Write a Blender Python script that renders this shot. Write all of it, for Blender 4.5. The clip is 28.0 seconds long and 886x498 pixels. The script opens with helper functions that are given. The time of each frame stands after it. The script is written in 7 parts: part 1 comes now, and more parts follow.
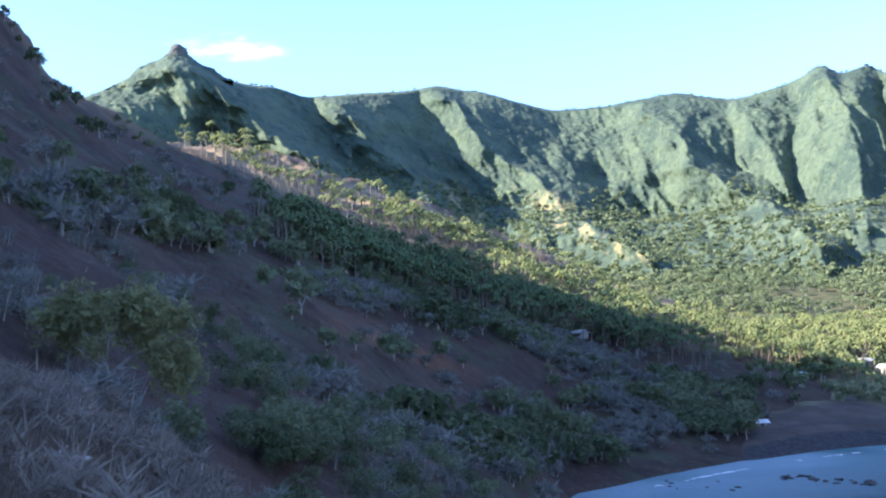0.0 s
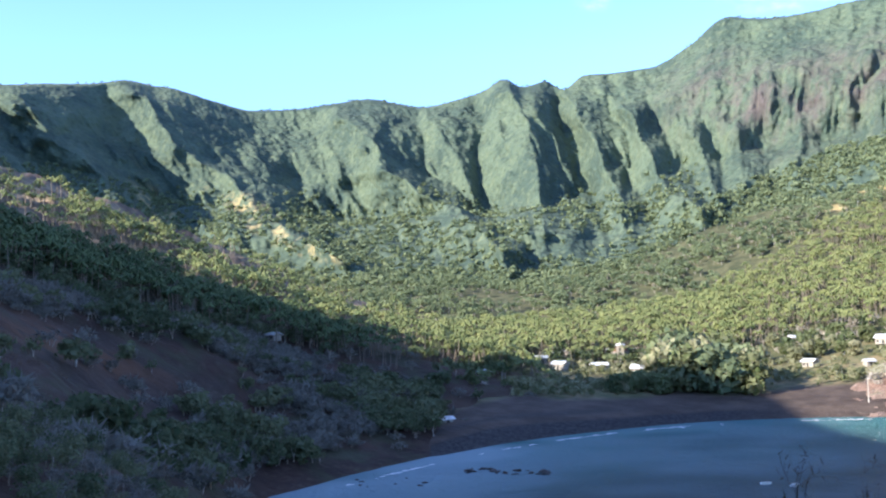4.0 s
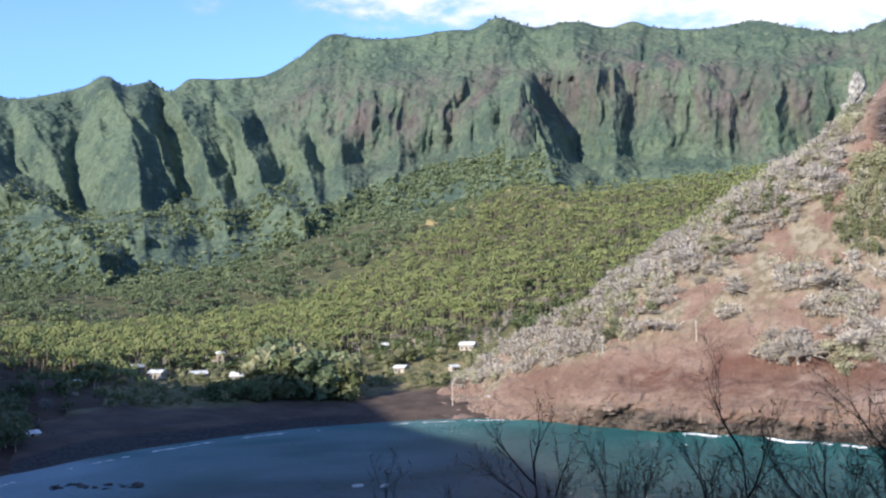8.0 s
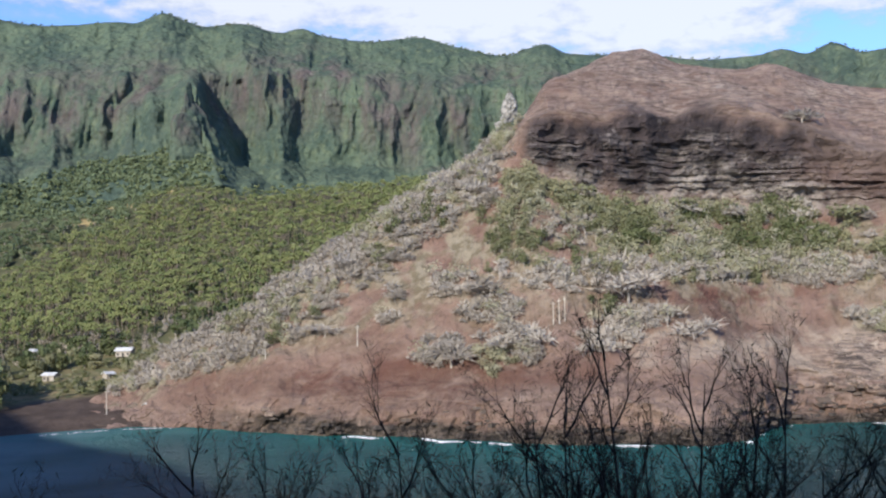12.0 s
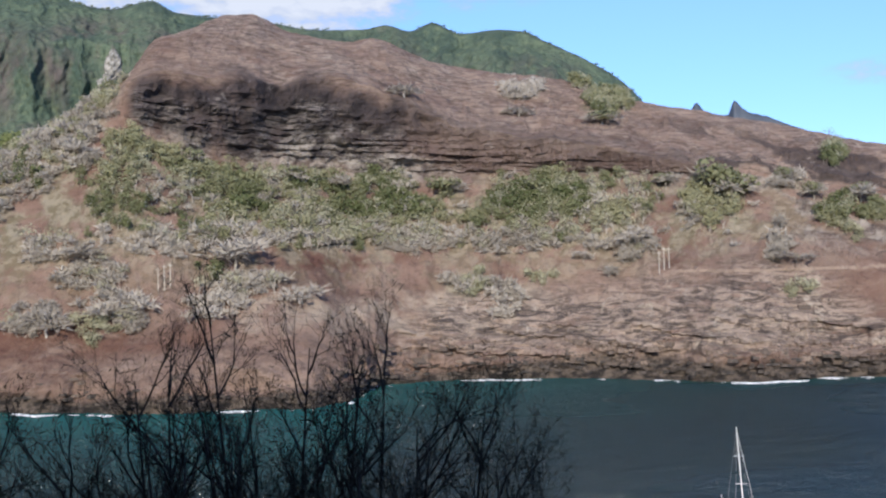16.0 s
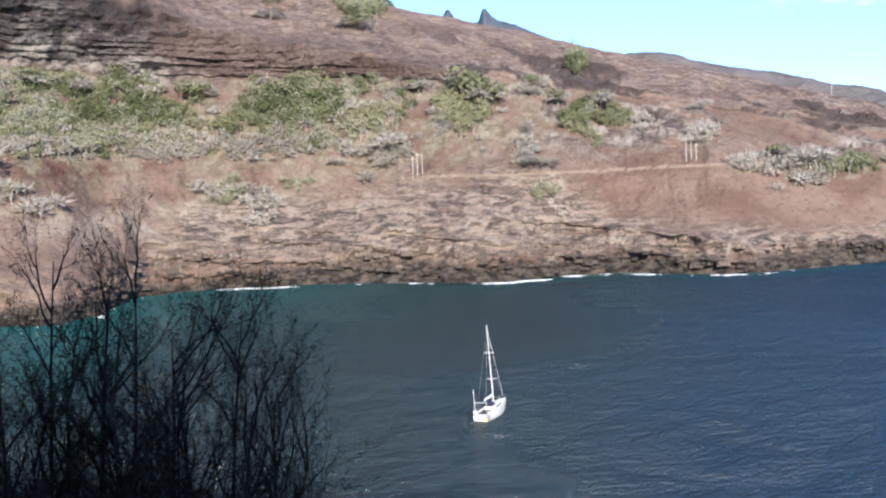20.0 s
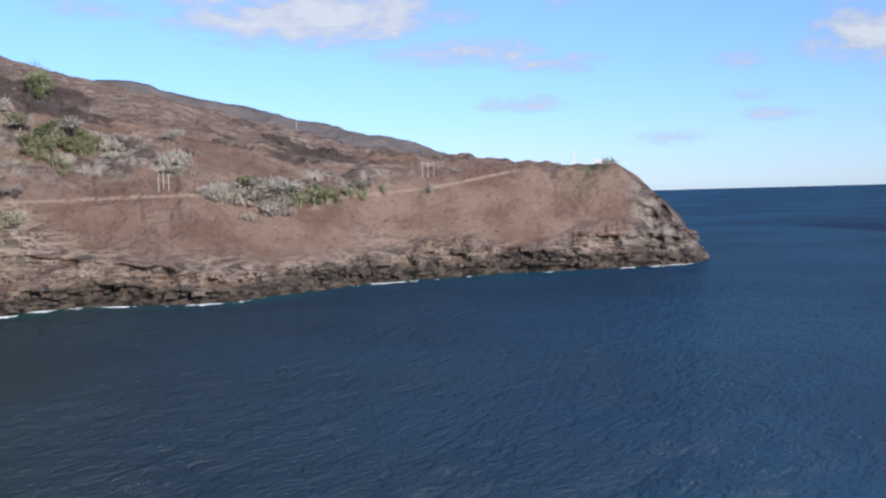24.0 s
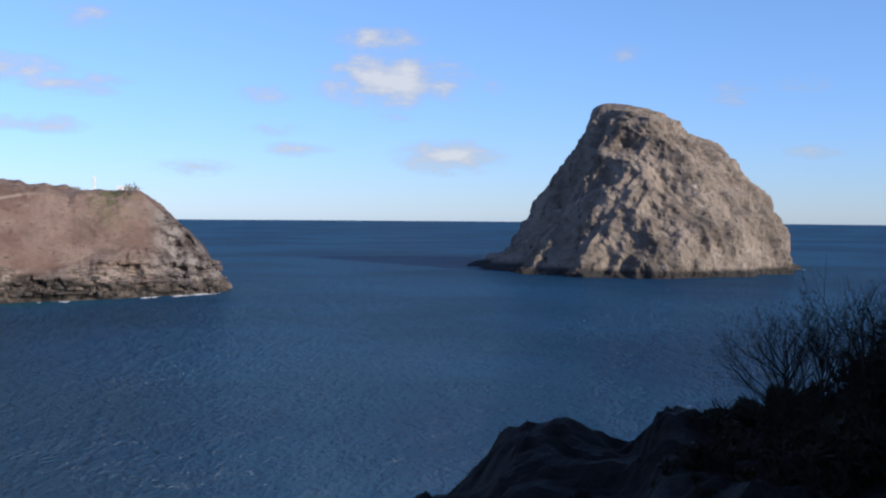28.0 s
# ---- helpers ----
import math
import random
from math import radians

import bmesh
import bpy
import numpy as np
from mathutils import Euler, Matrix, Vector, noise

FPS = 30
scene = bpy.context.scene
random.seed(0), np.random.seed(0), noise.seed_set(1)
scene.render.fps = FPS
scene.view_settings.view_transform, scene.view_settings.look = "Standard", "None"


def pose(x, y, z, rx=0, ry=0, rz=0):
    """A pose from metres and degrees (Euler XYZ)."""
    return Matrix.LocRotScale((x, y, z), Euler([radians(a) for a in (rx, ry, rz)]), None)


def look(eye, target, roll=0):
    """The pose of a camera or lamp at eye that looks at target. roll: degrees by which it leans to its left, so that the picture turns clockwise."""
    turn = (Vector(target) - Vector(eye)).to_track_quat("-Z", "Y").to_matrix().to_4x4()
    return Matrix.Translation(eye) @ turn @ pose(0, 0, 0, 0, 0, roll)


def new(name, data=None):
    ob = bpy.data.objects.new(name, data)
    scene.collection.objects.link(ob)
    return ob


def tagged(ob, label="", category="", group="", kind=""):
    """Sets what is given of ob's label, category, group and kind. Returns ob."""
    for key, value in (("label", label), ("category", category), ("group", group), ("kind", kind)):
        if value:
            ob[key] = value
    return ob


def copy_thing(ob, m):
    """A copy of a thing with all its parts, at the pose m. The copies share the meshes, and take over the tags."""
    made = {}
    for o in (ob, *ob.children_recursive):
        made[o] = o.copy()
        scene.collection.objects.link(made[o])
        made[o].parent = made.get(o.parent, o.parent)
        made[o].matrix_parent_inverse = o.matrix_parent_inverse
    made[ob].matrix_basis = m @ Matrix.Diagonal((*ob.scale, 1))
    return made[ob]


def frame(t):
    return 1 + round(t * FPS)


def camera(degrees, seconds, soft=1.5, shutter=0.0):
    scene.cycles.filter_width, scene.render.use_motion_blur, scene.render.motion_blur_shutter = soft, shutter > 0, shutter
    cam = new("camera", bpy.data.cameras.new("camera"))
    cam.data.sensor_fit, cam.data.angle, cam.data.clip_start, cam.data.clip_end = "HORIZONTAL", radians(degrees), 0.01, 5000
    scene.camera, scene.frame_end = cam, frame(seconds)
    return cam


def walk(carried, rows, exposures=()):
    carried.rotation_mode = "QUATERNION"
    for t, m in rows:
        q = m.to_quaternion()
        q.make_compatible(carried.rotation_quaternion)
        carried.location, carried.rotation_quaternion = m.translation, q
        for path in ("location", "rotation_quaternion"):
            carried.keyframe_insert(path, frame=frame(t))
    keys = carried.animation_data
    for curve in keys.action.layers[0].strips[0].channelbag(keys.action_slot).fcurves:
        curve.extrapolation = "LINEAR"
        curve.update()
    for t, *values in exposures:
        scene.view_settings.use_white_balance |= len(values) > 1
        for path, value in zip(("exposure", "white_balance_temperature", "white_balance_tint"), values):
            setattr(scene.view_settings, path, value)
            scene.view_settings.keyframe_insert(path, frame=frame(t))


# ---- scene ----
# The camera stands on a hillside 40 m over the sea and turns to the right.
# Bearings are in degrees, clockwise from +y; ranges in metres from the hillside stand; heights over the sea.
EYE = Vector((0.0, 0.0, 40.0))
PAN = [
    (0, 0.00, 4.32, -0.98), (0.5, 1.32, 4.19, -0.99), (1, 3.08, 4.06, -1.11), (1.5, 4.93, 3.97, -1.18), (2, 7.03, 3.92, -1.33),
    (2.5, 9.10, 3.91, -1.39), (3, 11.44, 3.95, -1.49), (3.5, 13.68, 4.02, -1.58), (5.5, 23.68, 4.09, -1.59), (6, 26.42, 4.09, -1.53),
    (6.5, 28.98, 4.04, -1.53), (7, 31.67, 3.98, -1.48), (7.5, 34.09, 3.94, -1.47), (8, 36.61, 3.91, -1.48), (8.5, 38.83, 3.85, -1.52),
    (9, 41.07, 3.78, -1.55), (9.5, 43.06, 3.74, -1.60), (10, 45.29, 3.70, -1.59), (10.5, 47.34, 3.75, -1.56), (11, 49.41, 3.83, -1.50),
    (11.5, 51.48, 3.84, -1.39), (12, 54.08, 3.73, -1.40), (12.5, 56.64, 3.54, -1.46), (13, 59.38, 3.30, -1.49), (13.5, 61.93, 3.09, -1.52),
    (15.5, 72.00, 1.91, -1.54), (16, 74.39, 1.43, -1.57), (16.5, 76.34, 0.88, -1.61), (17, 78.09, 0.11, -1.74), (17.5, 79.61, -0.72, -1.69),
    (18, 81.11, -1.65, -1.70), (18.5, 82.49, -2.46, -1.76), (19, 83.88, -3.17, -1.77), (19.5, 85.16, -3.59, -2.10), (20, 86.97, -3.88, -2.23),
    (20.5, 89.18, -3.93, -2.17), (22.5, 101.06, -3.31, -2.37), (23, 105.39, -3.28, -2.13), (23.5, 109.58, -3.27, -1.93), (24, 114.11, -3.22, -1.66),
    (24.5, 118.19, -3.17, -1.40), (25, 122.40, -3.04, -1.02), (25.5, 126.08, -2.86, -0.85), (26, 129.74, -2.60, -0.52), (26.5, 132.70, -2.38, -0.25),
    (27, 135.41, -2.17, 0.02), (27.5, 137.28, -2.02, 0.28), (28, 138.74, -1.92, 0.44),
]
cam = camera(44.12, 28.0, soft=2.2)


def bearing(b, r, z):
    a = radians(b)
    return Vector((math.sin(a) * r, math.cos(a) * r, z))


rows = []
for t, turn, tilt, roll in PAN:
    rows.append((t, look(EYE, EYE + bearing(turn, math.cos(radians(tilt)), math.sin(radians(tilt))), roll)))
walk(cam, rows, [(0.0, 1.82), (3.0, 1.62), (6.0, 1.05), (8.0, 0.8), (11.0, 0.35), (13.0, 0.33), (16.0, 0.18), (18.0, 0.3), (20.0, 0.7), (22.5, 0.25), (24.0, 0.0), (26.0, -0.05), (28.0, -0.05)])

# ---- light ----
SUN_BEARING, SUN_HEIGHT = 260.0, 24.0
SKY, CLOUD_DIM, CLOUD_LIT, AIR_LOW, AIR, AIR_HIGH = 0.15, (2.9, 3.2, 4.1), (4.9, 5.0, 5.3), (0.48, 0.67, 1.24), (0.80, 0.95, 1.25), (1.10, 0.95, 1.10)
world = bpy.data.worlds.new("sky")
scene.world = world
world.use_nodes = True
sun_data = bpy.data.lights.new("sun", "SUN")
sun_data.energy, sun_data.angle, sun_data.color = 5.0, radians(0.55), (1.0, 0.93, 0.82)
sun = new("sun", sun_data)
sun.matrix_world = look(bearing(SUN_BEARING, 900, 900 * math.tan(radians(SUN_HEIGHT))), (0, 0, 0))


# clouds: bearing, height in degrees, half width, half height, weight
CLOUDS_LAND = [(-10.8, 14.7, 3.4, 0.7, 0.9), (24.5, 17.3, 1.6, 1.5, 0.6), (34.5, 17.2, 5.5, 2.0, 1.3), (45, 17.5, 10, 3.4, 2.2), (56, 17.0, 10, 4.2, 2.4), (66, 16.2, 9, 4.2, 2.4), (76, 15.8, 7, 2.0, 1.5),
          (84, 16.8, 8, 2.0, 1.0), (97, 9.4, 3.6, 0.7, 0.8), (102, 10.2, 4.0, 1.1, 1.2), (108, 8.9, 8.0, 1.7, 1.7)]
CLOUDS_SEA = [(115.5, 6.9, 5.4, 0.8, 1.15), (120.2, 6.2, 3.0, 0.6, 1.1), (118.5, 4.2, 2.6, 0.55, 1.0),
          (126, 2.2, 2.6, 0.5, 0.7), (131.0, 3.2, 2.2, 0.45, 0.65), (129.4, 6.0, 1.8, 0.7, 0.6), (136, 6.8, 4.4, 1.5, 1.5), (135.3, 8.9, 2.9, 0.8, 0.95), (139, 2.9, 3.2, 1.0, 1.25), (130.2, 4.2, 2.0, 0.4, 0.65), (136, 4.9, 1.5, 0.35, 0.6),
          (141.0, 6.4, 1.0, 0.6, 0.6), (148.1, 8.2, 1.3, 0.6, 0.5), (153.6, 6.0, 1.6, 0.8, 0.65), (156.8, 6.5, 1.7, 0.5, 0.6), (157.4, 3.1, 1.6, 0.45, 0.6), (26, 18.5, 2, 1, 0.5), (121, 9.6, 3, 0.8, 0.6)]


def build_sky():
    nt = world.node_tree
    nt.nodes.clear()

    def node(kind, **inputs):
        n = nt.nodes.new(kind)
        for key, value in inputs.items():
            n.inputs[int(key[1:])].default_value = value
        return n

    def maths(op, a, b=0.0, c=0.0):
        n = nt.nodes.new("ShaderNodeMath")
        n.operation = op
        for k, v in enumerate((a, b, c)):
            if isinstance(v, (int, float)):
                n.inputs[k].default_value = v
            else:
                nt.links.new(v, n.inputs[k])
        return n.outputs[0]

    out, bg, sky = nt.nodes.new("ShaderNodeOutputWorld"), nt.nodes.new("ShaderNodeBackground"), nt.nodes.new("ShaderNodeTexSky")
    sky.sky_type, sky.sun_disc = "NISHITA", False
    sky.sun_elevation, sky.sun_rotation = radians(SUN_HEIGHT), radians(SUN_BEARING)
    sky.air_density, sky.dust_density, sky.ozone_density = 1.0, 0.0, 3.0
    bg.inputs["Strength"].default_value = SKY
    at = nt.nodes.new("ShaderNodeTexCoord")
    xyz = nt.nodes.new("ShaderNodeSeparateXYZ")
    nt.links.new(at.outputs["Generated"], xyz.inputs[0])
    az = maths("MULTIPLY", maths("ARCTAN2", xyz.outputs["X"], xyz.outputs["Y"]), 180 / math.pi)
    el = maths("MULTIPLY", maths("ARCSINE", xyz.outputs["Z"]), 180 / math.pi)
    both = nt.nodes.new("ShaderNodeCombineXYZ")
    nt.links.new(maths("MULTIPLY", az, 0.45), both.inputs[0])
    nt.links.new(maths("MULTIPLY", el, 1.0), both.inputs[1])
    puff = node("ShaderNodeTexNoise", _2=1.1, _3=6.0, _4=0.6)
    nt.links.new(both.outputs[0], puff.inputs["Vector"])
    cover = None
    for b, e, wide, high, weight in CLOUDS_LAND + CLOUDS_SEA:
        u = maths("DIVIDE", maths("SUBTRACT", az, float(b)), float(wide) * 1.15)
        v = maths("DIVIDE", maths("SUBTRACT", el, float(e)), float(high) * 1.2)
        d = maths("SUBTRACT", 1.0, maths("SQRT", maths("ADD", maths("MULTIPLY", u, u), maths("MULTIPLY", v, v))))
        d = maths("MULTIPLY", maths("MAXIMUM", d, 0.0), float(weight))
        cover = d if cover is None else maths("MAXIMUM", cover, d)
    body = maths("ADD", cover, maths("MULTIPLY", maths("SUBTRACT", puff.outputs["Fac"], 0.5), maths("MINIMUM", maths("MULTIPLY", cover, 7.0), 2.6)))
    amount = nt.nodes.new("ShaderNodeMapRange")
    amount.interpolation_type = "SMOOTHSTEP"
    amount.inputs["From Min"].default_value, amount.inputs["From Max"].default_value = 0.0, 1.1
    nt.links.new(body, amount.inputs["Value"])
    thick = nt.nodes.new("ShaderNodeMapRange")
    thick.inputs["From Min"].default_value, thick.inputs["From Max"].default_value = 0.35, 1.35
    nt.links.new(maths("ADD", body, maths("MULTIPLY", maths("SUBTRACT", puff.outputs["Fac"], 0.5), 0.5)), thick.inputs["Value"])
    tone = nt.nodes.new("ShaderNodeMix")
    tone.data_type = "RGBA"
    tone.inputs[6].default_value, tone.inputs[7].default_value = (*CLOUD_DIM, 1), (*CLOUD_LIT, 1)
    nt.links.new(thick.outputs[0], tone.inputs[0])
    lay = nt.nodes.new("ShaderNodeMix")
    lay.data_type = "RGBA"
    nt.links.new(maths("MULTIPLY", amount.outputs[0], 0.85), lay.inputs[0])
    air = nt.nodes.new("ShaderNodeMix")
    air.data_type, air.blend_type = "RGBA", "MULTIPLY"
    air.inputs[0].default_value = 1.0
    nt.links.new(sky.outputs["Color"], air.inputs[6])
    tint = nt.nodes.new("ShaderNodeMix")
    tint.data_type = "RGBA"
    tint.inputs[6].default_value, tint.inputs[7].default_value = (*AIR_LOW, 1), (*AIR, 1)
    nt.links.new(maths("MINIMUM", maths("MAXIMUM", maths("DIVIDE", el, 14.0), 0.0), 1.0), tint.inputs[0])
    high = nt.nodes.new("ShaderNodeMix")
    high.data_type = "RGBA"
    high.inputs[7].default_value = (*AIR_HIGH, 1)
    nt.links.new(tint.outputs[2], high.inputs[6])
    nt.links.new(maths("MINIMUM", maths("MAXIMUM", maths("DIVIDE", maths("SUBTRACT", el, 20.0), 30.0), 0.0), 1.0), high.inputs[0])
    nt.links.new(high.outputs[2], air.inputs[7])
    nt.links.new(air.outputs[2], lay.inputs[6])
    nt.links.new(tone.outputs[2], lay.inputs[7])
    nt.links.new(lay.outputs[2], bg.inputs["Color"])
    nt.links.new(bg.outputs["Background"], out.inputs["Surface"])


build_sky()


# ---- noise and landform-line helpers ----
def lattice(ix, iy, iz, seed):
    h = (ix * 374761393 + iy * 668265263 + iz * 2147483647 + seed * 1274126177) & 0xFFFFFFFF
    h = ((h ^ (h >> 13)) * 1274126177) & 0xFFFFFFFF
    return ((h ^ (h >> 16)) & 0xFFFF) / 32767.5 - 1.0


def vnoise(x, y, z, seed=0):
    """Smooth noise from -1 to 1 for arrays of points."""
    x, y, z = np.broadcast_arrays(np.asarray(x, float), np.asarray(y, float), np.asarray(z, float))
    fx, fy, fz = np.floor(x), np.floor(y), np.floor(z)
    ix, iy, iz = fx.astype(np.int64), fy.astype(np.int64), fz.astype(np.int64)
    u, v, w = x - fx, y - fy, z - fz
    u, v, w = u * u * (3 - 2 * u), v * v * (3 - 2 * v), w * w * (3 - 2 * w)
    total = 0
    for dx in (0, 1):
        for dy in (0, 1):
            for dz in (0, 1):
                total = total + lattice(ix + dx, iy + dy, iz + dz, seed) * (u if dx else 1 - u) * (v if dy else 1 - v) * (w if dz else 1 - w)
    return total


def fbm(p, size, octaves=4, seed=0, gain=0.5):
    total, amp, s = 0, 1.0, size
    for k in range(octaves):
        total = total + amp * vnoise(p[..., 0] / s, p[..., 1] / s, p[..., 2] / s, seed + 17 * k)
        amp, s = amp * gain, s * 0.47
    return total


def ridged(p, size, octaves=4, seed=0):
    total, amp, s = 0, 1.0, size
    for k in range(octaves):
        total = total + amp * (1 - 2 * np.abs(vnoise(p[..., 0] / s, p[..., 1] / s, p[..., 2] / s, seed + 31 * k)))
        amp, s = amp * 0.5, s * 0.47
    return total


def glide(xs, ys, x):
    """Monotone cubic through the points."""
    xs, ys, x = np.asarray(xs, float), np.asarray(ys, float), np.asarray(x, float)
    h = np.diff(xs)
    d = np.diff(ys) / h
    m = np.zeros(len(xs))
    m[0], m[-1] = d[0], d[-1]
    for i in range(1, len(xs) - 1):
        if d[i - 1] * d[i] > 0:
            w1, w2 = 2 * h[i] + h[i - 1], h[i] + 2 * h[i - 1]
            m[i] = (w1 + w2) / (w1 / d[i - 1] + w2 / d[i])
    k = np.clip(np.searchsorted(xs, x) - 1, 0, len(h) - 1)
    s = np.clip((x - xs[k]) / h[k], 0, 1)
    return ((2 * s**3 - 3 * s**2 + 1) * ys[k] + (s**3 - 2 * s**2 + s) * h[k] * m[k] + (3 * s**2 - 2 * s**3) * ys[k + 1] + (s**3 - s**2) * h[k] * m[k + 1])


def level(line, b):
    """Range and height of a landform line (rows of bearing, range, height) at the bearings b."""
    a = np.array(line, float)
    return glide(a[:, 0], a[:, 1], b), glide(a[:, 0], a[:, 2], b)


def loft(lines, b0, b1, across, steps, soften=0):
    """A grid of points (rows front to back, columns by bearing) spanned between landform lines."""
    b = np.linspace(b0, b1, across)
    rz = [level(l, b) for l in lines]
    rr, zz, tag = [], [], []
    for i, n in enumerate(steps):
        for k in range(n):
            s = k / n
            rr.append(rz[i][0] * (1 - s) + rz[i + 1][0] * s)
            zz.append(rz[i][1] * (1 - s) + rz[i + 1][1] * s)
            tag.append(i + s)
    rr.append(rz[-1][0]); zz.append(rz[-1][1]); tag.append(len(steps))
    rr, zz, tag = np.array(rr), np.array(zz), np.array(tag)
    for _ in range(soften):
        for a in (rr, zz):
            a[1:-1] = (a[:-2] + 2 * a[1:-1] + a[2:]) / 4
    bb = np.broadcast_to(b, rr.shape)
    return bb.copy(), rr, zz, np.broadcast_to(tag[:, None], rr.shape).copy()


def spot(bb, rr, zz):
    a = np.radians(bb)
    return np.stack([np.sin(a) * rr, np.cos(a) * rr, zz], -1)


def grid_mesh(name, p, mat, smooth=True):
    n, m = p.shape[:2]
    idx = np.arange(n * m).reshape(n, m)
    quads = np.stack([idx[:-1, :-1], idx[1:, :-1], idx[1:, 1:], idx[:-1, 1:]], -1).reshape(-1, 4)
    me = bpy.data.meshes.new(name)
    me.vertices.add(n * m)
    me.vertices.foreach_set("co", p.reshape(-1).astype(np.float32))
    me.loops.add(len(quads) * 4)
    me.loops.foreach_set("vertex_index", quads.reshape(-1).astype(np.int32))
    me.polygons.add(len(quads))
    me.polygons.foreach_set("loop_start", np.arange(0, len(quads) * 4, 4, dtype=np.int32))
    me.polygons.foreach_set("use_smooth", np.full(len(quads), smooth))
    me.update(calc_edges=True)
    me.materials.append(mat)
    return me




# ---- materials ----
class Wire:
    """Short hands for wiring a node material in world metres."""

    def __init__(self, name, roughness=0.9, specular=0.25):
        self.mat = bpy.data.materials.new(name)
        self.mat.use_nodes = True
        self.t = self.mat.node_tree
        self.b = self.t.nodes["Principled BSDF"]
        self.b.inputs["Roughness"].default_value = roughness
        self.b.inputs["Specular IOR Level"].default_value = specular
        self.geo = self.t.nodes.new("ShaderNodeNewGeometry")

    def link(self, a, b):
        self.t.links.new(a, b)

    def place(self, sx=1.0, sy=1.0, sz=1.0):
        m = self.t.nodes.new("ShaderNodeVectorMath")
        m.operation = "MULTIPLY"
        self.link(self.geo.outputs["Position"], m.inputs[0])
        m.inputs[1].default_value = (sx, sy, sz)
        return m.outputs[0]

    def noise(self, size, detail=4.0, rough=0.55, flat=1.0, distort=0.0):
        n = self.t.nodes.new("ShaderNodeTexNoise")
        n.inputs["Scale"].default_value = 1.0
        n.inputs["Detail"].default_value = detail
        n.inputs["Roughness"].default_value = rough
        n.inputs["Distortion"].default_value = distort
        self.link(self.place(1 / size, 1 / size, 1 / (size * flat)), n.inputs["Vector"])
        return n.outputs["Fac"]

    def cells(self, size):
        n = self.t.nodes.new("ShaderNodeTexVoronoi")
        n.feature = "SMOOTH_F1"
        n.inputs["Scale"].default_value, n.inputs["Smoothness"].default_value = 1.0, 0.35
        self.link(self.place(1 / size, 1 / size, 1 / size), n.inputs["Vector"])
        return self.maths("SUBTRACT", 1.0, n.outputs["Distance"])

    def attr(self, name):
        n = self.t.nodes.new("ShaderNodeAttribute")
        n.attribute_name = name
        return n.outputs["Fac"]

    def ramp(self, fac, lo, hi):
        n = self.t.nodes.new("ShaderNodeMapRange")
        n.interpolation_type = "SMOOTHSTEP"
        n.inputs["From Min"].default_value, n.inputs["From Max"].default_value = lo, hi
        self.link(fac, n.inputs["Value"])
        return n.outputs["Result"]

    def maths(self, op, a, b):
        n = self.t.nodes.new("ShaderNodeMath")
        n.operation = op
        n.use_clamp = op != "SUBTRACT" and op != "ADD"
        for k, v in enumerate((a, b)):
            if isinstance(v, (int, float)):
                n.inputs[k].default_value = v
            else:
                self.link(v, n.inputs[k])
        return n.outputs[0]

    def mix(self, fac, a, b):
        n = self.t.nodes.new("ShaderNodeMix")
        n.data_type = "RGBA"
        for key, v in ((0, fac), (6, a), (7, b)):
            if isinstance(v, tuple):
                n.inputs[key].default_value = (*v, 1)
            elif isinstance(v, (int, float)):
                n.inputs[key].default_value = v
            else:
                self.link(v, n.inputs[key])
        return n.outputs[2]

    def up(self):
        n = self.t.nodes.new("ShaderNodeSeparateXYZ")
        self.link(self.geo.outputs["Normal"], n.inputs[0])
        return n.outputs["Z"]

    def height(self):
        n = self.t.nodes.new("ShaderNodeSeparateXYZ")
        self.link(self.geo.outputs["Position"], n.inputs[0])
        return n.outputs["Z"]

    def paint(self, colour):
        if isinstance(colour, tuple):
            self.b.inputs["Base Color"].default_value = (*colour, 1)
        else:
            self.link(colour, self.b.inputs["Base Color"])

    def bump(self, fac, strength=0.6, distance=1.0):
        n = self.t.nodes.new("ShaderNodeBump")
        n.inputs["Strength"].default_value, n.inputs["Distance"].default_value = strength, distance
        self.link(fac, n.inputs["Height"])
        old = self.b.inputs["Normal"].links
        if old:
            self.link(old[0].from_socket, n.inputs["Normal"])
        self.link(n.outputs["Normal"], self.b.inputs["Normal"])

    def random(self):
        n = self.t.nodes.new("ShaderNodeObjectInfo")
        return n.outputs["Random"]

    def island(self):
        return self.geo.outputs["Random Per Island"]


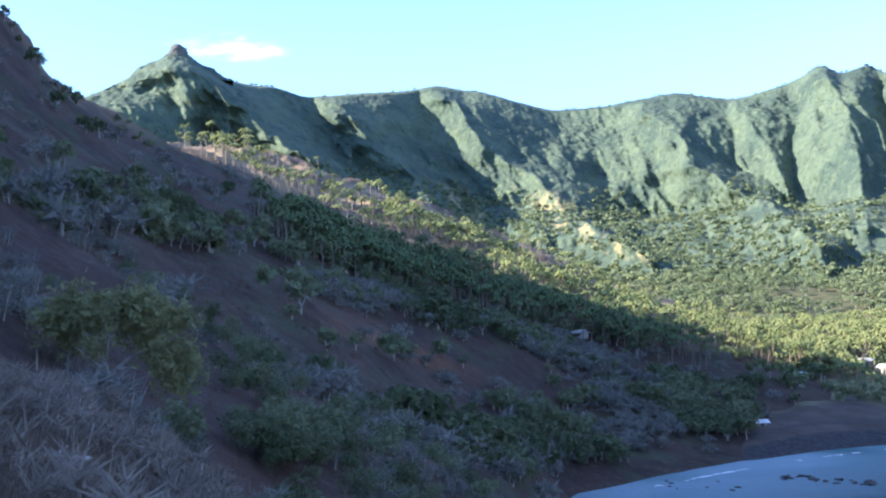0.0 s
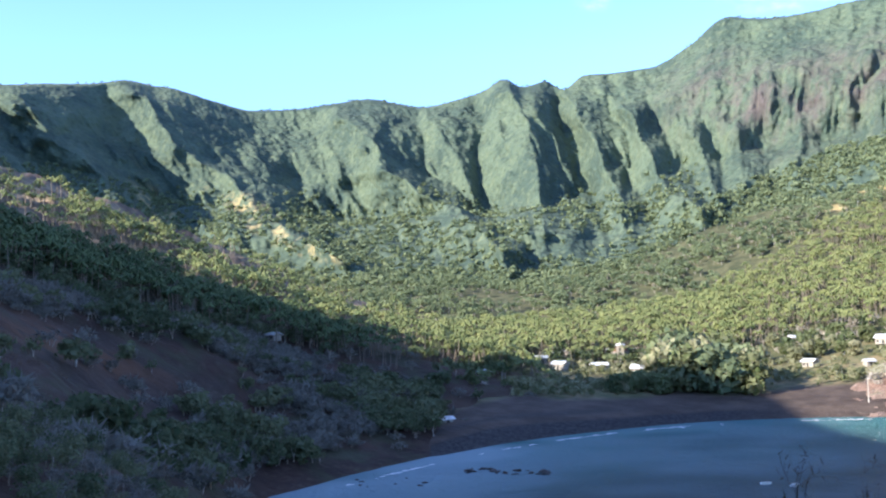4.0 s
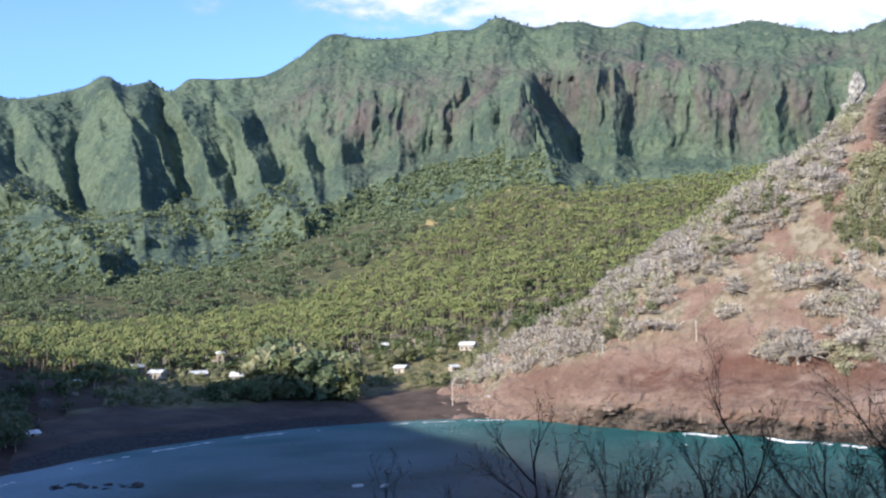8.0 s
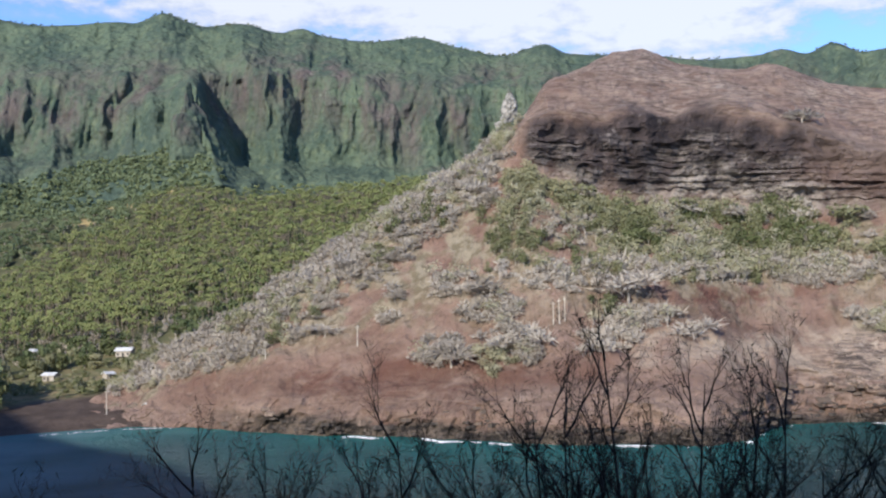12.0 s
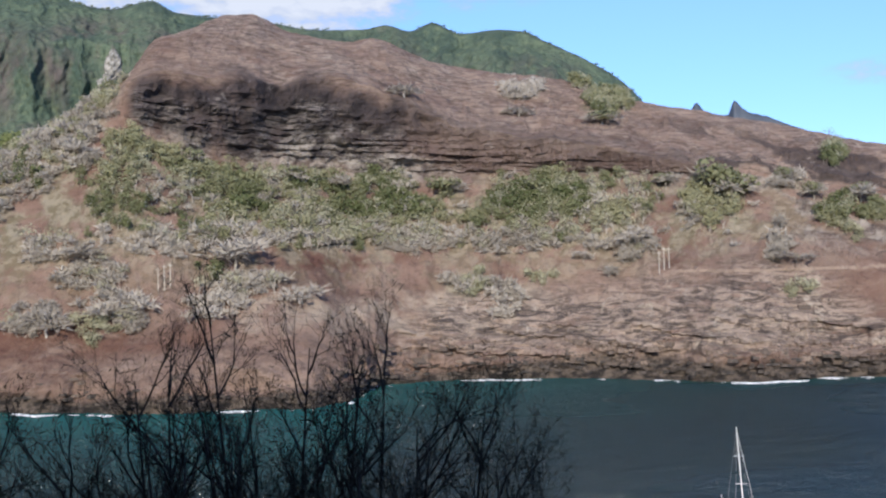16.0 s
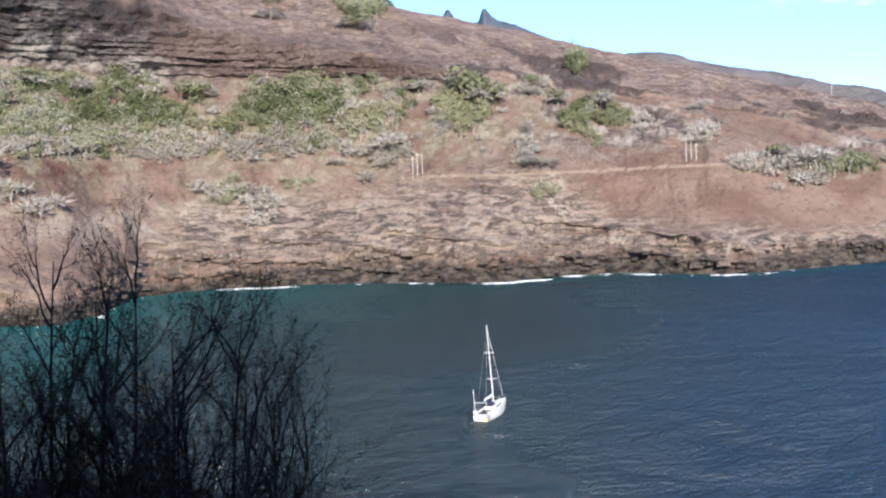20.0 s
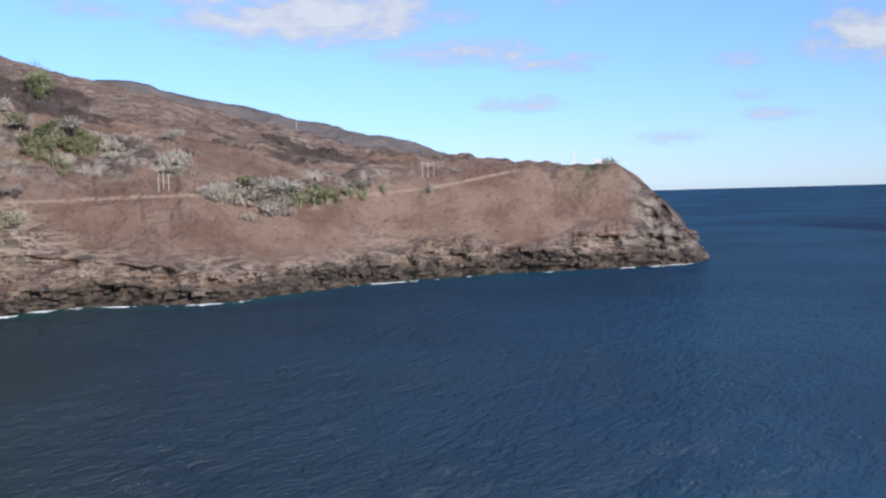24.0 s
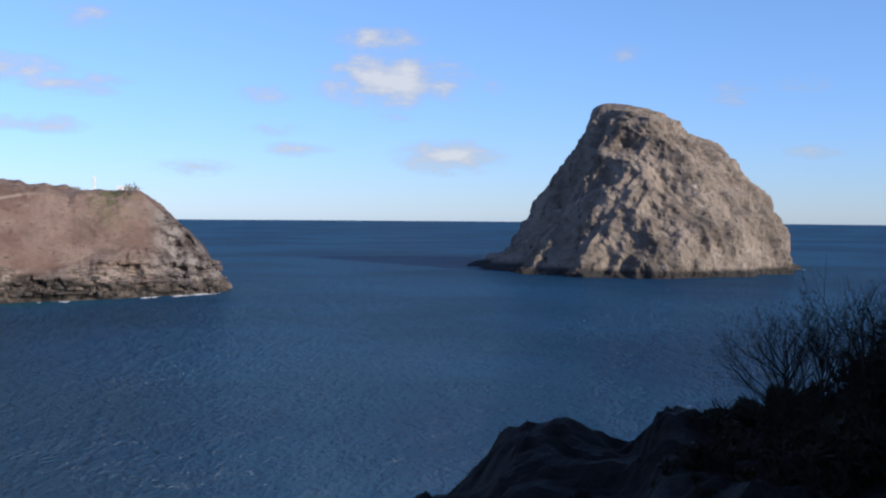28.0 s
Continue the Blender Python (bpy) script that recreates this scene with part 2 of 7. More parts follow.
def mountain_material():
    w = Wire("mountain_green")
    # Greens leaned towards blue: a little distance haze is mixed into the colour.
    wood = w.mix(w.ramp(w.noise(70, 5, 0.6), 0.38, 0.62), (0.046, 0.072, 0.056), (0.088, 0.120, 0.080))
    wood = w.mix(w.ramp(w.noise(10, 4, 0.6), 0.46, 0.80), wood, (0.122, 0.150, 0.092))
    wood = w.mix(w.maths("MULTIPLY", w.ramp(w.noise(6, 4, 0.6), 0.50, 0.66), 0.55), wood, (0.026, 0.042, 0.028))
    wood = w.mix(w.maths("MULTIPLY", w.attr("meadow"), w.ramp(w.noise(22, 6, 0.65), 0.44, 0.60)), wood, (0.30, 0.245, 0.125))
    stone = w.mix(w.ramp(w.noise(16, 6, 0.65, 3.5), 0.35, 0.65), (0.062, 0.052, 0.050), (0.125, 0.102, 0.094))
    stone = w.mix(w.ramp(w.noise(22, 6, 0.7, 0.7), 0.66, 0.73), stone, (0.34, 0.32, 0.30))
    cover = w.ramp(w.noise(34, 7, 0.68, 2.6), 0.38, 0.62)
    bare = w.maths("MULTIPLY", w.maths("MULTIPLY", w.attr("cliff"), cover), 0.95)
    w.paint(w.mix(bare, wood, stone))
    w.bump(w.noise(24, 4, 0.5, 1.6), 0.4, 5.0)
    w.bump(w.cells(7.5), 0.55, 4.0)
    w.bump(w.noise(2.6, 4, 0.6), 0.5, 1.6)
    return w.mat


def valley_material():
    w = Wire("valley_ground")
    soil = w.mix(w.ramp(w.noise(25, 5, 0.6), 0.35, 0.65), (0.10, 0.105, 0.045), (0.26, 0.20, 0.11))
    soil = w.mix(w.ramp(w.noise(5, 5, 0.6), 0.4, 0.7), soil, (0.07, 0.09, 0.035))
    soil = w.mix(w.maths("MULTIPLY", w.attr("meadow"), w.ramp(w.noise(34, 5, 0.6), 0.45, 0.55)), soil, (0.42, 0.32, 0.14))
    # Ground below the palms painted darker: their shade is in the colour.
    soil = w.mix(w.attr("under"), soil, w.mix(w.ramp(w.noise(9, 5, 0.6), 0.35, 0.65), (0.046, 0.054, 0.026), (0.105, 0.102, 0.052)))
    soil = w.mix(w.attr("meadow"), soil, (0.40, 0.31, 0.145))
    sand = w.mix(w.ramp(w.noise(12, 5, 0.6), 0.35, 0.7), (0.055, 0.038, 0.030), (0.105, 0.077, 0.060))
    soil = w.mix(w.attr("sand"), soil, sand)
    soil = w.mix(w.attr("shingle"), soil, w.mix(w.ramp(w.noise(1.2, 4), 0.4, 0.6), (0.020, 0.018, 0.020), (0.05, 0.045, 0.045)))
    w.paint(soil)
    w.bump(w.noise(4, 5, 0.6), 0.7, 1.2)
    return w.mat


def headland_material():
    w = Wire("headland_earth")
    earth = w.mix(w.ramp(w.noise(38, 6, 0.6, 0.6), 0.36, 0.64), (0.190, 0.113, 0.087), (0.300, 0.205, 0.162))
    earth = w.mix(w.ramp(w.noise(9, 6, 0.65, 0.5), 0.55, 0.80), earth, (0.335, 0.250, 0.200))
    earth = w.mix(w.maths("MULTIPLY", w.ramp(w.noise(3.4, 7, 0.7, 0.5), 0.54, 0.66), 0.7), earth, (0.10, 0.070, 0.055))
    earth = w.mix(w.maths("MULTIPLY", w.ramp(w.noise(2.2, 6, 0.7, 0.5), 0.62, 0.72), 0.4), earth, (0.42, 0.33, 0.26))
    earth = w.mix(w.maths("MULTIPLY", w.attr("tan"), w.ramp(w.noise(16, 6, 0.65), 0.36, 0.58)), earth, (0.42, 0.335, 0.265))
    earth = w.mix(w.maths("MULTIPLY", w.attr("red"), w.ramp(w.noise(14, 6, 0.65), 0.34, 0.56)), earth, (0.145, 0.072, 0.054))
    dry = w.mix(w.ramp(w.noise(4, 4), 0.4, 0.6), (0.19, 0.165, 0.105), (0.34, 0.30, 0.22))
    earth = w.mix(w.maths("MULTIPLY", w.attr("scrub"), w.ramp(w.noise(13, 6, 0.62), 0.40, 0.56)), earth, dry)
    strata = w.noise(15, 7, 0.72, 0.22, 1.8)
    ledge = w.mix(w.ramp(strata, 0.40, 0.60), (0.085, 0.066, 0.058), (0.40, 0.31, 0.25))
    ledge = w.mix(w.ramp(w.noise(9, 6, 0.7, 1.6), 0.55, 0.70), ledge, (0.52, 0.44, 0.36))
    earth = w.mix(w.maths("MULTIPLY", w.attr("rock"), w.ramp(w.noise(11, 6, 0.65, 0.25), 0.30, 0.52)), earth, ledge)
    wall = w.mix(w.ramp(w.noise(14, 6, 0.65, 2.2), 0.38, 0.66), (0.032, 0.026, 0.028), (0.090, 0.068, 0.064))
    beds = w.noise(15, 7, 0.74, 0.10, 1.8)
    bedded = w.mix(w.ramp(beds, 0.44, 0.58), (0.042, 0.036, 0.037), (0.25, 0.215, 0.195))
    wall = w.mix(w.maths("MULTIPLY", w.attr("beds"), w.ramp(w.noise(15, 6, 0.65, 0.9), 0.38, 0.62)), wall, bedded)
    wall = w.mix(w.maths("MULTIPLY", w.attr("pale"), w.ramp(w.noise(12, 7, 0.7, 0.8), 0.42, 0.60)), wall, (0.40, 0.355, 0.31))
    wall = w.mix(w.maths("MULTIPLY", w.ramp(w.noise(7, 7, 0.72, 1.2), 0.58, 0.70), 0.7), wall, (0.30, 0.265, 0.245))
    earth = w.mix(w.attr("cliff"), earth, wall)
    black = w.mix(w.ramp(w.noise(6, 6, 0.65, 0.4), 0.40, 0.62), (0.028, 0.024, 0.022), (0.15, 0.118, 0.095))
    earth = w.mix(w.attr("tide"), earth, black)
    earth = w.mix(w.attr("track"), earth, (0.40, 0.30, 0.23))
    earth = w.mix(w.maths("MULTIPLY", w.attr("green"), w.ramp(w.noise(5, 5, 0.6), 0.42, 0.58)), earth, (0.15, 0.17, 0.06))
    w.paint(earth)
    w.bump(strata, 0.35, 2.0)
    w.bump(beds, 0.4, 1.6)
    w.bump(w.noise(5, 7, 0.72), 1.0, 2.2)
    w.bump(w.noise(1.6, 5, 0.7), 0.8, 0.8)
    return w.mat


def slope_material():
    w = Wire("slope_earth")
    # The hillside's shade is partly in these colours: earth painted extra dark.
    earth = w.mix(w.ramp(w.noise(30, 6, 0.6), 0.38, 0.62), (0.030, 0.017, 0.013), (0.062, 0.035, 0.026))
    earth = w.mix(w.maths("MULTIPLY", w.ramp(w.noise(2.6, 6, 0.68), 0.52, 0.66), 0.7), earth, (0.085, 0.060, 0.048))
    earth = w.mix(w.maths("MULTIPLY", w.attr("rust"), w.ramp(w.noise(12, 6, 0.65), 0.40, 0.56)), earth, (0.125, 0.058, 0.030))
    earth = w.mix(w.maths("MULTIPLY", w.attr("scree"), w.ramp(w.noise(5, 6, 0.68), 0.44, 0.58)), earth, (0.135, 0.115, 0.105))
    earth = w.mix(w.maths("MULTIPLY", w.attr("scrub"), w.ramp(w.noise(11, 6, 0.6), 0.42, 0.60)), earth, (0.050, 0.058, 0.030))
    # The sunlit shoulder is painted paler than the shaded earth below it.
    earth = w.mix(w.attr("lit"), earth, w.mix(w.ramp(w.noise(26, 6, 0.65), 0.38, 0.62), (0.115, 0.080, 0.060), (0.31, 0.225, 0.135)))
    w.paint(earth)
    w.bump(w.noise(6, 6, 0.65), 0.8, 1.5)
    w.bump(w.noise(0.8, 5, 0.6), 0.6, 0.25)
    return w.mat


def islet_material():
    w = Wire("islet_stone")
    stone = w.mix(w.ramp(w.noise(24, 7, 0.66, 1.8), 0.34, 0.66), (0.16, 0.125, 0.098), (0.37, 0.29, 0.225))
    stone = w.mix(w.ramp(w.noise(10, 7, 0.7, 0.6), 0.60, 0.72), stone, (0.50, 0.44, 0.37))
    stone = w.mix(w.ramp(w.noise(5, 6, 0.7, 2.4), 0.56, 0.68), stone, (0.07, 0.058, 0.05))
    n = w.ramp(w.maths("ADD", w.height(), w.maths("MULTIPLY", w.noise(9), 9.0)), 4.0, 7.5)
    w.t.nodes[-1].clamp = True
    stone = w.mix(n, (0.05, 0.043, 0.038), stone)
    w.paint(stone)
    w.bump(w.noise(9, 7, 0.7, 1.5), 0.9, 3.5)
    w.bump(w.noise(2.5, 5, 0.7, 1.6), 1.0, 1.6)
    return w.mat


def far_material(name, a, b):
    w = Wire(name)
    w.paint(w.mix(w.ramp(w.noise(60, 6, 0.6), 0.35, 0.65), a, b))
    w.bump(w.noise(25, 6, 0.65), 1.0, 10.0)
    return w.mat


def sea_material():
    w = Wire("sea_water", 0.6, 0.0)
    deep = w.mix(w.ramp(w.noise(170, 4, 0.5, 1.0), 0.35, 0.65), (0.003, 0.036, 0.084), (0.010, 0.066, 0.136))
    # Grey-green bay: the brown hills' reflection is put into this base colour.
    bay = w.mix(w.ramp(w.noise(120, 3), 0.35, 0.65), (0.017, 0.035, 0.031), (0.026, 0.048, 0.042))
    shoal = w.mix(w.ramp(w.noise(60, 3), 0.35, 0.65), (0.010, 0.110, 0.105), (0.018, 0.145, 0.130))
    water = w.mix(w.attr("bay"), deep, bay)
    water = w.mix(w.attr("shoal"), water, shoal)
    # Pale shore wash, and the sky's sheen painted over the shaded bay.
    water = w.mix(w.attr("wash_and_sheen"), water, (0.32, 0.44, 0.50))
    w.paint(water)
    n = w.t.nodes.new("ShaderNodeTexNoise")
    n.inputs["Scale"].default_value, n.inputs["Detail"].default_value, n.inputs["Roughness"].default_value = 1.0, 5.0, 0.62
    turn = w.t.nodes.new("ShaderNodeVectorRotate")
    turn.rotation_type = "Z_AXIS"
    turn.inputs["Angle"].default_value = 0.9
    w.link(w.place(), turn.inputs["Vector"])
    squash = w.t.nodes.new("ShaderNodeVectorMath")
    squash.operation = "MULTIPLY"
    squash.inputs[1].default_value = (1 / 2.2, 1 / 1.5, 1)
    w.link(turn.outputs[0], squash.inputs[0])
    w.link(squash.outputs[0], n.inputs["Vector"])
    w.bump(n.outputs["Fac"], 1.0, 2.4)
    w.bump(w.noise(26, 3, 0.5), 0.5, 2.2)
    swell = w.t.nodes.new("ShaderNodeTexNoise")
    swell.inputs["Scale"].default_value, swell.inputs["Detail"].default_value = 0.22, 3.0
    w.link(squash.outputs[0], swell.inputs["Vector"])
    w.bump(swell.outputs["Fac"], 0.6, 3.5)
    gloss = w.t.nodes.new("ShaderNodeBsdfGlossy")
    gloss.inputs["Roughness"].default_value = 0.22
    w.link(w.b.inputs["Normal"].links[0].from_socket, gloss.inputs["Normal"])
    both = w.t.nodes.new("ShaderNodeMixShader")
    both.inputs[0].default_value = 0.13
    w.link(w.b.outputs[0], both.inputs[1])
    w.link(gloss.outputs[0], both.inputs[2])
    w.link(both.outputs[0], w.t.nodes["Material Output"].inputs["Surface"])
    return w.mat


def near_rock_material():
    w = Wire("near_shade_rock")
    # The near rock's shade is put into its colour, almost black all over.
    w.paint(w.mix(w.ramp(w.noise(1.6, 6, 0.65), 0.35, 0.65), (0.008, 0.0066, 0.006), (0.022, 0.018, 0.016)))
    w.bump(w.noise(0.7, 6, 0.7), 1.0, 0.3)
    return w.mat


M_NEAR = near_rock_material()
M_GREEN, M_VALLEY, M_BROWN, M_SLOPE, M_ROCK, M_SEA = mountain_material(), valley_material(), headland_material(), slope_material(), islet_material(), sea_material()
# Distance haze is painted into both colours: paler and bluer than the ground itself.
M_PEAK_HAZE = far_material("far_peak_haze", (0.085, 0.10, 0.125), (0.13, 0.145, 0.165))
M_RIDGE_HAZE = far_material("far_ridge_haze", (0.13, 0.115, 0.11), (0.19, 0.165, 0.155))


# ---- the sea ----
def sea_sheet():
    radii = np.concatenate([np.linspace(20, 640, 95), np.geomspace(650, 4985, 34)])
    b = np.linspace(0, 360, 481)
    bb, rr = np.meshgrid(b, radii)
    return bb, rr, spot(bb, rr, np.zeros_like(rr))


# ---- landform lines, placed to fit the camera's view: rows of bearing, range, height ----
SHORE = [(-30, 300, -3), (0, 250, -3), (7, 262, -3), (10.4, 285, -3), (14.5, 318, -3), (19.2, 360, -3), (22.5, 388, -3), (27.3, 421, -3), (32, 442, -3),
         (35, 450, -3), (38.6, 455, -3), (42.7, 430, -3), (45.3, 407, -3), (50.6, 388, -3), (56, 362, -3), (62, 347, -3), (67, 345, -3), (69.3, 358, -3),
         (70.8, 408, -3), (76, 423, -3), (80, 420, -3), (84, 412, -3), (90, 397, -3), (94.5, 420, -3), (101, 408, -3), (106, 430, -3), (111.7, 474, -3),
         (117.5, 497, -3), (124, 523, -3), (127.6, 555, -3), (129, 600, -3)]


def shifted(line, dr, z):
    return [(b, r + dr, z) for b, r, _ in line]


def rise(rows):
    """Rows of bearing, range and rise in degrees as the camera sees it, as bearing, range, height."""
    return [(b, r, round(40 + r * math.tan(radians(e)), 1)) for b, r, e in rows]


# the brown headland across the bay
HEAD_ROCK = [(36, 480, 1), (40, 464, 3), (45, 418, 9), (50, 399, 10), (56, 374, 11), (62, 358, 11), (67, 357, 11), (70, 392, 13), (72, 425, 14), (80, 434, 14),
             (90, 411, 15), (95, 433, 15), (101, 421, 14), (106, 443, 14), (112, 486, 15), (118, 508, 16), (124, 532, 17), (126.5, 548, 18), (127.75, 585, 0)]
HEAD_TERRACE = rise([(36, 490, -4.3), (40, 482, -3.3), (45, 440, -2.1), (50, 425, -1.5), (56, 410, -1.3), (61, 405, -1.3), (66, 410, -1.0), (71, 450, -0.7), (79, 465, -0.6),
                     (86, 455, -0.4), (93, 450, -0.2), (100, 455, -0.08), (106, 475, -0.28), (110, 500, 0.02), (113.5, 518, 0.48), (117.5, 535, 0.82), (119.4, 545, 0.84), (121, 549, 0.76), (123, 550, 0.5),
                     (125, 553, -0.9), (126.7, 560, -2.5), (127.75, 590, -4.3)])
HEAD_FOOT = rise([(36, 500, -4.1), (40, 500, -2.5), (45, 480, 0.4), (50, 475, 3.6), (54, 478, 6.0), (58.5, 480, 7.6), (62, 490, 6.4), (66, 505, 5.9), (70, 515, 5.4), (77, 515, 4.9),
                  (82, 505, 4.8), (88, 505, 4.3), (94, 505, 3.4), (100, 505, 2.6), (106, 520, 1.4), (112, 540, 1.05), (117, 555, 0.95), (120, 562, 0.86), (123, 560, 0.7),
                  (125, 563, -0.8), (126.8, 570, -2.6), (127.75, 595, -4.3)])
HEAD_CLIFF = rise([(36, 510, -3.95), (40, 510, -1.9), (45, 500, 1.0), (50, 495, 4.3), (54, 492, 6.8), (57, 490, 8.2), (59, 478, 10.3), (63, 487, 10.5), (66, 500, 10.1), (69, 508, 10.3), (72, 512, 9.1),
                   (77, 514, 7.3), (82, 505, 6.5), (88, 508, 5.3), (94, 515, 4.2), (100, 520, 3.2), (106, 540, 2.2), (112, 556, 1.4), (117, 570, 1.05), (120, 575, 0.88),
                   (123, 570, 0.75), (125, 573, -0.7), (126.9, 582, -2.9), (127.75, 600, -4.3)])
CREST_WEST = rise([(36, 520, -3.8), (40, 525, -1.35), (42.4, 525, 0.0), (45.1, 525, 1.4), (47.6, 525, 3.4), (50.7, 525, 5.2), (53.6, 525, 7.1), (56.6, 530, 8.9), (58.6, 545, 10.6),
                   (60, 575, 12.3), (61.6, 600, 12.8), (63.6, 640, 13.6), (64.6, 650, 13.6), (66.8, 650, 12.7), (69.8, 655, 12.2), (71, 655, 12.4), (73.6, 655, 11.3), (75.7, 655, 10.8)])
CREST_EAST = rise([(80.4, 650, 10.1), (84.8, 645, 8.7), (90.7, 640, 7.4), (95.5, 636, 6.1), (98.7, 635, 5.3), (101.2, 635, 4.66), (104, 635, 3.9), (106.5, 635, 3.2), (109.7, 632, 2.34), (112.4, 630, 1.82), (114.4, 630, 1.5), (117.7, 627, 1.12), (119.4, 625, 0.96),
                   (120, 622, 0.85), (122, 618, 0.85), (123, 618, 0.74), (124.1, 615, 0.25), (125.5, 612, -0.95), (126.4, 612, -1.8), (127.0, 610, -3.0), (127.75, 610, -4.2)])
HEAD_CREST = CREST_WEST + CREST_EAST
HEAD_BACK = [(b, r + 170, max(-8.0, z - 70 if b < 118 else z - 90)) for b, r, z in HEAD_CREST]

# the valley from the beach to the foot of the range
VAL_BEACH = [(6, 300, -8), (10, 320, -6), (13, 345, -1), (16, 372, 4), (19, 405, 5), (24, 430, 4.5), (30, 465, 4), (36, 478, 4), (40, 480, 5), (46, 470, 8), (62, 480, 10)]
VAL_VILLAGE = rise([(6, 470, -4.5), (12, 500, -3.0), (18, 520, -2.5), (24, 560, -2.6), (30, 590, -2.5), (36, 600, -1.9), (42, 610, -0.6), (50, 640, 2.0), (62, 680, 4.0)])
VAL_GROVE = rise([(6, 800, -1.0), (10, 800, 0.0), (14, 820, 0.4), (20, 840, 0.2), (26, 860, 0.8), (32, 860, 1.7), (38, 850, 2.8), (44, 840, 3.9), (50, 840, 5.0), (56, 850, 6.4), (62, 860, 7.0)])
VAL_HEAD = rise([(6, 1120, 3.2), (14, 1130, 3.2), (20, 1140, 3.2), (26, 1150, 4.2), (30, 1140, 5.4), (35, 1110, 5.6), (38, 1080, 6.4), (41, 1060, 7.3), (44, 1060, 6.6), (47, 1060, 6.8), (52, 1060, 7.3), (56, 1060, 7.4), (62, 1060, 7.4)])
VAL_BACK = [(b, r + 250, z - 20) for b, r, z in VAL_HEAD]

# the mountain range that closes the valley; its western end is set nearer, to turn it away from the sun
def nearer(rows):
    return [(b, round(r * float(np.interp(b, [-26, -14, 2], [0.70, 0.79, 1.0]))), e) for b, r, e in rows]


RANGE_FOOT = rise(nearer([(-26, 1150, 3.0), (-14, 1130, 3.5), (-4, 1080, 3.4), (4, 1020, 2.2), (12, 980, 1.6), (20, 980, 1.6), (26, 1020, 2.6), (32, 1080, 4.2), (38, 1120, 5.4), (44, 1140, 5.6),
                          (52, 1150, 5.8), (60, 1180, 5.0), (70, 1150, 4.0), (80, 1120, 2.0), (88, 1100, 0.0)]))
RANGE_MID = rise(nearer([(-26, 1500, 7.5), (-14, 1500, 9.0), (-4, 1480, 8.4), (4, 1430, 6.4), (12, 1400, 6.0), (20, 1390, 6.2), (26, 1350, 7.0), (32, 1320, 8.4), (38, 1320, 8.8), (44, 1310, 8.6),
                         (52, 1310, 8.2), (60, 1300, 8.0), (70, 1250, 8.5), (80, 1200, 6.5), (88, 1150, 2.0)]))
RANGE_CLIFF = rise(nearer([(-26, 1600, 8.4), (-14, 1590, 11.8), (-4, 1580, 10.6), (4, 1540, 9.2), (12, 1520, 9.4), (20, 1500, 10.2), (26, 1440, 10.8), (32, 1380, 12.2), (38, 1350, 12.8), (44, 1340, 12.8),
                           (52, 1340, 12.4), (60, 1330, 11.8), (70, 1290, 10.8), (80, 1230, 9.6), (85, 1200, 6.5), (88, 1170, 4.0)]))
# its skyline: bearing and rise in degrees, from the western peak to the fall behind the headland
SKYLINE_WEST = [(-26, 9.0), (-18.25, 11.94), (-16.5, 12.77), (-15.1, 13.65), (-14.1, 14.1), (-13.2, 14.1), (-12.8, 13.93), (-11.2, 13.05), (-10.1, 12.85), (-8.7, 12.72), (-7.2, 12.28), (-6.3, 12.3), (-4.25, 12.46),
                (-1.7, 12.58), (0.15, 12.76), (1.7, 12.5), (4.1, 11.88), (6.3, 11.38), (8.5, 11.46), (10.3, 11.7), (12.3, 11.95), (13.9, 11.65), (15.1, 11.47), (16.9, 11.8), (18.2, 12.15)]
SKYLINE_MIDDLE = [(19.47, 12.74), (20.5, 12.33), (21.6, 12.55), (22.6, 12.1), (23.7, 12.77), (25.4, 12.8), (27.1, 12.93), (29.1, 13.85), (31.1, 15.12), (32.2, 14.95), (33.5, 14.83), (35.3, 14.95), (37.4, 15.22), (38.3, 15.2), (39.8, 15.75),
                  (41.0, 15.4), (41.9, 15.18), (43.7, 15.38), (45.8, 14.96), (46.8, 15.18), (48.1, 14.8), (50.8, 14.53), (53.1, 14.69), (54.8, 14.22), (57.7, 13.66), (59.7, 14.14), (60.9, 13.63), (62.55, 13.45)]
SKYLINE_EAST = [(65.7, 13.2), (68, 12.85), (69.6, 12.84), (70.6, 12.86), (71.6, 13.06), (73.0, 12.74), (74.05, 13.12), (75.7, 12.54), (77.5, 12.66), (78.95, 12.5), (80.15, 11.93), (81.6, 11.25), (82.74, 10.6), (83.8, 9.9), (84.8, 8.9), (88, 5)]
RANGE_CREST = rise(nearer([(b, float(np.interp(b, [-26, 6, 12, 20, 31, 40, 60, 70, 80, 88], [1700, 1680, 1650, 1600, 1530, 1490, 1450, 1400, 1330, 1280])), e) for b, e in SKYLINE_WEST + SKYLINE_MIDDLE + SKYLINE_EAST]))
RANGE_BACK = [(b, r + 350, z - 180) for b, r, z in RANGE_CREST]
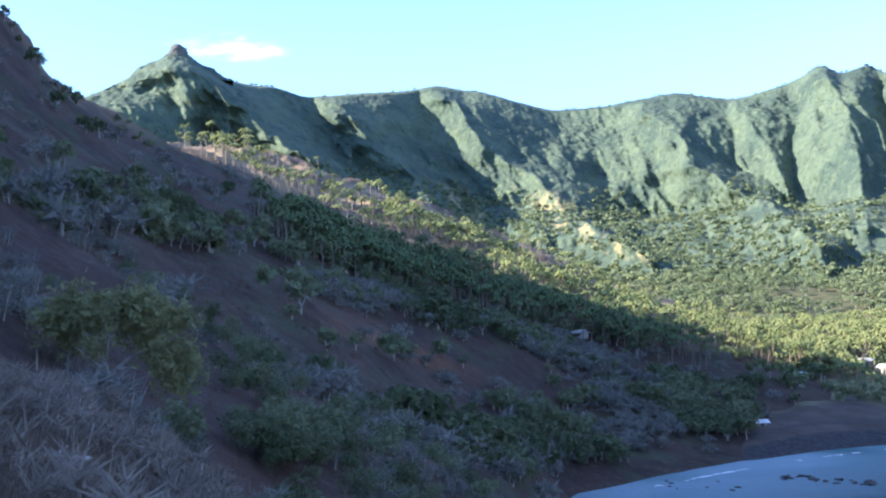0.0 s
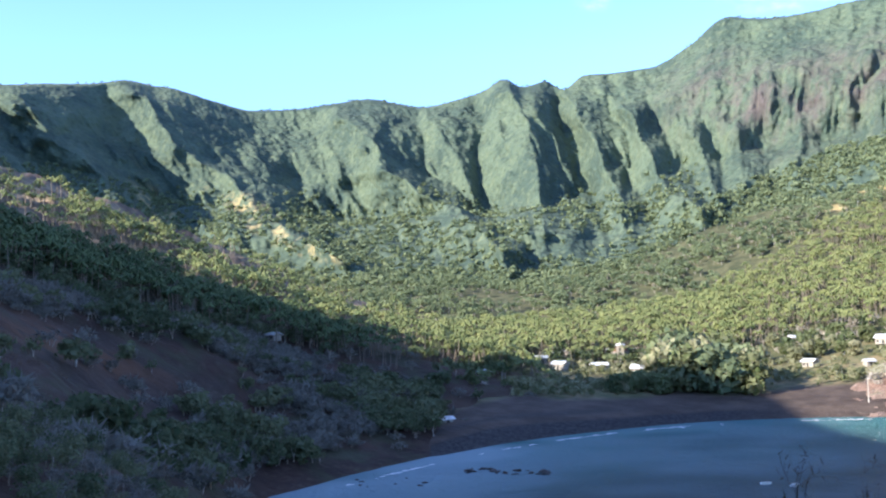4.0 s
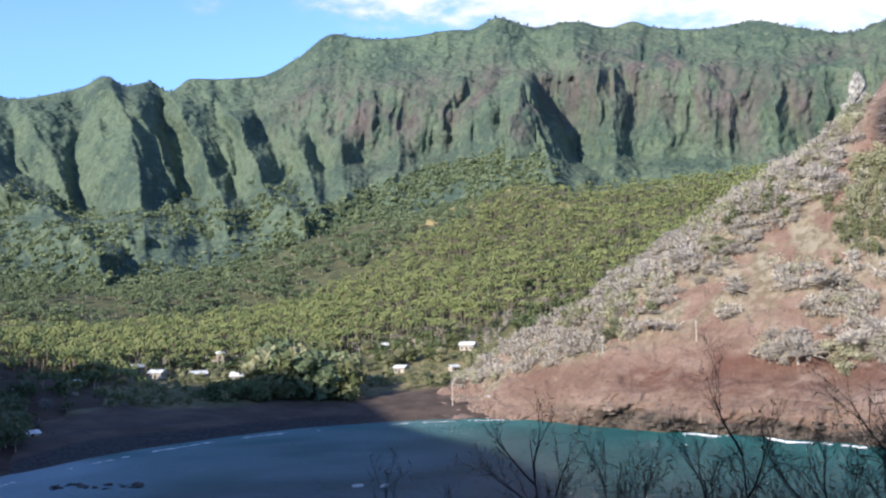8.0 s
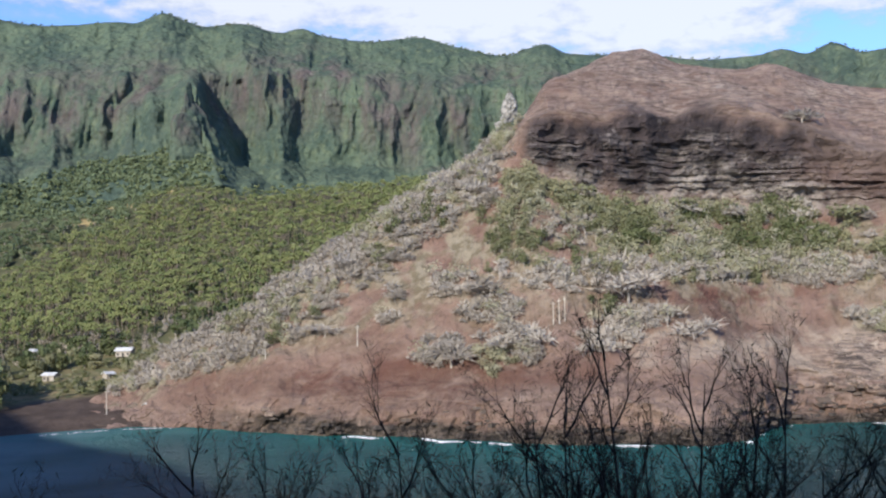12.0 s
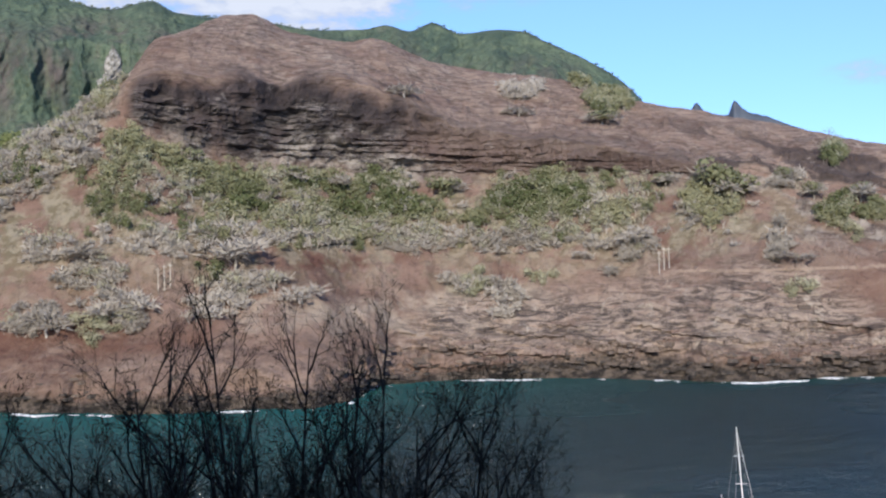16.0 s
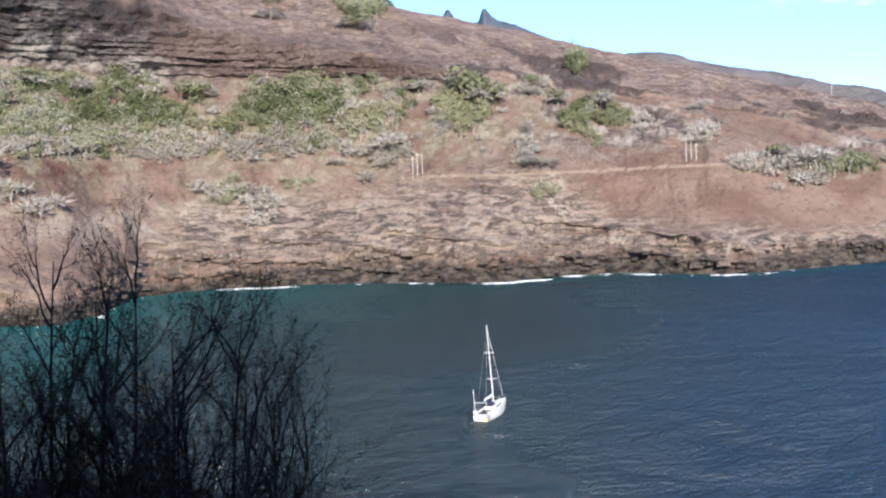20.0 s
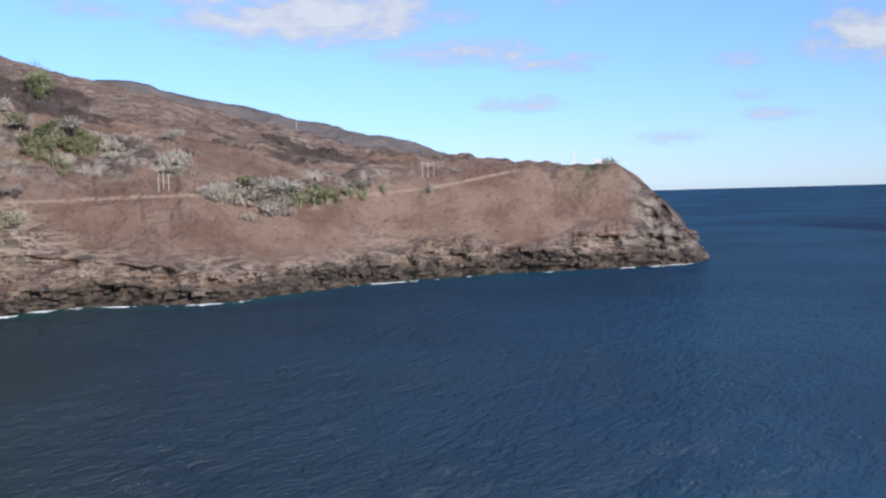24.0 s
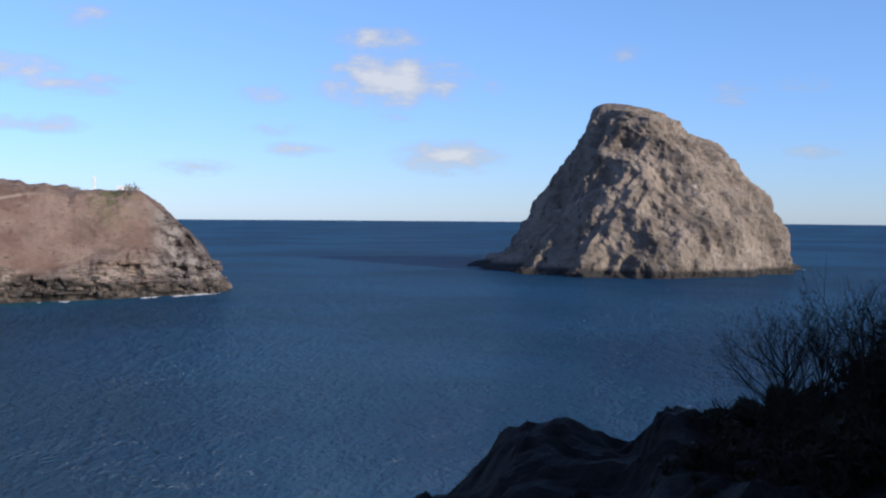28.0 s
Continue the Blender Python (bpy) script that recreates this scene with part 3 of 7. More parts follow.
# spurs of the range: rows of how far up the face (3 crest, 0 foot) and bearing; reach in metres; half widths in degrees: left at head and foot, right at head and foot
SPURS_WEST = [([(3, -13.8), (1.8, -9.8), (1.0, -6.5)], 125, 4.0, 4.0, 4.5, 2.0), ([(3, -6.0), (1.64, -3.4), (0.9, -0.2)], 115, 1.0, 3.0, 4.6, 2.0), ([(2.0, -1.6), (1.2, 1.2)], 30, 0.5, 1.4, 1.4, 0.9),
         ([(3, 0.2), (1.75, 3.3), (0.8, 7.1), (0.2, 11.8)], 150, 1.4, 6.0, 7.4, 1.6), ([(2.2, 5.6), (1.3, 8.6), (0.8, 10.6)], 26, 0.5, 1.2, 1.2, 0.8), ([(3, 10.3), (1.63, 13.1), (1.0, 16.3), (0.4, 19.6)], 140, 1.0, 4.6, 4.2, 1.5),
         ([(3, 14.8), (1.86, 16.1), (1.1, 17.8)], 60, 0.8, 1.6, 2.6, 1.0)]
SPURS_EAST = [([(3, 19.6), (1.8, 20.3), (0.5, 21.2)], 130, 1.5, 3.6, 2.4, 2.8), ([(3, 22.1), (1.27, 24.0), (0.7, 25.2)], 95, 0.6, 1.7, 2.6, 1.3),
         ([(2.2, 25.5), (1.04, 26.8), (0.4, 28.9)], 90, 0.5, 2.3, 1.3, 1.3), ([(1.65, 28.2), (0.5, 30.6)], 52, 0.4, 1.8, 1.0, 1.0), ([(1.45, 31.4), (0.6, 32.0)], 38, 0.4, 1.4, 0.8, 0.9), ([(1.35, 34.0), (0.8, 34.4)], 30, 0.4, 1.2, 0.8, 0.9),
         ([(2.08, 41.0), (1.5, 41.1), (0.9, 42.5), (0.2, 43.8)], 130, 0.5, 11.0, 0.7, 2.4), ([(2.9, 38.6), (1.9, 37.6), (1.2, 36.6)], 15, 0.8, 2.2, 1.1, 1.2), ([(3, 43.7), (1.6, 45.4), (0.8, 46.0)], 30, 1.4, 1.8, 1.0, 1.1), ([(2.3, 50.4), (0.8, 51.4)], 18, 0.6, 1.6, 1.0, 1.2),
         ([(2.6, 53.8), (0.8, 54.0)], 16, 0.8, 1.6, 1.0, 1.2), ([(3, 59.8), (0.5, 58.0)], 32, 1.6, 2.2, 1.4, 1.8), ([(3, 68.0), (0.5, 67.0)], 38, 1.8, 2.2, 1.8, 2.0), ([(3, 72.0), (0.5, 72.5)], 34, 1.4, 1.8, 1.4, 1.6), ([(3, 77.5), (0.5, 78.0)], 34, 1.4, 1.8, 1.4, 1.6)]

# the shaded slope beside the stand, from the stand out to its skyline and the lit shoulder behind it
SLOPE = [
    [(-30, -0.3, 38.4), (24, -0.3, 38.4)],
    [(-30, 14, 38.8), (-24, 14, 38.2), (-17, 14, 37.3), (-8, 14, 35.2), (10, 12, 33.5), (24, 12, 32)],
    [(-30, 45, 41), (-24, 45, 38.4), (-20, 50, 37), (-14, 52, 33.5), (-8, 50, 29.5), (0, 45, 26), (10, 42, 22), (24, 40, 19)],
    [(-30, 140, 66), (-26, 140, 61), (-20, 150, 53), (-14, 150, 43), (-8, 150, 34), (-3, 150, 26), (2, 150, 16), (6, 120, 6), (10, 85, -3), (24, 75, -3)],
    # The -30 end from here on is unseen, raised to shade the grove.
    [(-30, 300, 147), (-26, 280, 108), (-22, 280, 96), (-18, 280, 84), (-13, 280, 69), (-8, 280, 54), (-4, 280, 41), (0, 280, 28), (4, 275, 13), (7, 264, -2), (10.4, 285, -3), (14.5, 318, -3), (19.2, 360, -3), (24, 396, -5)],
    [(-30, 470, 219)] + rise([(-26, 350, 18.0), (-22.3, 400, 16.0), (-21, 425, 14.8), (-20, 440, 13.0), (-18, 485, 11.7), (-15.8, 520, 10.5), (-13.2, 560, 9.4), (-10, 545, 7.8), (-6.6, 540, 5.9), (-2.5, 530, 4.4),
          (1.9, 530, 2.9), (6.3, 535, 1.3), (9.2, 540, 0.4), (12, 545, -0.6), (16, 540, -1.8), (20, 520, -3.2), (24, 510, -5.5)]),
    [(-30, 540, 165)] + rise([(-26, 420, 13.0), (-22, 480, 11.4), (-18, 560, 9.9), (-13.2, 660, 9.3), (-9.2, 720, 9.5), (-5.4, 740, 8.1), (-1.3, 760, 6.9), (2.3, 780, 5.1), (6.4, 790, 3.5), (10.1, 800, 1.7), (13.5, 800, 0.7),
          (17, 790, -0.5), (24, 700, -4.5)]),
    [(-30, 760, 60), (-13, 930, 110), (0, 1000, 80), (12, 1000, 30), (24, 900, -10)],
]
# the rest of the hill: below the stand, the dark rocks beside it and the unseen ridge behind, raised to cast the shade
HILL = [
    [(24, -0.3, 38.4), (330, -0.3, 38.4)],
    [(24, 12, 32), (120, 12, 32), (137, 12, 34), (150, 14, 35.6), (165, 14, 36.4), (200, 14, 43), (300, 12, 41), (330, 14, 38.8)],
    [(24, 40, 19), (60, 38, 18), (120, 38, 18), (133, 31, 29.5), (136.5, 30, 32.7), (139.2, 29, 33.5), (140.5, 29, 34.0), (142.5, 29, 34.6), (144, 29, 34.8), (147, 29, 34.5), (148.6, 29, 34.3), (150.6, 30, 35.1), (152.5, 30, 34.7), (155, 31, 34.7), (158, 32, 35.0), (165, 36, 36.2), (200, 45, 50), (300, 45, 50), (330, 45, 41)],
    [(24, 75, -3), (60, 72, -5), (120, 72, -5), (137, 55, -4), (150, 58, 4), (158, 60, 14), (165, 70, 26), (200, 90, 52), (240, 90, 68), (270, 90, 74), (300, 105, 76), (330, 140, 66)],
    [(24, 95, -8), (120, 95, -8), (150, 75, -6), (158, 80, 0), (165, 95, 20), (180, 110, 40), (210, 140, 70), (240, 120, 102), (270, 120, 114), (300, 160, 124), (315, 240, 128), (330, 300, 147)],
    [(24, 110, -10), (120, 110, -10), (150, 95, -8), (165, 120, 12), (180, 150, 36), (210, 185, 74), (240, 160, 118), (270, 150, 134), (295, 200, 150), (310, 300, 206), (318, 390, 238), (323, 425, 247), (327, 465, 241), (330, 470, 219)],
    [(24, 130, -12), (120, 130, -12), (150, 120, -10), (165, 160, -8), (180, 220, 20), (210, 260, 46), (240, 240, 96), (270, 230, 110), (300, 300, 120), (315, 450, 170), (323, 500, 180), (330, 540, 165)],
    [(24, 150, -14), (120, 150, -14), (165, 250, -10), (210, 500, -8), (270, 520, 20), (330, 760, 60)],
]
FAR_RIDGE = rise([(84, 1600, 3.0), (92, 1600, 5.0), (96, 1600, 5.75), (97.7, 1600, 5.75), (98.75, 1600, 5.65), (101.2, 1600, 5.1), (104, 1600, 4.45), (106.9, 1600, 3.78), (109.8, 1600, 3.12), (112.4, 1600, 2.38), (114.4, 1600, 1.82), (117, 1600, 1.0), (120, 1600, 0.4)])
PEAKS = rise([(84, 2600, 7.2), (87.0, 2600, 7.6), (87.7, 2600, 8.45), (88.1, 2600, 8.0), (89.2, 2600, 7.7), (89.55, 2600, 8.4), (89.9, 2600, 8.05), (90.4, 2600, 7.75), (91, 2600, 7.6), (92.4, 2600, 7.0), (96, 2600, 5.0)])


# ---- landforms ----
LAND = {}


def add_land(name, p, mat, label, category, bb=None, tag=None, smooth=True):
    LAND[name] = (bb, tag, p)
    ob = new(name, grid_mesh(name, p, mat, smooth))
    return tagged(ob, label, category, kind="structure")


def mark(ob, **zones):
    """Stores where each kind of ground lies on a landform, for its material."""
    for key, values in zones.items():
        ob.data.attributes.new(key, "FLOAT", "POINT").data.foreach_set("value", np.ascontiguousarray(values, dtype=np.float32).reshape(-1))


def tents(bb, tag):
    """How far the spurs of the range stand out over its face."""
    out = np.zeros_like(bb)
    for ridge, reach, left0, left1, right0, right1 in SPURS_WEST + SPURS_EAST:
        up, b = np.array(ridge[::-1], float).T
        head, foot = up[-1], up[0]
        s = np.clip((head - tag) / (head - foot), 0, 1)
        off = bb - np.interp(tag, up, b)
        w = np.where(off < 0, left0 + (left1 - left0) * s, right0 + (right1 - right0) * s)
        t = np.clip(1 - np.abs(off) / w, 0, 1)
        fade = np.clip((head - tag) / 0.22, 0, 1) * np.clip((tag - foot + 0.6) / 0.6, 0, 1)
        out = np.maximum(out, reach * t * fade * (0.6 + 0.4 * np.sqrt(s)) * np.clip((tag + 0.02) / 0.55, 0, 1) ** 1.3)
    return out


def window_of(x, lo, hi, edge):
    return np.clip((x - lo) / edge, 0, 1) * np.clip((hi - x) / edge, 0, 1)


def rise_at(p):
    """Degrees by which a place stands over the camera's level, seen from the camera."""
    return np.degrees(np.arctan2(p[..., 2] - 40, np.hypot(p[..., 0], p[..., 1])))


def patch(b, p, rows, seed=0, ragged=0.35):
    """How far a place lies inside one of the patches: rows of bearing, rise, half width and half height in degrees."""
    e, out = rise_at(p), 0.0
    edge = ragged * fbm(p, 16, 2, 600 + seed)
    for b0, e0, wide, high in rows:
        out = np.maximum(out, np.clip((1 + edge - np.hypot((b - b0) / wide, (e - e0) / high)) / 0.3, 0, 1))
    return out


def band(b, p, bearings, rises, half, seed=0):
    """A ragged band that follows a line of rises over the bearings."""
    off = np.abs(rise_at(p) - np.interp(b, bearings, rises)) / half
    return np.clip((1.1 + 0.5 * fbm(p, 20, 2, 650 + seed) - off) / 0.4, 0, 1) * window_of(b, bearings[0], bearings[-1], 1.0)


# dry clearings between the palms
MEADOWS = [(37.5, 6.2, 1.3, 0.25), (39.6, 7.0, 0.7, 0.3), (42.6, 6.0, 0.8, 0.25), (35.8, 3.0, 0.5, 0.2), (35.8, 5.3, 0.6, 0.2)]
# thickets on the headland: bearing, rise, half width, half height in degrees
GREY_THICKETS = [(53.6, -1.9, 1.4, 0.8), (58.2, -1.95, 0.8, 0.6), (62.6, -1.1, 2.1, 1.0), (64.4, -0.2, 1.6, 0.8), (56.2, 0.3, 1.9, 0.7), (57.4, -0.6, 1.0, 0.6), (54.6, 1.6, 1.4, 0.6), (50.8, 0.0, 0.6, 0.4),
                 (56.1, 6.1, 1.0, 0.5), (60.5, 1.9, 2.4, 0.7), (64.5, 2.3, 2.6, 0.7), (69.0, 2.2, 3.0, 0.7), (73.5, 1.8, 2.6, 0.7), (78.5, 1.6, 3.0, 0.7), (82.2, 1.2, 1.4, 0.6), (84.2, 1.3, 1.2, 0.8)]
GREY_SPOTS = [(75.6, -0.4, 1.6, 0.8), (77.6, -1.5, 1.0, 1.0), (72.2, 4.8, 1.0, 0.6), (91.3, 0.8, 0.6, 0.6), (92.0, 4.2, 0.9, 0.5), (100.4, 1.45, 0.8, 0.5), (105.6, -0.5, 1.3, 0.8), (78.7, 9.5, 1.2, 0.5), (87.0, 2.7, 0.8, 0.8), (57.3, -0.9, 0.7, 0.5), (97.4, 2.2, 0.6, 0.5), (102.8, -0.2, 1.4, 0.4)]
GREEN_THICKETS = [(88.3, 3.1, 1.9, 1.4), (94.3, 2.7, 0.9, 0.9), (96.0, 2.4, 1.2, 0.5), (94.2, 5.3, 0.5, 0.4), (83.1, 8.6, 1.3, 0.6), (62.3, 0.3, 1.1, 0.5), (82.0, 9.7, 0.8, 0.4), (107.5, -0.6, 1.6, 0.4), (79.9, 4.2, 3.0, 0.8)]
PALE_THICKETS = [(56.8, -1.95, 1.7, 0.8), (92.5, -1.3, 0.8, 0.45), (75.9, -0.6, 0.9, 1.1), (56.4, -2.9, 0.6, 0.5), (79.5, -0.3, 1.2, 0.5), (95.0, 1.6, 0.8, 0.5), (110, -0.3, 1.6, 0.3)]


def spur_side(b, p):
    """The overgrown flank of the headland towards the valley."""
    e = rise_at(p)
    return np.clip((np.interp(e, [-5, -3.4, -2.1, -0.7, 2.3, 4.5, 8], [35, 37.0, 43.6, 46.6, 52.0, 54.6, 58.2]) + 0.9 * fbm(p, 26, 3, 640) - b) / 0.7, 0, 1) * window_of(b, 36.5, 59, 1.0)


def build_range(mat):
    bb, rr, zz, tag = loft([RANGE_FOOT, RANGE_MID, RANGE_CLIFF, RANGE_CREST, RANGE_BACK], -26, 88, 1450, [58, 62, 58, 8], 8)
    # the smoothing must not wear the skyline down
    row, (far, crest) = 58 + 62 + 58, level(RANGE_CREST, bb[0])
    crest = 40 + (crest - 40) * rr[row] / far
    zz = zz + (crest - zz[row])[None, :] * np.exp(-((np.arange(len(zz)) - row) / 9.0) ** 2)[:, None]
    zz = np.where(tag < 3, np.minimum(zz, 40 + (crest - 40) / rr[row] * rr - 0.04 * (rr[row] - rr)), zz)
    inner = np.clip((3.0 - tag) / 0.35, 0, 1) * np.clip(tag / 0.6, 0, 1)
    v = np.clip((3 - tag) / 3, 0, 1)
    bend = bb + 0.55 * vnoise(bb / 2.4, tag * 1.3, 0 * bb, 5) + 0.28 * vnoise(bb / 0.7, tag * 3, 0 * bb, 6)
    stand = tents(bend, tag + 0.08 * vnoise(bb / 1.2, tag * 2, 0 * bb, 7))
    lean = np.clip((30 - bb) / 6, -0.15, 1) * 5.0 * v
    strong = np.clip(0.7 + 0.8 * vnoise(bb / 5, tag * 1.5, 0 * bb, 10), 0.15, 1.3)
    flute = ridged(np.stack([bb - lean + 0.3 * vnoise(bb, tag * 2.5, 0 * bb, 8), tag * 0.9, 0 * bb], -1), 1.9, 3, 9)
    fine = ridged(np.stack([bb - lean + 0.2 * vnoise(bb * 2, tag * 4, 0 * bb, 18), tag * 1.5, 0 * bb], -1), 0.75, 3, 19)
    swell = fbm(np.stack([bb / 3.5, tag * 1.2, 0 * bb], -1), 1.0, 3, 20)
    east = np.clip((bb - 28) / 4, 0, 1)
    near = rr - (stand * np.clip((3.0 - tag) / 0.3, 0, 1) + ((11 - 2 * east) * strong * flute + (4.5 + 0.5 * east) * fine + 14 * swell) * inner)
    zz = np.where(tag < 3, 40 + (zz - 40) * near / rr, zz)
    p = spot(bb, near, zz)
    canopy = fbm(p, 13, 2, 4) + 0.8 * ridged(p, 9, 1, 24)
    p[..., 2] += 5 * fbm(p, 90, 3, 3) * inner + 1.2 * canopy * (0.3 + 0.7 * inner)
    p[..., :2] *= (1 - 1.0 * canopy * inner / near)[..., None]
    ob = add_land("mountain_range", p, mat, "steep green mountain range with sharp spurs and dark gullies", "mountain", bb, tag)
    cliff = np.clip(1.15 - np.abs(tag - 1.8 - 0.4 * vnoise(bb / 3, 0 * bb, 0 * bb, 12)) / 0.75, 0, 1) * np.clip((bb - 26) / 5, 0, 1) * np.clip((86 - bb) / 4, 0, 1) * np.clip(1.2 - stand / 40, 0.1, 1)
    ridge = np.interp(tag, [0.2, 0.8, 1.75], [11.8, 7.1, 3.3])
    meadow = np.clip(1.5 - np.abs(bb - ridge + 0.5 + 0.8 * vnoise(bb, tag * 6, 0 * bb, 13)) / 0.9, 0, 1) * np.clip((1.35 - tag) / 0.25, 0, 1) * np.clip((tag - 0.32) / 0.15, 0, 1)
    meadow = np.maximum(meadow, np.clip(1.4 - np.abs(bb - 1.2 - 1.5 * (0.9 - tag)) / 1.0, 0, 1) * np.clip(1.3 - np.abs(tag - 0.85) / 0.3, 0, 1))
    mark(ob, cliff=cliff, meadow=np.clip(meadow * 1.4, 0, 1))
    return ob


def build_valley(mat):
    lines = [shifted(SHORE, -2, -3), VAL_BEACH, VAL_VILLAGE, VAL_GROVE, VAL_HEAD, VAL_BACK]
    bb, rr, zz, tag = loft(lines, 6, 62, 480, [16, 30, 50, 50, 10], 2)
    p = spot(bb, rr, zz)
    wild = np.clip((tag - 2.2) / 1.0, 0, 1)
    p[..., 2] += 6 * fbm(p, 120, 3, 21) * wild + 0.5 * fbm(p, 18, 2, 22) * np.clip((tag - 1.0) / 0.5, 0, 1)
    ob = add_land("valley_floor", p, mat, "valley floor of brown sand, dry grass and green groves", "valley", bb, tag)
    sand = np.clip((1.42 + 0.12 * vnoise(bb / 2, 0 * bb, 0 * bb, 23) - tag) / 0.12, 0, 1)
    shingle = np.clip((0.86 - tag) / 0.06, 0, 1) * np.clip((33.5 - bb) / 3, 0, 1)
    shingle = np.maximum(shingle, 0.8 * np.clip(1 - np.abs(tag - 1.06) / 0.05, 0, 1) * np.clip((26 - bb) / 2, 0, 1))
    meadow = patch(bb, p, MEADOWS, 13)
    # under: where the palms' shade is painted on the ground
    mark(ob, sand=sand, shingle=shingle, meadow=meadow, under=np.clip((tag - 1.9) / 0.3, 0, 1))
    return ob


def build_headland(mat):
    lines = [SHORE, HEAD_ROCK, HEAD_TERRACE, HEAD_FOOT, HEAD_CLIFF, HEAD_CREST, HEAD_BACK]
    bb, rr, zz, tag = loft(lines, 36, 127.75, 1150, [16, 46, 40, 72, 44, 6], 1)
    p = spot(bb, rr, zz)
    ends = np.clip((127.6 - bb) / 3, 0.15, 1)
    dip = p[..., 2] + 0.05 * p[..., 1]
    strata = vnoise(p[..., 0] / 45, p[..., 1] / 45, dip / 2.6, 41) + 0.6 * vnoise(p[..., 0] / 25, p[..., 1] / 25, dip / 1.1, 42)
    span = np.clip((75 + 3 * vnoise(zz / 9, 0 * zz, 0 * zz, 51) - bb) / 3, 0, 1)
    ragged = tag + 0.16 * fbm(p, 14, 3, 54)
    wall = np.clip(1.3 - np.abs(ragged - 3.5) / 0.5, 0, 1) * np.clip((bb - 58.2) / 1.0, 0, 1) * np.clip((91 - bb) / 5, 0, 1)
    limit = np.interp(bb, [70, 75, 92, 97, 120, 123.5, 125.5], [20, 33, 31, 16, 15, 22, 60]) + 4 * fbm(p, 30, 3, 57)
    shore_rock = np.clip(1.2 - np.abs(tag - 0.75) / 0.8, 0, 1) * np.clip((limit - zz) / 4, 0, 1)
    shore_rock = np.maximum(shore_rock, np.clip((bb - 123.8) / 1.2, 0, 1) * np.clip((4.8 - tag) / 0.6, 0, 1))
    outcrop = np.clip((fbm(np.stack([bb / 4.5, (tag + 0.06 * (bb - 100)) * 4.0, 0 * bb], -1), 1.0, 4, 59) - 0.05) / 0.2, 0, 1) * window_of(tag, 2.12, 4.85, 0.3) * window_of(bb, 84, 115, 5)
    lower = np.clip((3.75 - tag) / 0.3, 0.25, 1)
    # beds: each layer stands out by its own amount, broken off in blocks along it
    def layers(thick, block_size, dip_by, seed):
        k = np.floor((p[..., 2] + dip_by * 8 * (bb - 90) + 0.9 * thick * vnoise(p[..., 0] / 60, p[..., 1] / 60, p[..., 2] / 30, seed)) / thick)
        blocks = np.floor(p[..., 0] / block_size + 0.6 * vnoise(p[..., 0] / 9, p[..., 1] / 9, k, seed + 1) + 5 * lattice(k.astype(np.int64), 0 * k.astype(np.int64), 0 * k.astype(np.int64), seed + 2))
        return lattice(k.astype(np.int64), 0 * k.astype(np.int64), 0 * k.astype(np.int64), seed + 3) + 0.7 * vnoise(p[..., 0] / 24, p[..., 1] / 24, k, seed + 4) + 0.45 * lattice(k.astype(np.int64), blocks.astype(np.int64), 0 * k.astype(np.int64), seed + 5)

    ledge = layers(1.7, 5.0, 0.05, 501) + 0.6 * layers(3.9, 11.0, 0.05, 511)
    rr = rr - wall * (1.5 * ledge * lower + 4.5 * fbm(p, 26, 3, 44) + 3.0 * (ridged(p * np.array([1, 1, 1.6]), 12, 4, 49) - 0.4))
    shelf = layers(1.5, 6.0, 0.10, 521) + layers(3.4, 14.0, 0.10, 531)
    beds = vnoise(p[..., 0] / 30, p[..., 1] / 30, (p[..., 2] + 0.12 * p[..., 1]) / 4.2, 55)
    rr = rr - shore_rock * (1.3 * shelf * np.clip((bb - 62) / 8, 0.3, 1) + 1.5 * beds + 4.5 * ridged(p, 26, 4, 45) + 1.6 * ridged(p, 8, 3, 56))
    p = spot(bb, rr, zz)
    body = np.clip((tag - 0.9) / 0.6, 0, 1) * np.clip((5.6 - tag), 0, 1) * (1 - 0.8 * wall)
    knob = fbm(p, 7, 3, 53)
    gully = ridged(np.stack([bb * 7 + 0.05 * zz, tag * 6, 0 * bb], -1), 14, 3, 50)
    crestward = np.clip((5.0 - tag) / 0.3, 0.45, 1)
    p[..., 2] += ends * body * crestward * (2.6 * fbm(p, 55, 3, 46) + 1.3 * ridged(p, 16, 4, 47) + 1.2 * gully + 0.8 * knob)
    p[..., 2] += ends * np.clip((tag - 3.9), 0, 1) * np.clip((5.2 - tag), 0, 1) * (1.4 * strata + 1.8 * fbm(p, 12, 3, 60) + 1.1 * (ridged(p, 9, 3, 68) - 0.4))
    p[..., 2] += outcrop * (1.1 * (layers(1.6, 7.0, 0.22, 541) + layers(3.2, 12.0, 0.22, 551)) + 1.0)
    p[..., 2] += ends * shore_rock * (0.9 * fbm(p, 8, 4, 48) + 0.8 * beds)
    ob = add_land("headland", p, mat, "brown dry headland of bare earth with a layered rock cliff", "headland", bb, tag, False)
    blot = fbm(p, 40, 4, 52)
    green = np.clip(1 - np.abs(bb - 121.9) / 1.6, 0, 1) * np.clip(1.4 - np.abs(tag - 2.6) / 0.9, 0, 1)
    rock = np.maximum(np.clip((tag - 3.6) / 0.4, 0, 1) * (0.55 + 0.25 * blot), np.clip(1.3 - np.abs(tag - 0.9 - 0.3 * window_of(bb, 71, 97, 4) + 0.25 * np.clip((bb - 92) / 8, 0, 1) + 0.25 * blot) / (0.42 + 0.3 * window_of(bb, 71, 97, 4)), 0, 1) * np.clip((bb - 70) / 4, 0.25, 1))
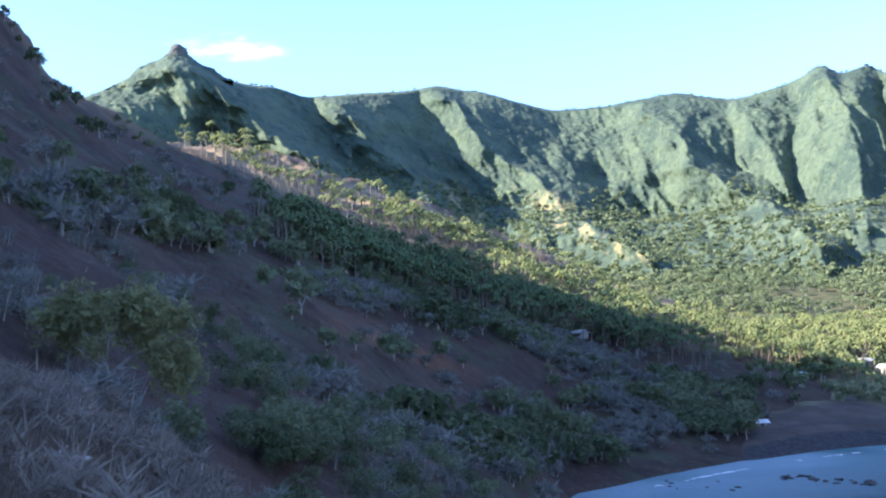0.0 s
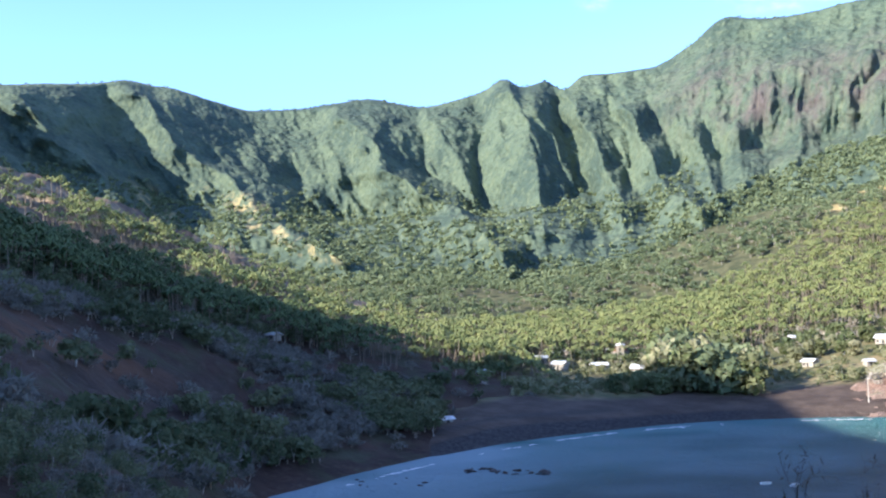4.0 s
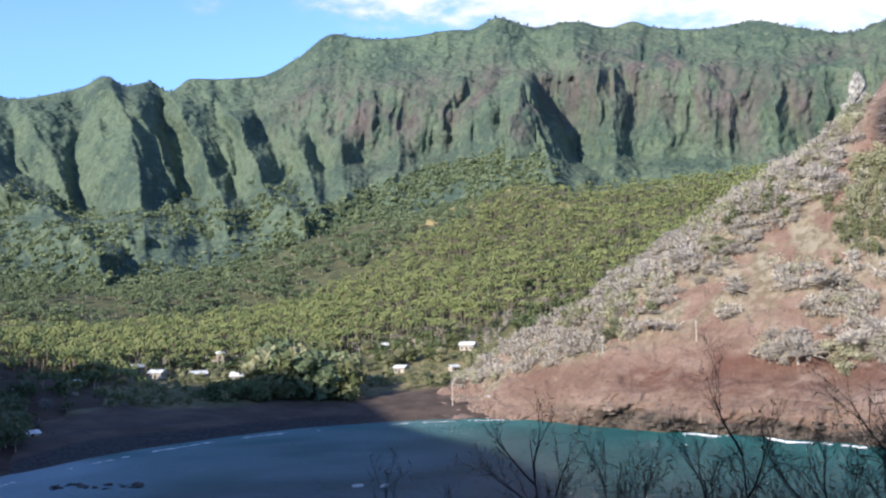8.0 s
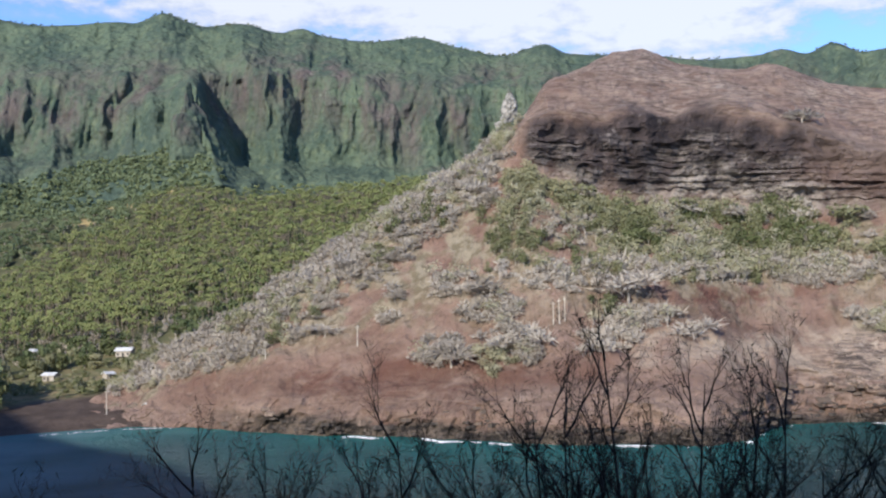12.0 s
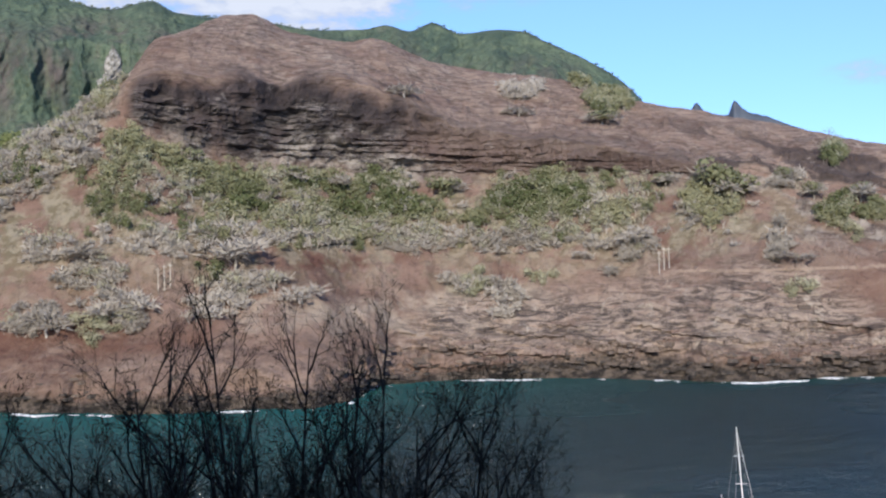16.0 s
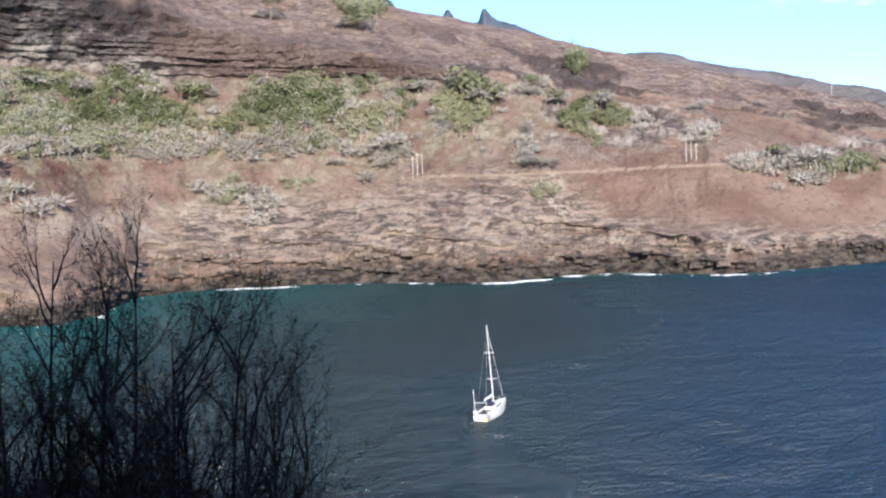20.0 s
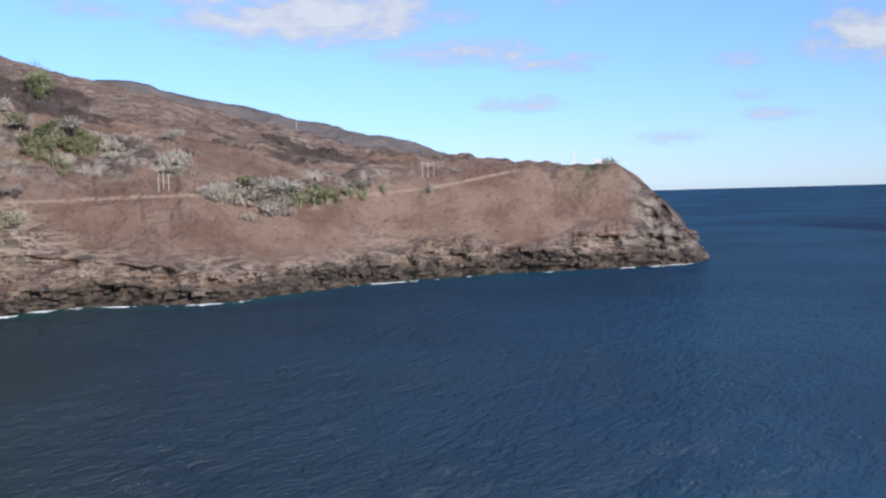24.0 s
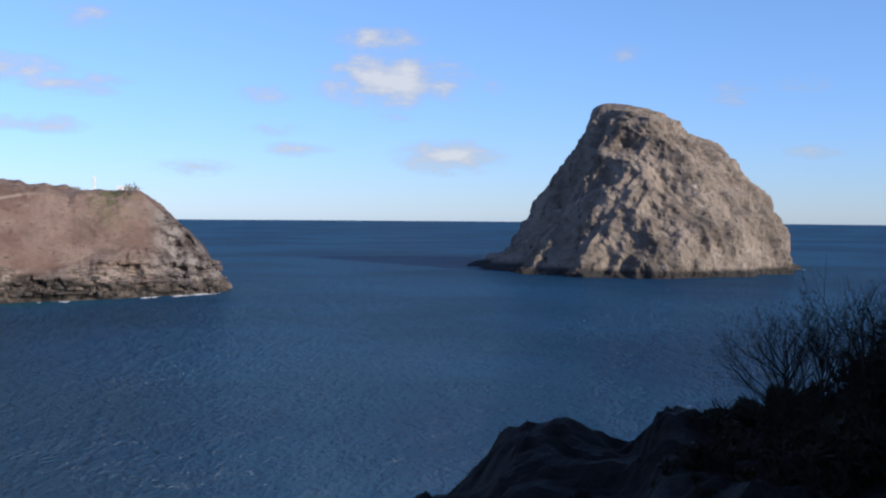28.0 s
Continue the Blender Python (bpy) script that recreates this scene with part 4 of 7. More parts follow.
    belt = np.clip(1.3 - np.abs(tag - 2.55) / 0.5, 0, 1) * np.clip((97 - bb) / 8, 0.15, 1)
    tide = np.clip((7.5 + 3.5 * blot + 2.0 * np.clip((bb - 70) / 20, 0, 1) - p[..., 2]) / 3.0, 0, 1)
    tide = tide * np.clip((bb - 41) / 4, 0, 1)
    course = np.interp(bb, [86.21, 90.22, 95.21, 99.44, 103.03, 108.93, 113.62, 117.65, 119.34], [-0.05, -0.14, -0.1, -0.03, 0.01, -0.36, -0.01, 0.71, 0.93])
    track = np.clip(1.7 - np.abs(rise_at(p) - course) / 0.055, 0, 1) * np.clip((bb - 85.5) / 1, 0, 1) * np.clip((119 - bb) / 2, 0, 1)
    mark(ob, rock=np.clip(rock, 0, 1), scrub=np.clip(np.maximum(np.maximum(0.8 * belt, 0.9 * spur_side(bb, p)), patch(bb, p, GREEN_THICKETS + GREY_SPOTS, 11)) + 0.06, 0, 1), cliff=np.maximum(np.clip(wall * 2.2 - 0.2, 0, 1) * (0.55 + 0.45 * span), 0.8 * outcrop) + 0.75 * np.clip((bb - 123.4 - 0.8 * np.clip((tag - 3) / 2, 0, 1) + 0.8 * blot) / 1.2, 0, 1), beds=np.clip((3.78 + 0.2 * blot - tag) / 0.2, 0, 1),
         pale=np.clip((3.36 + 0.2 * blot - tag) / 0.2, 0, 1), tide=tide, track=track, green=green, tan=patch(bb, p, [(74, -1.8, 7, 1.6), (86, -3.0, 9, 1.2), (66, -1.6, 3, 1.2)], 9), red=patch(bb, p, [(69, 0.9, 3.2, 0.5), (86.5, 0.3, 1.6, 0.6), (54, -2.8, 8, 1.3), (50, -3.2, 6, 1.0)], 10))
    return ob


def build_slope(mat):
    bb, rr, zz, tag = loft(SLOPE, -30, 24, 500, [12, 18, 36, 54, 50, 30, 8], 2)
    p = spot(bb, rr, zz)
    far = np.clip((rr - 20) / 120, 0, 1)
    p[..., 2] += far * (3.0 * fbm(p, 70, 3, 61) + 1.6 * ridged(p, 28, 3, 62) + 4.0 * np.clip((tag - 4.9) / 0.4, 0, 1) * (ridged(p, 34, 4, 67) - 0.9)) * np.clip((zz + 2) / 10, 0, 1) + 0.25 * fbm(p, 3, 3, 63) * (1 - far)
    ob = add_land("near_slope", p, mat, "shaded hillside of earth and dry scrub, its shade painted darker", "hillside", bb, tag)
    e = rise_at(p)
    rust = np.clip(1.2 - np.hypot((bb + 1.5) / 5.0, (e + 1.1 + 0.38 * (bb + 1.5)) / 0.9) + 0.5 * fbm(p, 22, 3, 65), 0, 1)
    scree = np.clip(1.3 - np.abs(e + 3.1 + 0.6 * (bb + 5.3) + 0.7 * fbm(p, 24, 3, 66)) / 0.75, 0, 1) * window_of(bb, -10.5, 0.5, 1.5)
    # lit: where the sun reaches, for the paler painted earth
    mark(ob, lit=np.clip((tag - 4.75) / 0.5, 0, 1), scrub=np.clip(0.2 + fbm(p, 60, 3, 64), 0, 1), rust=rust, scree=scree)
    return ob


def build_hill(mat):
    bb, rr, zz, tag = loft(HILL, 24, 330, 640, [14, 48, 12, 8, 8, 8, 4], 1)
    p = spot(bb, rr, zz)
    far = np.clip((rr - 6) / 30, 0, 1)
    crag = np.clip((bb - 132) / 6, 0, 1) * np.clip((172 - bb) / 6, 0, 1)
    p[..., 2] += far * (1.6 * fbm(p, 40, 3, 71)) * np.clip(rr / 60, 0, 1) + far * 0.3 * fbm(p, 4, 3, 72) + far * crag * (0.75 * (ridged(p, 3.6, 4, 73) - 0.7) + 0.45 * fbm(p, 1.3, 3, 74))
    return add_land("near_hill", p, mat, "shaded hill of rock and dry scrub, its shade painted almost black", "hill", bb, tag, False)


def build_far(name, crest, mat, drop, label):
    foot = [(b, r - drop, 0) for b, r, _ in crest]
    back = [(b, r + drop, 0) for b, r, _ in crest]
    bb, rr, zz, tag = loft([foot, crest, back], crest[0][0], crest[-1][0], 400, [40, 10])
    p = spot(bb, rr, zz)
    rr = rr - 40 * ridged(p, 120, 4, 81) * np.clip((1 - tag) * 4, 0, 1)
    p = spot(bb, rr, zz)
    p[..., 2] += 5 * fbm(p, 60, 4, 82)
    return add_land(name, p, mat, label, "mountain")


def build_islet(mat):
    """A steep rock in the sea: rings whose two flanks close in on its blunt top."""
    centre = bearing(148.6, 830, 0)
    across, away = bearing(148.6 + 90, 1, 0), bearing(148.6, 1, 0)
    top = 122.0
    h = [-0.04, 0.0, 0.07, 0.18, 0.28, 0.6, 0.81, 0.9, 0.965, 1.0]
    left = [-123, -118, -93, -82, -72, -56, -44, -38, -33, -25]
    right = [124, 121, 114, 109, 103, 70, 43, 23, 4, -14]
    rows, cols = 160, 360
    v = np.linspace(0, 1, rows)
    hh = -0.04 + 1.04 * (1 - (1 - v) ** 1.25)
    lo, hi = glide(h, left, hh)[:, None], glide(h, right, hh)[:, None]
    a = np.linspace(0, 2 * np.pi, cols)[None, :]
    mid, half = (lo + hi) / 2, (hi - lo) / 2
    ca, sa = np.cos(a), np.sin(a)
    x = mid + half * np.sign(ca) * np.abs(ca) ** 1.2 - 0.06 * half * np.clip(-sa, 0, 1) ** 3
    depth = 140 * np.clip(1 - hh, 0, 1)[:, None] ** 0.62 + 4
    y = depth * np.sign(sa) * np.abs(sa) ** 1.2
    z = np.broadcast_to(hh[:, None] * top, x.shape)
    p = np.stack([centre.x + across.x * x + away.x * y, centre.y + across.y * x + away.y * y, z], -1)
    out = np.stack([across.x * np.cos(a) + away.x * np.sin(a), across.y * np.cos(a) + away.y * np.sin(a), 0.35 + 0 * a], -1)
    q = p.copy()
    q[..., 2] *= 0.45
    fade = np.clip((1.0 - hh) / 0.1, 0.25, 1)[:, None]
    bump = fade * (6.5 * (ridged(q, 46, 3, 91) - 0.5) + 2.2 * (ridged(q, 14, 4, 93) - 0.4) + 1.4 * fbm(p, 5, 3, 92))
    p = p + out * bump[..., None]
    me = grid_mesh("islet", p[:, ::-1], mat, False)
    return tagged(new("islet", me), "steep bare rock islet of grey-brown stone rising from the sea", "islet", kind="structure")


def build_sea(mat):
    bb, rr, p = sea_sheet()
    ob = tagged(new("sea", grid_mesh("sea", p, mat)), "deep blue sea with small wind ripples", "sea", kind="structure")
    edge = level(SHORE, np.clip(bb, -30, 129))[0]
    near = edge - rr + 14 * fbm(p, 60, 3, 101)
    head = np.clip((88 - bb) / 18, 0, 1) * np.clip((bb - 2) / 6, 0, 1)
    shoal = np.clip(1 - near / 190, 0, 1) ** 1.3 * head
    shoal = np.maximum(shoal, np.clip(1 - near / 30, 0, 1) * 0.5 * np.clip((127 - bb) / 12, 0, 1))
    wash_and_sheen = np.clip(1.2 - near / 42, 0, 1) * np.clip((24 - bb) / 6, 0, 1) * np.clip((bb - 2) / 3, 0, 1) * 0.8
    # The sky's reflection on the shaded bay, painted as paler water.
    wash_and_sheen = np.maximum(wash_and_sheen, np.interp(bb, [8, 16, 22, 34, 42], [0.9, 0.7, 0.36, 0.28, 0.14]) * np.clip((44 - bb) / 9, 0, 1) * np.clip((rr - 150) / 150, 0, 1) * np.clip((bb + 5) / 5, 0, 1))
    mark(ob, bay=np.clip((130 + 8 * fbm(p, 90, 2, 103) - bb) / 42, 0, 1) * np.clip((900 - rr) / 300, 0, 1), shoal=shoal, wash_and_sheen=wash_and_sheen * np.clip(0.75 + 0.5 * fbm(p, 30, 2, 102), 0, 1))


build_sea(M_SEA)
build_range(M_GREEN)
build_valley(M_VALLEY)
build_headland(M_BROWN)
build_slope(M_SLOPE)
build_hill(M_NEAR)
build_islet(M_ROCK)
build_far("far_ridge", FAR_RIDGE, M_RIDGE_HAZE, 260, "distant ridge behind the headland, haze painted into its colour")
build_far("far_peaks", PEAKS, M_PEAK_HAZE, 500, "distant jagged peaks, blue haze painted into their colour")


# ---- planting ----
def leaf_material(name, a, b, c, through_leaf=0.35):
    """Leaves: a tone for each plant, varied leaf by leaf, and some light passing through."""
    w = Wire(name, 0.75, 0.2)
    col = w.mix(w.ramp(w.attr("tone"), 0.0, 1.0), a, b)
    col = w.mix(w.maths("MULTIPLY", w.island(), 0.45), col, c)
    w.paint(col)
    thin = w.t.nodes.new("ShaderNodeBsdfTranslucent")
    w.link(col, thin.inputs["Color"])
    both = w.t.nodes.new("ShaderNodeMixShader")
    both.inputs[0].default_value = through_leaf
    w.link(w.b.outputs[0], both.inputs[1])
    w.link(thin.outputs[0], both.inputs[2])
    w.link(both.outputs[0], w.t.nodes["Material Output"].inputs["Surface"])
    return w.mat


def plain_material(name, a, b, size=0.4, roughness=0.85, strength=0.4):
    w = Wire(name, roughness)
    w.paint(w.mix(w.ramp(w.noise(size, 5, 0.6), 0.35, 0.65), a, b))
    w.bump(w.noise(size * 0.4, 4, 0.6), strength, size * 0.2)
    return w.mat


M_PALM = leaf_material("palm_frond", (0.100, 0.145, 0.052), (0.235, 0.262, 0.098), (0.34, 0.335, 0.15), 0.25)
M_PALM_STEM = plain_material("palm_stem", (0.16, 0.13, 0.10), (0.25, 0.21, 0.17))
M_LEAF = leaf_material("forest_leaf", (0.070, 0.105, 0.050), (0.165, 0.20, 0.095), (0.22, 0.24, 0.12))
M_OLIVE = leaf_material("olive_leaf", (0.085, 0.115, 0.038), (0.34, 0.33, 0.20), (0.36, 0.345, 0.22))
M_TREE_LEAF = leaf_material("near_tree_leaf", (0.13, 0.145, 0.055), (0.24, 0.24, 0.105), (0.32, 0.30, 0.17))
M_TWIG = leaf_material("bare_twig", (0.33, 0.295, 0.25), (0.54, 0.49, 0.425), (0.60, 0.55, 0.485))
# Shaded copies of leaf and twig: the hillside's shade is in the colour.
M_SHADE_LEAF = leaf_material("shade_leaf", (0.050, 0.078, 0.036), (0.15, 0.175, 0.095), (0.19, 0.20, 0.12))
M_SHADE_TWIG = leaf_material("shade_twig", (0.115, 0.115, 0.10), (0.20, 0.20, 0.175), (0.26, 0.255, 0.23))
M_STRAW = leaf_material("bleached_brush", (0.115, 0.092, 0.076), (0.25, 0.205, 0.17), (0.35, 0.30, 0.25))
M_PALE_LEAF = leaf_material("pale_scrub_leaf", (0.29, 0.285, 0.17), (0.45, 0.43, 0.30), (0.54, 0.52, 0.40))
M_FOREST = leaf_material("mountain_leaf", (0.110, 0.155, 0.085), (0.20, 0.245, 0.130), (0.26, 0.285, 0.155))
# Shaded copy of the palm frond, painted darker.
M_SHADE_PALM = leaf_material("shade_frond", (0.050, 0.085, 0.036), (0.10, 0.14, 0.055), (0.14, 0.17, 0.08), 0.2)
M_BARK = plain_material("pale_bark", (0.28, 0.25, 0.21), (0.48, 0.44, 0.39), 0.5)
# Copy of the pale bark, darkened for the shade the near tree stands in.
M_TREE_BARK = plain_material("grey_bark", (0.20, 0.185, 0.16), (0.40, 0.37, 0.33), 0.5)
# Near plants stand in shade; their bark is painted almost black for it.
M_DARK_BARK = plain_material("shade_dark_bark", (0.020, 0.016, 0.013), (0.045, 0.035, 0.028), 0.2)
M_DRY = leaf_material("dry_grass", (0.075, 0.055, 0.042), (0.155, 0.115, 0.085), (0.21, 0.165, 0.125))
dice = np.random.RandomState(7)


class Soup:
    """Vertices and triangles with a material slot each."""

    def __init__(self):
        self.v, self.f, self.m = [], [], []

    def tri(self, a, b, c, slot=0):
        n = len(self.v)
        self.v += [a, b, c]
        self.f.append((n, n + 1, n + 2))
        self.m.append(slot)

    def tube(self, pts, radii, sides=4, slot=0):
        n0, q = len(self.v), np.asarray(pts, float)
        d = np.empty_like(q)
        d[1:-1], d[0], d[-1] = q[2:] - q[:-2], q[1] - q[0], q[-1] - q[-2]
        x, y, z = d[:, 0], d[:, 1], d[:, 2]
        side = np.stack([0.2 * y - 0.9 * z, 0.3 * z - 0.2 * x, 0.9 * x - 0.3 * y], -1)
        side /= np.sqrt((side * side).sum(1))[:, None] + 1e-9
        u, v, w = side[:, 0], side[:, 1], side[:, 2]
        other = np.stack([y * w - z * v, z * u - x * w, x * v - y * u], -1) / (np.sqrt((d * d).sum(1))[:, None] + 1e-9)
        turn = np.arange(sides) * (2 * math.pi / sides)
        r = np.asarray(radii, float)[:, None, None]
        ring = q[:, None] + r * (np.cos(turn)[None, :, None] * side[:, None] + np.sin(turn)[None, :, None] * other[:, None])
        self.v += [tuple(c) for c in ring.reshape(-1, 3).tolist()]
        for k in range(len(q) - 1):
            for s in range(sides):
                a, b = n0 + k * sides + s, n0 + k * sides + (s + 1) % sides
                self.f += [(a, b, b + sides), (a, b + sides, a + sides)]
        self.m += [slot] * (2 * sides * (len(q) - 1))

    def arrays(self):
        return np.array(self.v, np.float32), np.array(self.f, np.int32), np.array(self.m, np.int32)


def tri_mesh(name, v, f, m, mats, tone=None):
    me = bpy.data.meshes.new(name)
    me.vertices.add(len(v))
    me.vertices.foreach_set("co", np.ascontiguousarray(v, dtype=np.float32).reshape(-1))
    me.loops.add(len(f) * 3)
    me.loops.foreach_set("vertex_index", np.ascontiguousarray(f, dtype=np.int32).reshape(-1))
    me.polygons.add(len(f))
    me.polygons.foreach_set("loop_start", np.arange(0, len(f) * 3, 3, dtype=np.int32))
    me.polygons.foreach_set("material_index", np.ascontiguousarray(m, dtype=np.int32))
    for mat in mats:
        me.materials.append(mat)
    me.attributes.new("tone", "FLOAT", "POINT").data.foreach_set("value", np.full(len(v), 0.5, np.float32) if tone is None else np.ascontiguousarray(tone, dtype=np.float32))
    me.update(calc_edges=True)
    return me


def strew(name, shapes, spots, scales, mats, label, category, tones=None, along=False):
    """One object of many plants: the shapes, turned at random, at the spots."""
    vs, fs, ms, ts, base = [], [], [], [], 0
    n = len(spots)
    turn = -np.arctan2(spots[:, 0], spots[:, 1]) + 0.3 * dice.randn(n) if along else dice.rand(n) * 2 * np.pi
    pick = dice.randint(0, len(shapes), n)
    tones = dice.rand(n) if tones is None else tones
    for k, (v, f, m) in enumerate(shapes):
        who = np.nonzero(pick == k)[0]
        if not len(who):
            continue
        c, s = np.cos(turn[who])[:, None], np.sin(turn[who])[:, None]
        sc = np.asarray(scales)[who][:, None]
        stretch = (0.85 + 0.3 * dice.rand(len(who)))[:, None]
        x = (v[None, :, 0] * c - v[None, :, 1] * s) * sc
        y = (v[None, :, 0] * s + v[None, :, 1] * c) * sc
        z = v[None, :, 2] * sc * stretch
        vs.append((np.stack([x, y, z], -1) + spots[who][:, None, :]).reshape(-1, 3))
        fs.append((f[None] + (np.arange(len(who)) * len(v))[:, None, None] + base).reshape(-1, 3))
        ms.append(np.tile(m, len(who)))
        ts.append(np.repeat(tones[who], len(v)))
        base += len(who) * len(v)
    me = tri_mesh(name, np.concatenate(vs), np.concatenate(fs), np.concatenate(ms), mats, np.concatenate(ts))
    return tagged(new(name, me), label, category, kind="stuff")


def sites(land, n, weight, sink=0.3):
    """n spots on a landform, as likely as weight(bearing, row, place) times the ground's area says."""
    bb, tag, p = LAND[land]
    c = (p[:-1, :-1] + p[1:, 1:]) / 2
    area = np.linalg.norm(np.cross(p[1:, :-1] - p[:-1, :-1], p[:-1, 1:] - p[:-1, :-1])[..., :], axis=-1)
    w = np.clip(weight(bb[:-1, :-1], tag[:-1, :-1], c), 0, None) * area
    w = w.reshape(-1) / w.sum()
    k = dice.choice(len(w), n, p=w)
    i, j = np.unravel_index(k, area.shape)
    u, v = dice.rand(n, 1), dice.rand(n, 1)
    q = p[i, j] * (1 - u) * (1 - v) + p[i + 1, j] * u * (1 - v) + p[i, j + 1] * (1 - u) * v + p[i + 1, j + 1] * u * v
    q[:, 2] -= sink
    return q


def window(x, lo, hi, edge=0.2):
    return np.clip((x - lo) / edge, 0, 1) * np.clip((hi - x) / edge, 0, 1)


# ---- plant shapes, about a metre or a plant tall before scaling ----
def palm_shape(seed, fronds=10):
    r, s = np.random.RandomState(seed), Soup()
    h = 10.0
    bend = r.randn(2) * 0.7
    top = np.array([bend[0], bend[1], h])
    s.tube([(0, 0, -0.6), (bend[0] * 0.25, bend[1] * 0.25, h * 0.5), tuple(top)], [0.28, 0.2, 0.16], 3, 0)
    for k in range(fronds):
        a = 2 * math.pi * (k + r.rand() * 0.7) / fronds
        up = r.uniform(-0.25, 0.95)
        length = r.uniform(2.9, 3.9)
        d, side = np.array([math.cos(a), math.sin(a), 0]), np.array([-math.sin(a), math.cos(a), 0])
        a0, a1, a2 = top, top + d * length * 0.5 + np.array([0, 0, length * (0.42 * up + 0.06)]), top + d * length * 0.95 + np.array([0, 0, length * (0.5 * up - 0.42)])
        w = 0.55
        for sg in (-1, 1):
            low = np.array([0, 0, -0.35])
            s.tri(tuple(a0), tuple(a1), tuple(a1 + side * sg * w + low), 1)
            s.tri(tuple(a1), tuple(a2), tuple(a1 + side * sg * w + low), 1)
    return s.arrays()


def crown_shape(seed, leaves=110, size=0.2, lobes=6, trunk=True, flat=0.75, low=0.45):
    """A tree about one unit tall: forked trunk, lobes of loose leaf clumps with gaps between."""
    r, s = np.random.RandomState(seed), Soup()
    centres = []
    for k in range(lobes):
        a, d = r.rand() * 6.28, 0.28 * math.sqrt(r.rand())
        centres.append(np.array([d * math.cos(a), d * math.sin(a), r.uniform(low, 0.8)]))
    if trunk:
        s.tube([(0, 0, -0.05), (0.02, 0.01, 0.25)], [0.035, 0.025], 3, 0)
        for c in centres[:3]:
            s.tube([(0.02, 0.01, 0.22), tuple(c * 0.9)], [0.02, 0.008], 3, 0)
    for k in range(leaves):
        c = centres[r.randint(lobes)]
        d = r.randn(3)
        d /= np.linalg.norm(d)
        rad = r.uniform(0.13, 0.24)
        q = c + d * rad * np.array([1.25, 1.25, flat])
        n = d + 0.7 * r.randn(3)
        n /= np.linalg.norm(n)
        u = np.cross(n, r.randn(3))
        u /= np.linalg.norm(u)
        v = np.cross(n, u)
        z = size * r.uniform(0.5, 1.1)
        s.tri(tuple(q + u * z * 0.6), tuple(q - u * z * 0.4 + v * z * 0.5), tuple(q - u * z * 0.35 - v * z * 0.55), 1)
    return s.arrays()


def twig_shape(seed, twigs=120, width=0.024, spread=0.75):
    """A bare shrub one unit tall: fine branches that fan up and out."""
    r, s = np.random.RandomState(seed), Soup()
    stems = [np.array([r.uniform(-0.35, 0.35), r.uniform(-0.35, 0.35), 0.0]) for _ in range(6)]
    for k in range(7):
        b = stems[k % 6]
        s.tube([tuple(b - np.array([0, 0, 0.1])), tuple(b * 1.3 + np.array([0, 0, 0.45]))], [0.018, 0.01], 3, 0)
    for k in range(twigs):
        b = stems[r.randint(6)] * r.uniform(0.7, 1.5) + np.array([0, 0, r.uniform(0.05, 0.6)])
        d = np.array([r.randn() * spread, r.randn() * spread, r.uniform(0.2, 1.1)])
        d /= np.linalg.norm(d)
        e = b + d * r.uniform(0.18, 0.42)
        side = np.cross(d, r.randn(3))
        side *= width / (np.linalg.norm(side) + 1e-9) * r.uniform(0.6, 1.8)
        s.tri(tuple(b - side), tuple(b + side), tuple(e), 1)
    return s.arrays()


def dome_shape(seed, twigs=125, width=0.034):
    """A rounded leafless shrub one unit tall: short fine twigs that point out of a lumpy dome."""
    r, s = np.random.RandomState(seed), Soup()
    lumps = [np.array([r.uniform(-0.4, 0.4), r.uniform(-0.4, 0.4), r.uniform(0.25, 0.55)]) for _ in range(5)]
    for c in lumps[:3]:
        s.tube([(c[0] * 0.4, c[1] * 0.4, -0.1), tuple(c)], [0.02, 0.008], 3, 0)
    for k in range(twigs):
        d = r.randn(3)
        d[2] = abs(d[2]) * 0.9 - 0.15
        d /= np.linalg.norm(d)
        q = lumps[r.randint(5)] + d * np.array([0.27, 0.27, 0.26]) * r.uniform(0.5, 1.0)
        e = q + (d + 0.5 * r.randn(3)) * r.uniform(0.12, 0.24)
        side = np.cross(e - q, r.randn(3))
        side *= width / (np.linalg.norm(side) + 1e-9) * r.uniform(0.8, 2.2)
        s.tri(tuple(q - side), tuple(q + side), tuple(e), 1)
    return s.arrays()


def grass_shape(seed, blades=26):
    r, s = np.random.RandomState(seed), Soup()
    for k in range(blades):
        a, d = r.rand() * 6.28, r.rand() ** 0.5 * 0.35
        b = np.array([d * math.cos(a), d * math.sin(a), -0.05])
        e = b + np.array([r.randn() * 0.28, r.randn() * 0.28, r.uniform(0.35, 1.0)])
        w = np.array([math.cos(a + 1.6), math.sin(a + 1.6), 0]) * 0.014
        s.tri(tuple(b - w), tuple(b + w), tuple(e), 0)
    return s.arrays()


PALMS = [palm_shape(k) for k in range(6)]
LIGHT_TREES = [crown_shape(30 + k, 76, 0.2, 7) for k in range(6)]
FINE_TREES = [crown_shape(130 + k, 170, 0.13, 9, True, 0.85, 0.3) for k in range(6)]
THIN_TREES = [crown_shape(150 + k, 70, 0.085, 6, True, 0.7, 0.5) for k in range(5)]
ROUND_TWIGS = [dome_shape(170 + k) for k in range(6)]
DOMES = [crown_shape(140 + k, 170, 0.125, 7, False, 0.9, 0.25) for k in range(5)]
BUSHES = [crown_shape(40 + k, 90, 0.22, 5, False, 0.9) for k in range(5)]
TWIGS = [twig_shape(60 + k) for k in range(6)]
GRASS = [grass_shape(80 + k) for k in range(5)]


